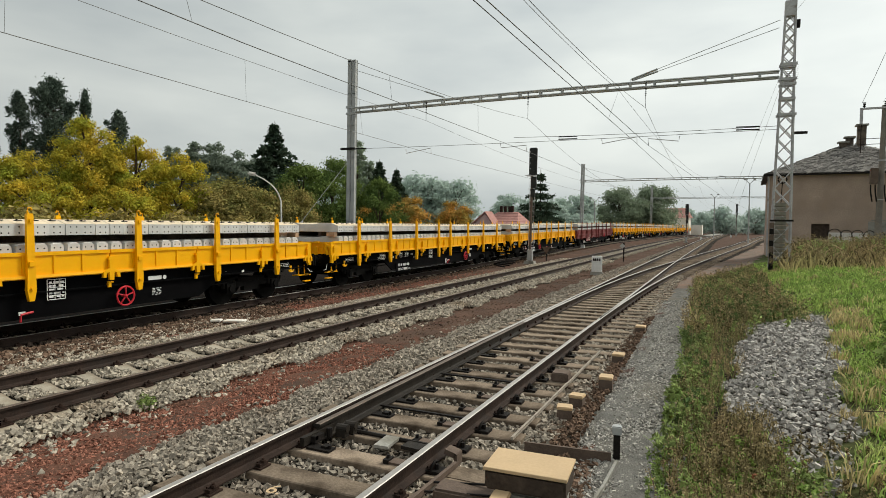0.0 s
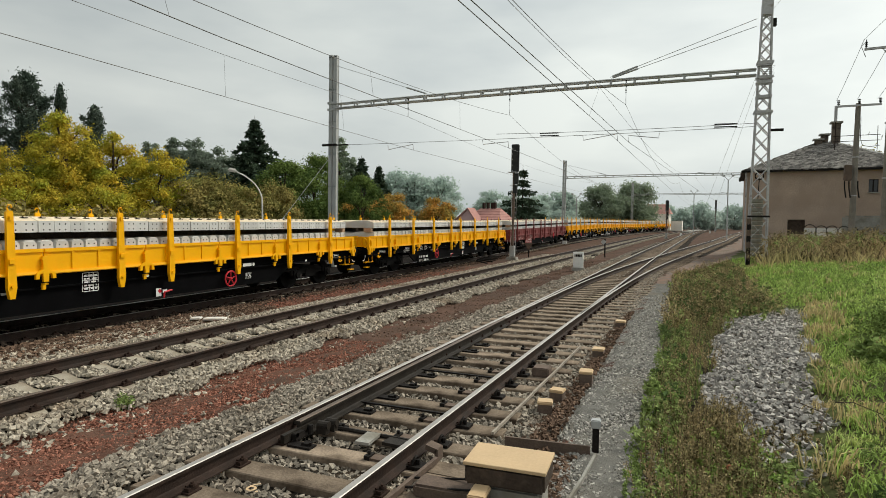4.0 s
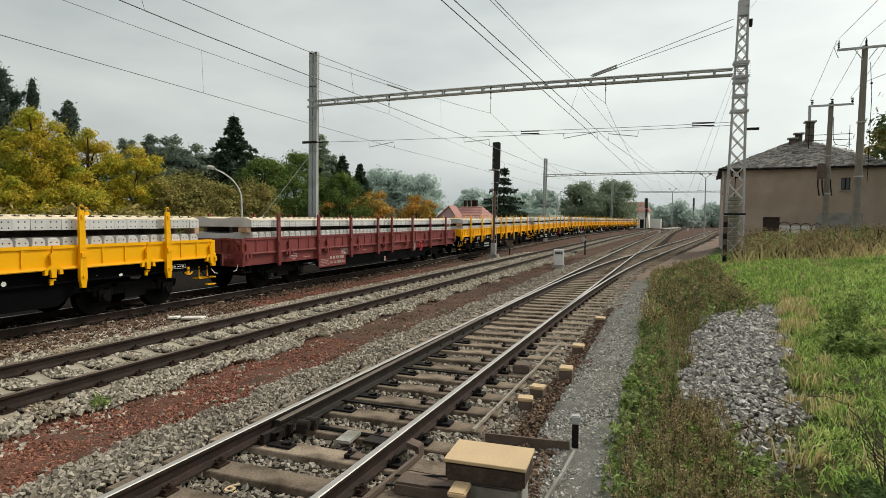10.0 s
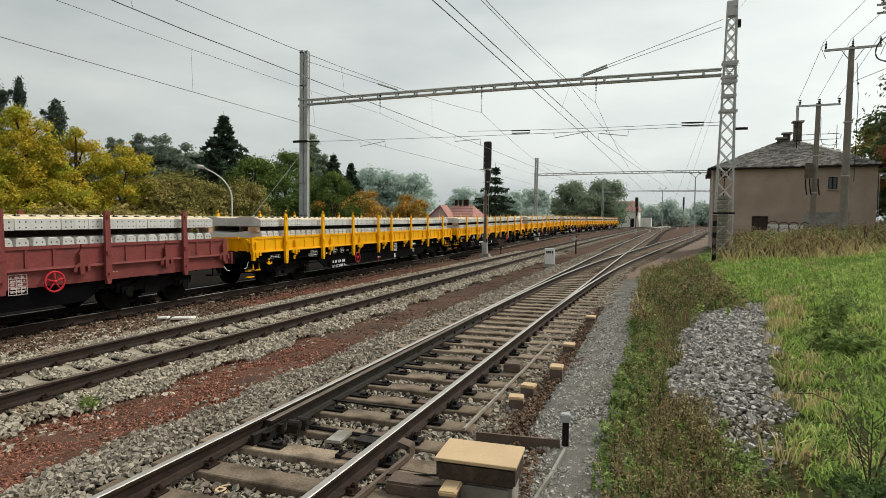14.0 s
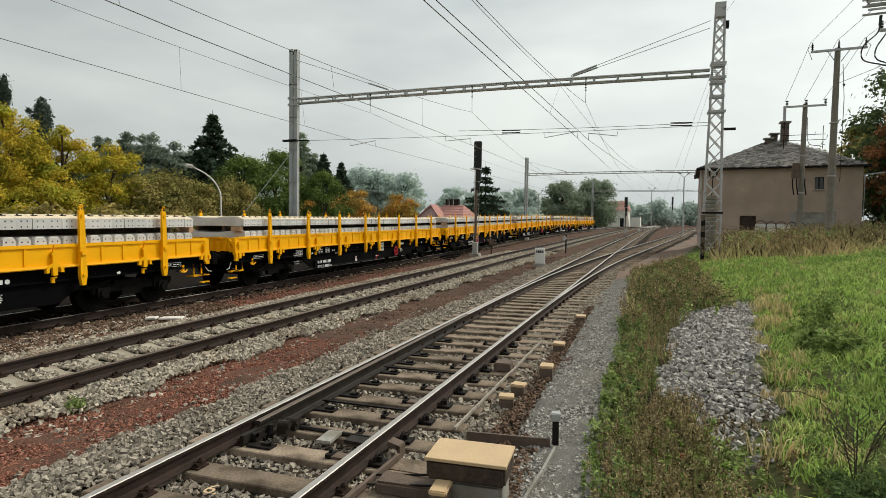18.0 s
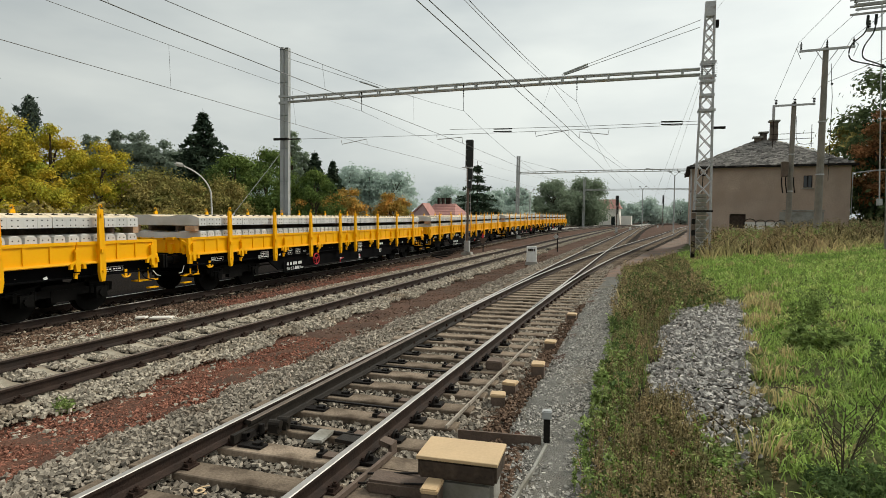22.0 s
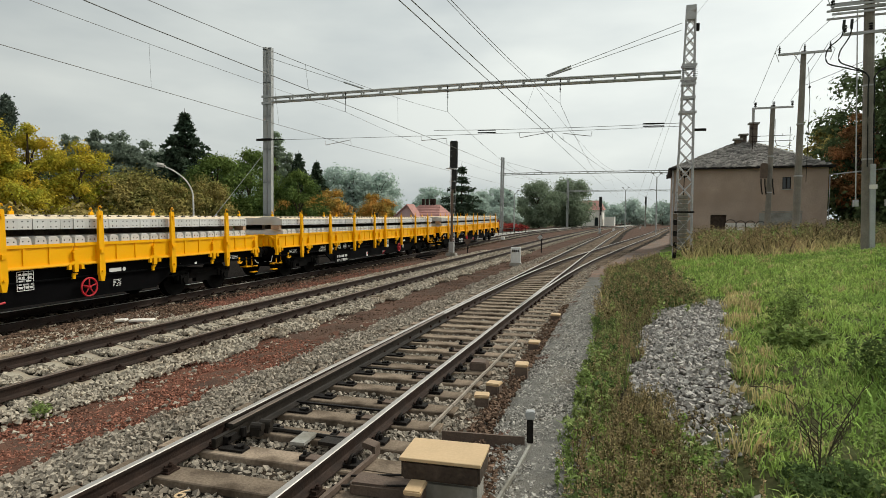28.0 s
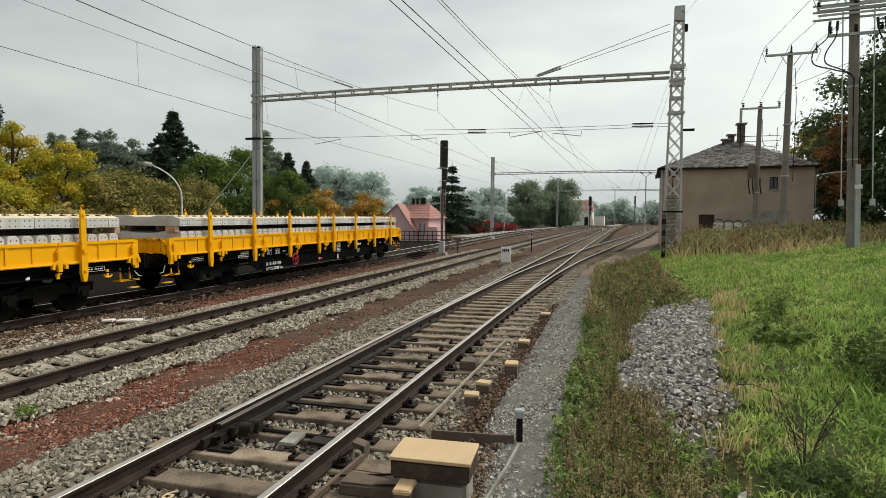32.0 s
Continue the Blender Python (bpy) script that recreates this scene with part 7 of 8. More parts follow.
def build_conifer(kind, h, w, seed, label, n_whorl=30, bare=0.06, open_=0.0):
    """A spruce: whorls of drooping boughs set with needle sprays."""
    t = thing(kind, label, "tree")
    r = np.random.default_rng(seed)
    bm = bmesh.new()
    tube(bm, [(0, 0, -0.3), (0, 0, h * 0.5), (0, 0, h * 0.99)], 0.016 * h + 0.03, 8, True, 0.02)
    C, N, S = [], [], []
    for i in range(n_whorl):
        f = (i + r.uniform(-0.3, 0.3)) / n_whorl
        z = h * (bare + (0.97 - bare) * f)
        rad = w / 2 * (1 - f) ** 0.95 * r.uniform(0.8, 1.15) + 0.10
        nb = int(9 - 4 * f)
        for k in range(nb):
            a = 2 * math.pi * (k + r.uniform(-0.3, 0.3)) / nb + i * 0.7
            ln = rad * r.uniform(0.75, 1.12)
            dirv = np.array([math.cos(a), math.sin(a), 0])
            tube(bm, [(0, 0, z), tuple(dirv * ln * 0.6 + np.array([0, 0, z - ln * 0.10])), tuple(dirv * ln + np.array([0, 0, z - ln * 0.12]))], 0.03, 4, False, 0.008)
            m = int(max(22, 125 * ln / max(w / 2, 1)) * (1 - open_))
            q = r.uniform(0.12, 1.02, m)
            side = np.array([-dirv[1], dirv[0], 0])
            sp = r.normal(size=m) * 0.17 * ln * (1.15 - q)
            c = dirv * (q * ln)[:, None] + side * sp[:, None]
            c[:, 2] = z - 0.16 * ln * q ** 1.2 + r.normal(size=m) * 0.05 - np.abs(r.normal(size=m)) * 0.10
            C.append(c)
            nn = r.normal(size=(m, 3)) * 0.6 + np.array([0, 0, 0.8])
            N.append(nn / np.linalg.norm(nn, axis=1)[:, None])
            S.append(r.uniform(0.16, 0.34, m) * (0.6 + 0.08 * w))
    v, f = leaf_quads(np.concatenate(C), np.concatenate(N), np.concatenate(S), r, 0.35)
    part("trunk", bm, "trunk", t)
    part("crown", raw("crown", v, f, L["needle"]), None, t)
    return t


def build_pine(kind, h, w, seed, label, base=0.25, n_tip=90, per=150, lead=3):
    """An old pine: several leaders, limbs that turn up at their tips, sprays of long needles."""
    t = thing(kind, label, "tree")
    r = np.random.default_rng(seed)
    bm = bmesh.new()
    tube(bm, [(0, 0, -0.3), (0.1, 0, h * 0.4), (0.0, 0.1, h * 0.8), (0.05, 0.1, h * 0.985)], 0.014 * h + 0.04, 8, True, 0.025)
    C, N, S = [], [], []
    for i in range(n_tip):
        f = r.random() ** 0.85
        z = h * (base + (0.99 - base) * f)
        a = r.uniform(0, 2 * math.pi)
        lim = w / 2 * min(1.0, 2.6 * (1.02 - f)) ** 0.8 * (0.72 + 0.28 * math.sin(2.0 * a + seed))
        ln = lim * r.uniform(0.35, 1.0)
        if i < lead:
            a, ln, z = seed + i * 2.1, w * 0.26, h * (0.90 - 0.03 * i)
        d = np.array([math.cos(a), math.sin(a), 0.0])
        up = 0.35 * ln + r.uniform(0.15, 0.6)
        tip = d * ln + np.array([0, 0, z + up * 0.5])
        mid_ = d * ln * 0.6 + np.array([0, 0, z - 0.05 * ln])
        tube(bm, [(0, 0, z - 0.25 * ln), tuple(mid_), tuple(tip)], 0.045, 4, False, 0.012)
        q = r.random(per) ** 0.7
        ax = (tip - mid_) * 1.25
        ax[2] += 0.25
        c = mid_ + ax * q[:, None] + r.normal(size=(per, 3)) * (0.05 * w + 0.10) * (1.15 - q)[:, None]
        C.append(c)
        nn = r.normal(size=(per, 3)) * 0.8 + np.cross(ax, r.normal(size=(per, 3)))
        N.append(nn / np.linalg.norm(nn, axis=1)[:, None])
        S.append(r.uniform(0.10, 0.22, per))
    v, f = leaf_quads(np.concatenate(C), np.concatenate(N), np.concatenate(S), r, 0.32)
    part("trunk", bm, "trunk", t)
    part("crown", raw("crown", v, f, L["pine"]), None, t)
    return t


def put(t, x, y, z=-0.5, rz=0, s=1.0):
    t.matrix_world = pose(x, y, z, 0, 0, rz) @ Matrix.Diagonal((s, s, s, 1))
    return t


# band of trees behind the train
Y_LAB = "broad tree in yellow autumn leaf behind the tracks"
put(build_tree("yellow_tree", 7.9, 5.6, 1, Y_LAB, "yellow", 26000, 0.085, 0.6, 60, 1.0, 0.75), -44.6, 26.0)
put(build_tree("yellow_tree", 10.1, 7.4, 2, Y_LAB, "yellow", 42000, 0.085, 0.8, 84, 1.0, 0.72), -42.5, 29.0)
put(build_tree("yellow_tree", 9.4, 6.4, 3, Y_LAB, "yellow", 34000, 0.085, 0.7, 74, 1.0, 0.72), -39.6, 31.0)
put(build_tree("yellow_tree", 8.4, 5.2, 23, "slim yellow-green tree behind the tracks", "yellow", 24000, 0.085, 0.5, 60, 1.0, 0.75), -37.6, 33.0)
put(build_tree("yellow_tree", 5.8, 6.4, 13, "low yellow-green tree behind the tracks", "yellow", 24000, 0.085, 0.3, 60, 1.0, 0.8), -40.4, 24.5)
put(build_tree("yellow_tree", 5.2, 5.6, 24, "low yellow-green tree behind the tracks", "yellow", 20000, 0.085, 0.3, 56, 1.0, 0.8), -36.8, 28.0)
put(build_tree("yellow_tree", 6.8, 6.0, 25, "low yellow-green tree behind the tracks", "yellow", 18000, 0.09, 0.3, 56, 1.0, 0.8), -46.5, 21.5)
sp_ = build_pine("pine_tree", 16.8, 6.4, 4, "tall dark pine behind the yellow trees", 0.3, 130, 150)
put(sp_, -60.6, 38.0)
p2_ = build_pine("pine_tree", 15.4, 3.6, 27, "slim dark pine behind the yellow trees", 0.35, 60, 130)
put(p2_, -64.4, 37.0)
copy_thing(p2_, pose(-58.6, 40.0, -0.5, 0, 0, 130) @ Matrix.Diagonal((0.72, 0.72, 1.02, 1)))
put(build_pine("pine_tree", 12.2, 3.4, 29, "dark pine rising among the yellow trees", 0.1, 70, 130), -48.3, 36.0)
for x_, y_, s_, rz_ in ((-66.5, 34.5, 0.70, 20), (-63.0, 39.5, 0.72, 110), (-70.0, 33.0, 0.74, 260), (-57.6, 41.5, 0.62, 310)):
    copy_thing(sp_, pose(x_, y_, -0.5, 0, 0, rz_) @ Matrix.Diagonal((s_ * 1.25, s_ * 1.25, s_, 1)))
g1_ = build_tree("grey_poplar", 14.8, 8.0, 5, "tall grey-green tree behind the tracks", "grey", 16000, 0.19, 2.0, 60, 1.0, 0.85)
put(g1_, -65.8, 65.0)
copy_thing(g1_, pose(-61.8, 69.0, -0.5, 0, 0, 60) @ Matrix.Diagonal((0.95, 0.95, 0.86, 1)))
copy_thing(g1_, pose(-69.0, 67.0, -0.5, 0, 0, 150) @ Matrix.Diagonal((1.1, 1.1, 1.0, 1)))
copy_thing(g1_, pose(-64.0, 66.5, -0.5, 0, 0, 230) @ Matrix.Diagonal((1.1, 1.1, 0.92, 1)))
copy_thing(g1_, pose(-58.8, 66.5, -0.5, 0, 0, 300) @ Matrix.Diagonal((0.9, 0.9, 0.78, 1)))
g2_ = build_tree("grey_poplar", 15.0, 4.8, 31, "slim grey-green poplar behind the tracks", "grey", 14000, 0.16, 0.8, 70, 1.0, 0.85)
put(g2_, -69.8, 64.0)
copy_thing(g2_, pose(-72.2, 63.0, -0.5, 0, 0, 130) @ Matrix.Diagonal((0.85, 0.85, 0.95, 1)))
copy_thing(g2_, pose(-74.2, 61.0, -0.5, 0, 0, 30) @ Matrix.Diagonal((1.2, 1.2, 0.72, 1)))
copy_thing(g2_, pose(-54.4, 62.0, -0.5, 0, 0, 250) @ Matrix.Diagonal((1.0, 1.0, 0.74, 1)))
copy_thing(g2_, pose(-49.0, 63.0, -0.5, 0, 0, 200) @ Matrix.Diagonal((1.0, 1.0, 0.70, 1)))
put(build_conifer("spruce_tree", 16.1, 16.0, 6, "tall dark spruce behind the tracks", 34, 0.04, 0.15), -51.1, 60.0)
b1_ = build_tree("autumn_bush", 6.3, 7.5, 7, "wide olive and brown bush behind the tracks", "olive", 24000, 0.10, 0.1, 70, 1.0, 0.85)
put(b1_, -35.2, 36.5)
copy_thing(b1_, pose(-39.5, 40.0, -0.5, 0, 0, 100) @ Matrix.Diagonal((0.95, 0.95, 1.05, 1)))
copy_thing(b1_, pose(-32.8, 39.8, -0.5, 0, 0, 210) @ Matrix.Diagonal((0.85, 0.85, 0.95, 1)))
gr_ = build_tree("green_tree", 8.4, 6.6, 8, "green leafy tree behind the tracks", "green", 22000, 0.105, 0.4, 70, 1.0, 0.85)
put(gr_, -34.4, 44.2)
copy_thing(gr_, pose(-33.1, 47.6, -0.5, 0, 0, 80) @ Matrix.Diagonal((0.95, 0.95, 1.10, 1)))
copy_thing(gr_, pose(-29.8, 50.5, -0.5, 0, 0, 170) @ Matrix.Diagonal((0.75, 0.75, 0.88, 1)))
cp_ = build_tree("column_poplar", 15.3, 3.0, 9, "slim dark poplar behind the mast", "far", 12000, 0.16, 0.6, 80, 1.0, 1.25)
put(cp_, -46.2, 72.0)
copy_thing(cp_, pose(-43.4, 70.5, -0.5, 0, 0, 90) @ Matrix.Diagonal((0.8, 0.8, 0.79, 1)))
s2_ = build_conifer("spruce_tree", 11.6, 10.0, 10, "small dark spruce behind the tracks", 28, 0.03)
put(s2_, -40.8, 69.0)
copy_thing(s2_, pose(-39.8, 72.0, -0.5, 0, 0, 90) @ Matrix.Diagonal((0.9, 0.9, 0.92, 1)))
copy_thing(s2_, pose(-43.6, 66.0, -0.5, 0, 0, 30) @ Matrix.Diagonal((0.85, 0.85, 0.8, 1)))
o1_ = build_tree("orange_tree", 6.2, 6.6, 11, "round tree in orange autumn leaf", "orange", 14000, 0.12, 0.3, 60, 1.0, 0.85)
put(o1_, -33.7, 63.6)
copy_thing(o1_, pose(-30.8, 71.6, -0.5, 0, 0, 120) @ Matrix.Diagonal((0.95, 0.95, 0.96, 1)))
copy_thing(o1_, pose(-36.5, 59.0, -0.5, 0, 0, 220) @ Matrix.Diagonal((0.8, 0.8, 0.8, 1)))
# the haze over these far trees sits in their leaf colour
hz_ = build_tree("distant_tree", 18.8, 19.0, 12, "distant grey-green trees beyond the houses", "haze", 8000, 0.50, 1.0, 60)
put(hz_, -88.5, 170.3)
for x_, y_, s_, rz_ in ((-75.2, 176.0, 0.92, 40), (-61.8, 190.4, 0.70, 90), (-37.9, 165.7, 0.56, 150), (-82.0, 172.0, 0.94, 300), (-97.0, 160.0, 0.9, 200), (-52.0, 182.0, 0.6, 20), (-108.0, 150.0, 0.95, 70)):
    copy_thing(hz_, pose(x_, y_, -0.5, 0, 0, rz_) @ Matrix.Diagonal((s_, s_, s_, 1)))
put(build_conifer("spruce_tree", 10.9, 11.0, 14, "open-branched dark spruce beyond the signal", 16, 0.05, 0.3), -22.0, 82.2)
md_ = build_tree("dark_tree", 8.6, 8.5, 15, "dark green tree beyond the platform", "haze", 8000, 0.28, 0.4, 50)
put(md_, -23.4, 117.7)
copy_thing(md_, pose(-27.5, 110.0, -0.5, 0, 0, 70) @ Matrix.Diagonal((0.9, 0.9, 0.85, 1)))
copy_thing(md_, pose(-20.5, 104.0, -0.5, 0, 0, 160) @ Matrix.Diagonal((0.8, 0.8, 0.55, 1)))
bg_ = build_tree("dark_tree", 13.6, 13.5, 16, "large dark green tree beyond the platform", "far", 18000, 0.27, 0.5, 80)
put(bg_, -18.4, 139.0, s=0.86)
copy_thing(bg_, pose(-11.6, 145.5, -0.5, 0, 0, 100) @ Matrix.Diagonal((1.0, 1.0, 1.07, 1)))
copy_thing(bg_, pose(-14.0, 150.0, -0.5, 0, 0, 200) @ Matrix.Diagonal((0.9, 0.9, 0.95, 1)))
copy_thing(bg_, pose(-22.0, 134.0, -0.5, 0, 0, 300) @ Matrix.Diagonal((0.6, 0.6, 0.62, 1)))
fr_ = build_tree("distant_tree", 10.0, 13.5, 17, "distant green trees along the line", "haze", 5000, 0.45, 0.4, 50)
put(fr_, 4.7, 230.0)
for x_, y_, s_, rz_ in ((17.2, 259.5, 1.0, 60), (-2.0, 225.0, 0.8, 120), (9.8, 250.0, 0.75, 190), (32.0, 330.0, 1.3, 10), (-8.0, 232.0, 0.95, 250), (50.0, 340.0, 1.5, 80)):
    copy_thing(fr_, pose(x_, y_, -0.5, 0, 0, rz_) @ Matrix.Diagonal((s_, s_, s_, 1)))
# wood behind the empty house
rt_ = build_tree("dark_tree", 12.2, 7.8, 18, "dark green leafy tree", "dark", 12000, 0.15, 0.8, 66)
put(rt_, 16.6, 45.0, 0.8)
copy_thing(rt_, pose(17.4, 40.0, 0.8, 0, 0, 80) @ Matrix.Diagonal((1, 1, 1.12, 1)))
copy_thing(rt_, pose(22.0, 49.0, 0.8, 0, 0, 160) @ Matrix.Diagonal((1.1, 1.1, 1.0, 1)))
copy_thing(rt_, pose(16.4, 50.5, 0.8, 0, 0, 230) @ Matrix.Diagonal((0.75, 0.75, 0.7, 1)))
for x_, y_, s_ in ((-51.0, 25.5, 0.60), (-48.0, 31.0, 0.58), (-45.5, 35.5, 0.56), (-53.0, 20.0, 0.62)):
    copy_thing(rt_, pose(x_, y_, -0.5, 0, 0, 40 * x_) @ Matrix.Diagonal((1.1 * s_ / 0.6, 1.1 * s_ / 0.6, s_, 1)))
put(build_tree("russet_tree", 8.2, 3.0, 19, "russet autumn tree beside the empty house", "russet", 13000, 0.08, 0.6, 46), 14.2, 43.0, 1.0)
hb_ = build_tree("hedge_bush", 3.4, 5.0, 20, "dark undergrowth beside the empty house", "dark", 5000, 0.15, 0.0, 40)
put(hb_, 15.2, 42.5, 0.9)
copy_thing(hb_, pose(18.5, 38.5, 0.9, 0, 0, 90) @ Matrix.Diagonal((1, 1, 1.1, 1)))
copy_thing(hb_, pose(22.0, 38.0, 0.9, 0, 0, 190) @ Matrix.Diagonal((1.1, 1.1, 1.2, 1)))
rb_ = build_tree("olive_tree", 11.0, 7.0, 21, "autumn tree behind the empty house", "olive", 5500, 0.24, 1.5, 44)
put(rb_, 21.0, 73.0, 1.5)
copy_thing(rb_, pose(17.4, 78.5, 0.5, 0, 0, 100) @ Matrix.Diagonal((0.9, 0.9, 0.95, 1)))
# low bushes along the far side of the tracks
lo_ = build_tree("low_bush", 2.6, 4.2, 22, "low green bush along the far tracks", "olive", 4500, 0.12, 0.0, 40)
put(lo_, -26.5, 40.0)
for k_, (x_, y_, s_) in enumerate(((-31.0, 33.0, 1.2), (-33.0, 29.0, 1.3), (-34.0, 25.0, 1.3), (-36.0, 21.0, 1.4), (-26.0, 47.0, 1.0), (-27.0, 54.0, 1.0), (-27.5, 60.0, 0.9), (-26.5, 66.0, 0.9), (-24.0, 74.0, 1.0), (-22.0, 90.0, 1.0), (-20.0, 97.0, 0.9), (-37.0, 17.0, 1.5))):
    copy_thing(lo_, pose(x_, y_, -0.5, 0, 0, k_ * 67) @ Matrix.Diagonal((s_, s_, s_, 1)))

rd_ = build_tree("red_shrub", 1.5, 4.6, 33, "low crimson shrub beyond the platform railing", "crimson", 5000, 0.12, 0.0, 30)
put(rd_, -18.6, 90.0, 0.0)
copy_thing(rd_, pose(-17.2, 97.0, 0.0, 0, 0, 120) @ Matrix.Diagonal((1.1, 1.1, 0.8, 1)))
copy_thing(rd_, pose(-20.2, 84.0, 0.0, 0, 0, 220) @ Matrix.Diagonal((0.9, 0.9, 0.8, 1)))

# ---------------------------------------------------------------- grass and weeds on the bank
grng = np.random.default_rng(9)


def border(y):
    return bank_shift(y)


def heap_edge(y):
    return 1.58 + 0.135 * (y - 9.2)


def pile_mask(x, y):
    """Where the heap of stones lies."""
    wob = 0.07 * np.sin(2.1 * y) + 0.06 * np.sin(4.7 * y + 1.3 * x) + 0.04 * np.sin(9.0 * y)
    left = 0.24 + 0.105 * np.maximum(0, y - 8.7) + 0.14 * np.maximum(0, 8.2 - y)
    return (x > left + wob) & (x < heap_edge(y) + wob) & (y > 4.6 + 0.35 * np.sin(5 * x)) & (y < 13.7 + 0.4 * np.sin(4 * x))


def heap_right(x, y):
    """How far a place lies beyond the heap's side, seen from the tracks."""
    return x - heap_edge(y)


def patch(x, y, s, k):
    return np.array([noise.noise(Vector((a * s, b * s, k))) for a, b in zip(x, y)])


def blades(name, n, x0, x1, y0, y1, h, w, mat, label, category, keep=None, pw=1.6, lean=0.5):
    y = y0 + (y1 - y0) * grng.random(n) ** pw
    x = grng.uniform(x0, x1, n) + border(y)
    if keep is not None:
        k = keep(x, y)
        x, y = x[k], y[k]
    n = len(x)
    z = ground_z(x, y) - 0.01
    hh = h * grng.uniform(0.45, 1.25, n) * np.clip(0.95 + 0.9 * patch(x, y, 0.9, 5.0) + 0.5 * patch(x, y, 0.3, 1.0), 0.55, 1.6)
    ww = w * grng.uniform(0.7, 1.3, n) * (1 + y / 25)
    a = grng.uniform(0, 2 * math.pi, n)
    dx, dy = np.cos(a), np.sin(a)
    ln = lean * hh * grng.uniform(0.2, 1.1, n)
    la = grng.uniform(0, 2 * math.pi, n)
    lx, ly = np.cos(la) * ln, np.sin(la) * ln
    v = np.stack([np.stack([x - dx * ww, y - dy * ww, z], 1), np.stack([x + dx * ww, y + dy * ww, z], 1),
                  np.stack([x + dx * ww * 0.8 + lx * 0.35, y + dy * ww * 0.8 + ly * 0.35, z + hh * 0.62], 1),
                  np.stack([x - dx * ww * 0.8 + lx * 0.35, y - dy * ww * 0.8 + ly * 0.35, z + hh * 0.62], 1),
                  np.stack([x + lx, y + ly, z + hh * 0.92], 1)], 1).reshape(-1, 3)
    i = np.arange(n) * 5
    f = [tuple(q) for q in np.stack([i, i + 1, i + 2, i + 3], 1)] + [tuple(q) for q in np.stack([i + 3, i + 2, i + 4], 1)]
    ob = new(name, raw(name, v, f, L[mat]))
    return tagged(ob, label, category, kind="stuff")


def tufts(name, n, per, x0, x1, y0, y1, h, w, mat, label, keep=None, pw=1.6, fan=0.75, spread=0.05):
    """Tufts of bowed blades that fan out from a common foot, joined."""
    y = y0 + (y1 - y0) * grng.random(n) ** pw
    x = grng.uniform(x0, x1, n) + border(y)
    if keep is not None:
        k = keep(x, y)
        x, y = x[k], y[k]
    n = len(x)
    size = h * grng.uniform(0.55, 1.3, n) * np.clip(1.0 + 0.9 * patch(x, y, 0.8, 5.0) + 0.5 * patch(x, y, 2.2, 9.0), 0.5, 1.7)
    sway = grng.uniform(0, 2 * math.pi, n)
    i = np.repeat(np.arange(n), per)
    m = len(i)
    hh = size[i] * grng.uniform(0.5, 1.15, m)
    a = grng.uniform(0, 2 * math.pi, m)
    px, py = x[i] + grng.normal(0, spread, m), y[i] + grng.normal(0, spread, m)
    pz = ground_z(px, py) - 0.01
    out = fan * hh * grng.uniform(0.15, 1.0, m)
    lx, ly = np.cos(a) * out + np.cos(sway[i]) * 0.25 * hh, np.sin(a) * out + np.sin(sway[i]) * 0.25 * hh
    ww = w * grng.uniform(0.7, 1.4, m) * (1 + py / 16)
    t = grng.uniform(0, 2 * math.pi, m)
    dx, dy = np.cos(t) * ww, np.sin(t) * ww
    top = hh * grng.uniform(0.70, 0.98, m)
    v = np.stack([np.stack([px - dx, py - dy, pz], 1), np.stack([px + dx, py + dy, pz], 1),
                  np.stack([px + dx * 0.85 + lx * 0.38, py + dy * 0.85 + ly * 0.38, pz + hh * 0.66], 1),
                  np.stack([px - dx * 0.85 + lx * 0.38, py - dy * 0.85 + ly * 0.38, pz + hh * 0.66], 1),
                  np.stack([px + lx, py + ly, pz + top], 1)], 1).reshape(-1, 3)
    q = np.arange(m) * 5
    f = [tuple(r) for r in np.stack([q, q + 1, q + 2, q + 3], 1)] + [tuple(r) for r in np.stack([q + 3, q + 2, q + 4], 1)]
    ob = new(name, raw(name, v, f, L[mat]))
    return tagged(ob, label, "grass", kind="stuff")


def turf(x, y):
    return ~pile_mask(x, y) & ((heap_right(x, y) > 0.12 + 0.12 * np.sin(3 * y)) | (y > 14.6)) & (x > 0.75 + 0.45 * (y > 14.0))


tufts("grass", 3500, 28, 0.8, 11.5, 3.0, 34, 0.125, 0.0042, "grass", "lush green grass tufts on the bank", turf, 1.7)
tufts("grass", 3000, 24, 0.9, 10.5, 3.0, 30, 0.115, 0.004, "lime", "short yellow-green grass on the bank", lambda x, y: turf(x, y) & (patch(x, y, 0.9, 31.0) > -0.12), 1.6, 0.9)
tufts("grass", 400, 26, 1.1, 10.5, 3.2, 28, 0.17, 0.0038, "dry", "straw-coloured grass tufts on the bank", lambda x, y: turf(x, y) & (patch(x, y, 0.6, 3.0) > 0.02), 1.3, 0.9, 0.08)
tufts("grass", 260, 26, 0.9, 3.2, 5.0, 14.5, 0.22, 0.0045, "dry", "dry grass along the stone heap", lambda x, y: (heap_right(x, y) > -0.02) & (heap_right(x, y) < 0.45), 1.0, 0.9, 0.07)
blades("grass", 48000, 0.9, 10.5, 3.0, 26, 0.12, 0.008, "grass", "short green undergrowth on the bank", "grass", turf, 1.7, 1.5)
blades("grass", 9000, 11.0, 30.0, 8.0, 60, 0.35, 0.012, "grass", "green grass beyond the poles", "grass", None, 1.2, 0.8)
blades("tall_weeds", 6000, 2.6, 15.0, 25, 41, 0.62, 0.009, "dry", "tall dry weeds before the empty house", "weeds", lambda x, y: y > 25 + 6 * smoothstep(6.0, 12.0, x), 1.0, 1.3)
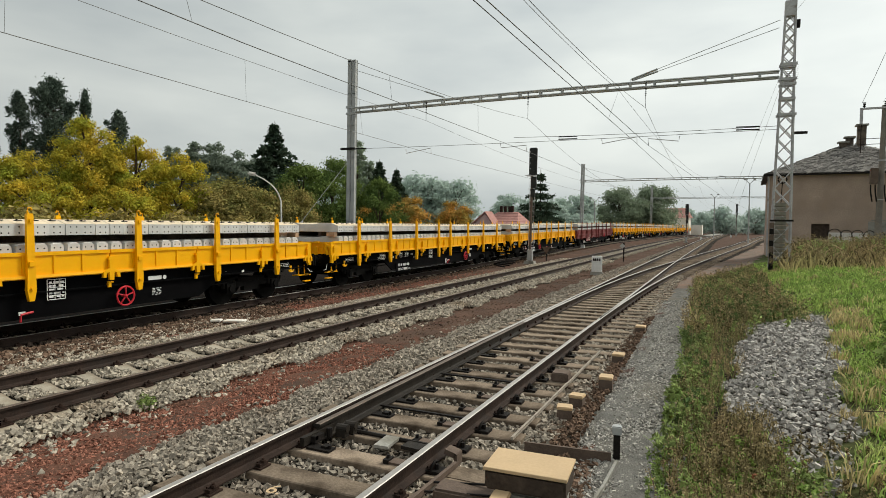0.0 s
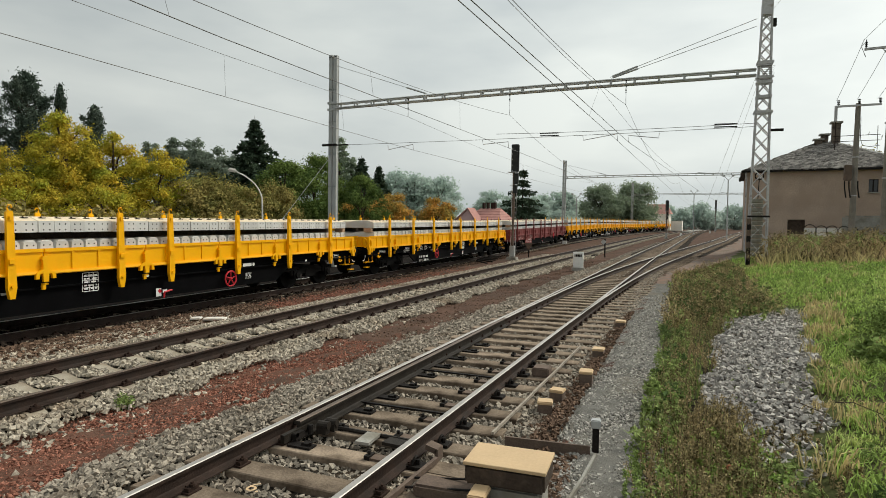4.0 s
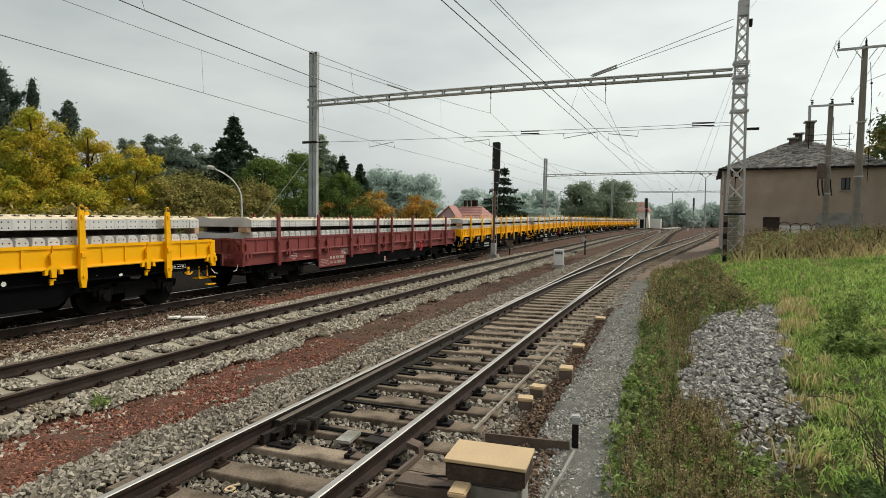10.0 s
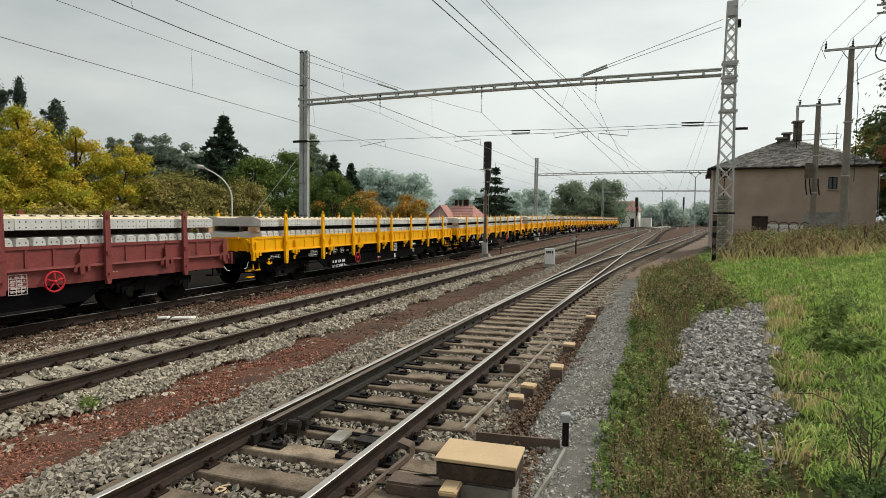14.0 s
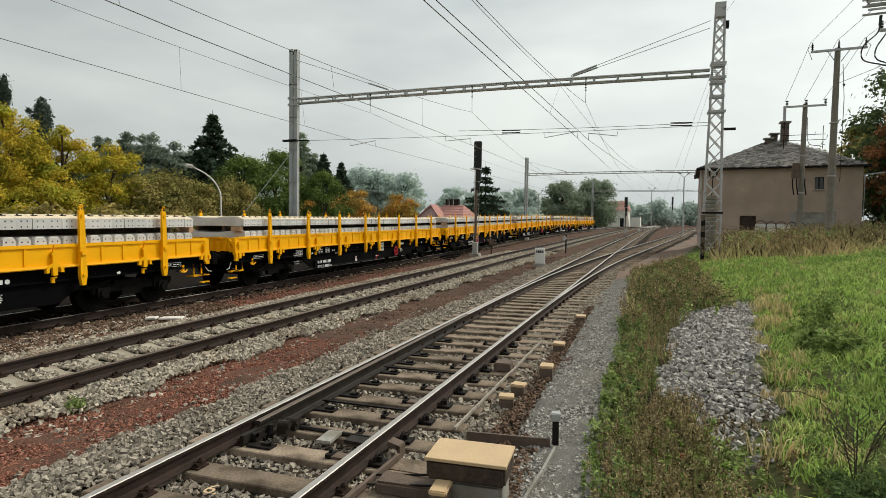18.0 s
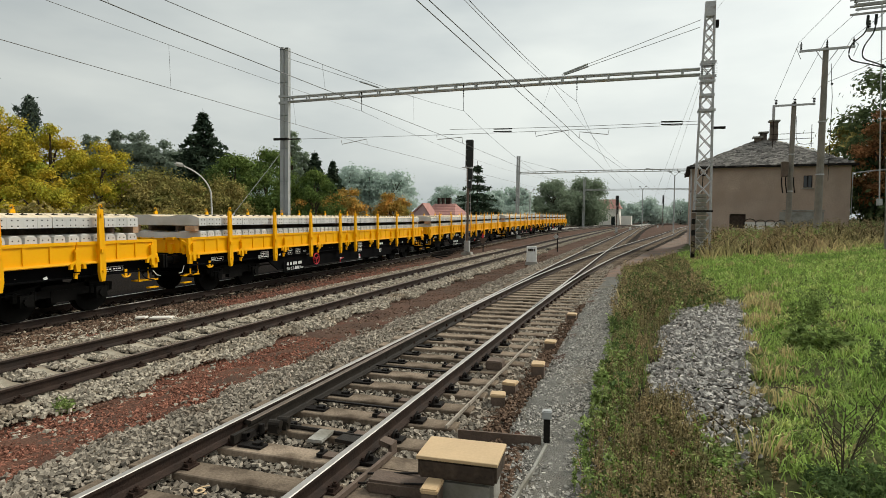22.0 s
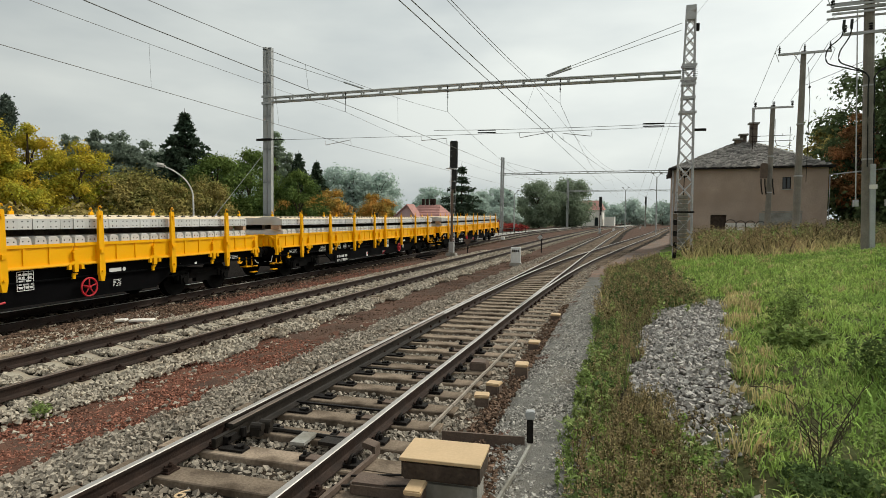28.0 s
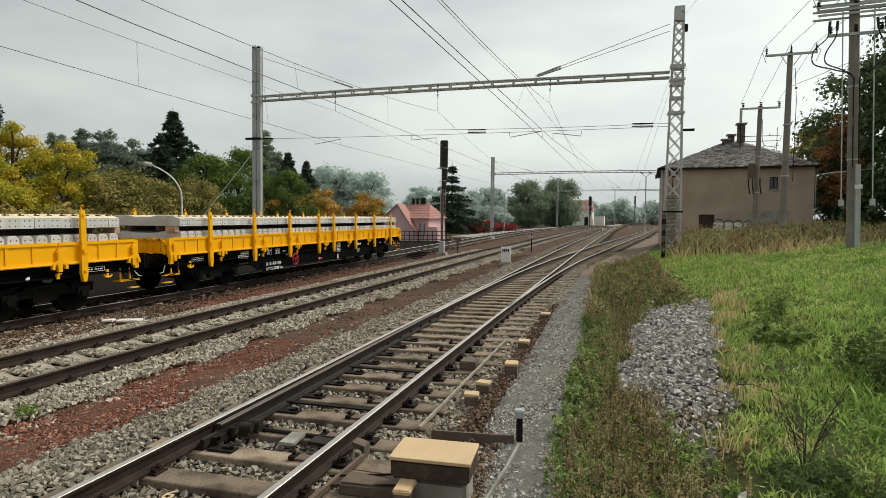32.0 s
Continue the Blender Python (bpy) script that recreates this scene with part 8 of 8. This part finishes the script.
blades("tall_weeds", 8000, 2.6, 15.0, 25, 41, 0.75, 0.012, "weed", "tall brown weeds before the empty house", "weeds", lambda x, y: y > 26 + 6 * smoothstep(6.0, 12.0, x), 1.0, 1.0)
blades("grass", 5000, -0.45, 2.4, 2.5, 30, 0.14, 0.006, "grass", "thin green grass along the gravel", "grass", lambda x, y: ~pile_mask(x, y), 1.5, 0.9)
blades("grass", 1800, -0.4, 1.9, 13, 28, 0.34, 0.006, "dry", "withered straw grass among the brown weeds", "grass", None, 1.0, 0.9)
blades("grass", 6000, -0.1, 6.0, -4.0, 3.2, 0.2, 0.008, "grass", "green grass round the standing place", "grass", lambda x, y: (x - 0.0) ** 2 + y ** 2 > 0.8, 1.0, 1.0)


def weeds(name, n, x0, x1, y0, y1, h, leaf, per, mat, label, category, keep=None, pw=1.5, spread=0.45):
    """Stemmed plants with many small leaves, joined."""
    y = y0 + (y1 - y0) * grng.random(n) ** pw
    x = grng.uniform(x0, x1, n) + border(y)
    if keep is not None:
        k = keep(x, y)
        x, y = x[k], y[k]
    n = len(x)
    z = ground_z(x, y)
    hh = h * grng.uniform(0.5, 1.2, n)
    i = np.repeat(np.arange(n), per)
    t = grng.random(len(i)) ** 0.8
    a = grng.uniform(0, 2 * math.pi, len(i))
    rr = spread * hh[i] * grng.uniform(0.05, 0.6, len(i)) * (1.1 - 0.5 * t)
    tilt = grng.normal(size=(n, 2)) * 0.16
    c = np.stack([x[i] + np.cos(a) * rr + tilt[i, 0] * t * hh[i], y[i] + np.sin(a) * rr + tilt[i, 1] * t * hh[i], z[i] + hh[i] * t * 0.95], 1)
    nn = grng.normal(size=(len(i), 3)) * 0.7 + np.array([0, 0, 0.8])
    nn /= np.linalg.norm(nn, axis=1)[:, None]
    v, f = leaf_quads(c, nn, leaf * grng.uniform(0.5, 1.35, len(i)), grng, 0.45)
    # stems
    s0 = np.stack([x, y, z - 0.02], 1)
    s1 = np.stack([x + tilt[:, 0] * hh, y + tilt[:, 1] * hh, z + hh], 1)
    o = np.array([0.004, 0.0, 0.0])
    sv = np.stack([s0 - o, s0 + o, s1 + o * 0.5, s1 - o * 0.5], 1).reshape(-1, 3)
    sf = np.arange(4 * n).reshape(n, 4) + len(v)
    ob = new(name, raw(name, np.concatenate([v, sv]), np.concatenate([f, sf]), L[mat]))
    return tagged(ob, label, category, kind="stuff")


weeds("brown_weeds", 1050, -0.36, 0.75, 3.2, 15, 0.27, 0.014, 40, "weed", "withered brown weeds along the gravel", "weeds", lambda x, y: ~pile_mask(x, y))
weeds("brown_weeds", 560, -0.5, 1.7, 13, 27, 0.46, 0.026, 52, "weed", "withered brown weeds along the gravel", "weeds", None, 1.0)
weeds("brown_weeds", 130, 0.0, 0.62, 4.2, 7.0, 0.30, 0.016, 44, "weed", "tall dark stalks of withered weeds", "weeds", None, 1.0, 0.35)
weeds("brown_weeds", 190, 0.1, 1.25, 3.2, 6.4, 0.10, 0.014, 30, "weed", "withered brown weeds round the stones", "weeds", None, 1.0)
weeds("leafy_herbs", 110, -0.1, 0.75, 3.3, 6.4, 0.15, 0.022, 34, "clover", "pale green herbs among the withered stalks", "herbs", None, 1.0, 0.8)
weeds("leafy_herbs", 240, -0.45, 0.10, 3.4, 14, 0.23, 0.021, 44, "herb", "green leafy herbs along the gravel", "herbs", lambda x, y: ~pile_mask(x, y), 1.3)
weeds("leafy_herbs", 34, -0.45, -0.10, 6.0, 9.8, 0.30, 0.045, 40, "herb", "broad-leaved green herbs along the gravel", "herbs", None, 1.0, 0.6)
weeds("leafy_herbs", 900, 1.0, 9.5, 3.3, 24, 0.11, 0.020, 40, "clover", "low bright leafy herbs in the grass", "herbs", turf, 1.5, 1.6)
weeds("leafy_herbs", 640, 1.2, 9.5, 3.3, 24, 0.22, 0.022, 40, "herb", "green leafy herbs in the grass", "herbs", lambda x, y: turf(x, y) & (patch(x, y, 0.7, 8.0) > 0.05), 1.5)
weeds("dark_bush", 44, -0.42, 0.05, 4.2, 13.5, 0.26, 0.032, 60, "deep", "low dark-leaved plants along the gravel", "bush", lambda x, y: patch(x, y, 1.1, 21.0) > -0.05, 1.2, 0.9)
weeds("dark_bush", 120, -0.3, 1.7, 13, 25, 0.42, 0.035, 60, "deep", "dark bushes among the brown weeds", "bush", None, 1.0, 0.9)
weeds("leafy_herbs", 60, -0.45, 1.6, 12, 26, 0.4, 0.04, 40, "herb", "green leafy herbs among the brown weeds", "herbs", None, 1.0)
weeds("leafy_herbs", 30, 2.1, 2.75, 8.7, 9.5, 0.26, 0.060, 26, "herb", "low plants with large green leaves in the grass", "herbs", None, 1.0, 0.8)
weeds("leafy_herbs", 26, 0.5, 1.3, 7.2, 9.2, 0.07, 0.022, 22, "herb", "small green weeds growing through the stones", "herbs", None, 1.0, 1.2)
weeds("leafy_herbs", 60, 0.35, 0.95, 4.4, 5.4, 0.13, 0.026, 28, "herb", "green weeds among the last stones", "herbs", None, 1.0, 0.9)
weeds("nettle_clump", 12, 2.48, 2.78, 10.2, 10.7, 0.72, 0.030, 110, "herb", "clump of tall nettles in the grass", "nettles", None, 1.0, 0.5)
weeds("dark_bush", 34, 1.2, 1.8, 4.2, 4.8, 0.17, 0.022, 60, "deep", "low dark-leaved bush in the grass", "bush", None, 1.0, 1.1)
weeds("dark_bush", 30, 2.55, 3.2, 6.5, 7.5, 0.50, 0.035, 80, "deep", "dark green bush in the grass", "bush", None, 1.0, 0.6)
weeds("hedge_weeds", 420, 2.4, 14.0, 25, 40, 1.1, 0.05, 70, "weed", "tall brown bushes before the empty house", "weeds", lambda x, y: y > 27 + 7 * smoothstep(6.0, 12.0, x), 1.0)
weeds("hedge_weeds", 260, 3.0, 14.0, 27, 40, 0.9, 0.06, 70, "herb", "tall green bushes before the empty house", "weeds", lambda x, y: y > 28 + 7 * smoothstep(6.0, 12.0, x), 1.0)
weeds("track_weed", 8, -6.95, -6.72, 5.3, 5.6, 0.17, 0.035, 40, "herb", "small green weed on the ballast edge", "weed", None, 1.0, 1.2)

# heap of stones, its near end scattered and sunk among the weeds
hy_, hx_, hs_ = laid(4.3, 14.4, -0.2, 2.6, 0.046, 0.03)
hn_ = len(hy_)
hk_ = pile_mask(hx_, hy_) & ((hy_ > 6.5) | ((patch(hx_, hy_, 1.9, 14.0) > -0.16) & (grng.random(hn_) < 0.8)))
hx_, hy_, hs_ = hx_[hk_], hy_[hk_], hs_[hk_]
cx_ = 0.90 + 0.12 * (hy_ - 9.0)
dome_ = 0.05 * np.clip(1 - ((hx_ - cx_) / 0.9) ** 2 - ((hy_ - 10.0) / 3.9) ** 4, 0, 1)
heap = new("stone_heap", stones("stone_heap", np.stack([hx_, hy_, ground_z(hx_, hy_) + dome_ + grng.uniform(-0.03, 0.03, len(hx_))], 1), hs_ * grng.uniform(0.55, 0.98, len(hx_)), "pile", grng, True))
tagged(heap, "heap of grey broken stones on the bank", "stone heap", kind="stuff")
# path beyond the poles
bm = bmesh.new()
for k_ in range(12):
    a_, b_ = 10.6 + k_ * 2.0, 12.6 + k_ * 2.0
    y0_, y1_ = 31.0 - k_ * 0.25, 30.75 - k_ * 0.25
    vs = [bm.verts.new((x, y, float(ground_z(x, y)) + 0.03)) for x, y in ((a_, y0_), (b_, y1_), (b_, y1_ + 3.0), (a_, y0_ + 3.0))]
    bm.faces.new(vs)
bmesh.ops.remove_doubles(bm, verts=bm.verts, dist=0.01)
pth = new("footpath", finish(bm, "footpath", "concrete"))
tagged(pth, "worn grey footpath behind the poles", "path", kind="structure")


# dead branches by the heap and a dry thistle
br_ = thing("dead_branch", "dead grey branches lying by the stone heap", "branch")
rb2 = random.Random(4)
for k_ in range(6):
    bm = bmesh.new()
    x_, y_ = 1.15 + rb2.uniform(-0.5, 0.3), 6.2 + rb2.uniform(-0.7, 0.9)
    a_ = rb2.uniform(0, 6.28)
    z_ = float(ground_z(x_, y_)) + 0.1
    l_ = rb2.uniform(0.25, 0.6)
    tube(bm, [(x_, y_, z_), (x_ + l_ * 0.5 * math.cos(a_), y_ + l_ * 0.5 * math.sin(a_), z_ + 0.08), (x_ + l_ * math.cos(a_ + 0.3), y_ + l_ * math.sin(a_ + 0.3), z_ + rb2.uniform(0.0, 0.15))], 0.007, 5, False, 0.003)
    part("twig", bm, "trunk", br_)
th_ = thing("dry_thistle", "tall dry thistle stalk in the grass", "plant", pose(1.48, 4.87, 0.27))
for k_, (dx_, dy_, h_) in enumerate(((0.0, 0.0, 0.52), (0.30, 0.10, 0.66), (-0.16, 0.1, 0.50), (0.14, -0.1, 0.45), (-0.06, -0.12, 0.36))):
    bm = bmesh.new()
    tube(bm, [(0, 0, -0.05), (dx_ * 0.4, dy_ * 0.4, h_ * 0.5), (dx_, dy_, h_)], 0.006, 5, True, 0.003)
    for q_ in (0.3, 0.42, 0.5, 0.6, 0.7, 0.78, 0.85, 0.93):
        s_ = 1 if (k_ + int(q_ * 20)) % 2 else -1
        g_ = dx_ * (0.8 * q_ if q_ < 0.5 else 1.2 * q_ - 0.2)
        tube(bm, [(g_, dy_ * q_, h_ * q_), (g_ + 0.07 * s_, dy_ * q_ + 0.02 * s_, h_ * q_ + 0.07), (g_ + 0.08 * s_, dy_ * q_ + 0.03 * s_, h_ * q_ + 0.12)], 0.0032, 4, False)
    part("stalk", bm, "trunk", th_)
bf_ = thing("brick_fragment", "broken orange brick piece lying among the weeds", "brick", pose(0.36, 5.32, 0.10, 8, 12, 30))
bm = bmesh.new()
bx(bm, (0, 0, 0.03), (0.07, 0.05, 0.04), taper=(0.8, 0.9))
bmesh.ops.bevel(bm, geom=list(bm.edges), offset=0.008, segments=1, affect="EDGES")
part("brick", bm, "brickred", bf_)


def motions():
    times = [0.0, 1, 2, 3, 4, 5, 6, 7, 8, 9, 10, 11, 12, 13, 14, 15, 16, 17, 18, 19, 20, 21, 22, 23, 24, 25, 26, 27, 28, 29, 30, 31, 32]
    for n, wg, ld in TRAIN:
        rows = [(t, wagon_pose(n, t)) for t in times]
        walk(wg, rows)
        walk(ld, rows)
        # wheels roll with the way that the wagon has gone
        sets = [c for b in wg.children if b.name.startswith("bogie") for c in b.children if c.name.startswith("wheelset")]
        for ws in sets:
            x, y, z = ws.location
            walk(ws, [(0.1 * i, pose(x, y, z, math.degrees((train_way(0.1 * i) + 16.14) / 0.46) % 360.0)) for i in range(321)])


motions()
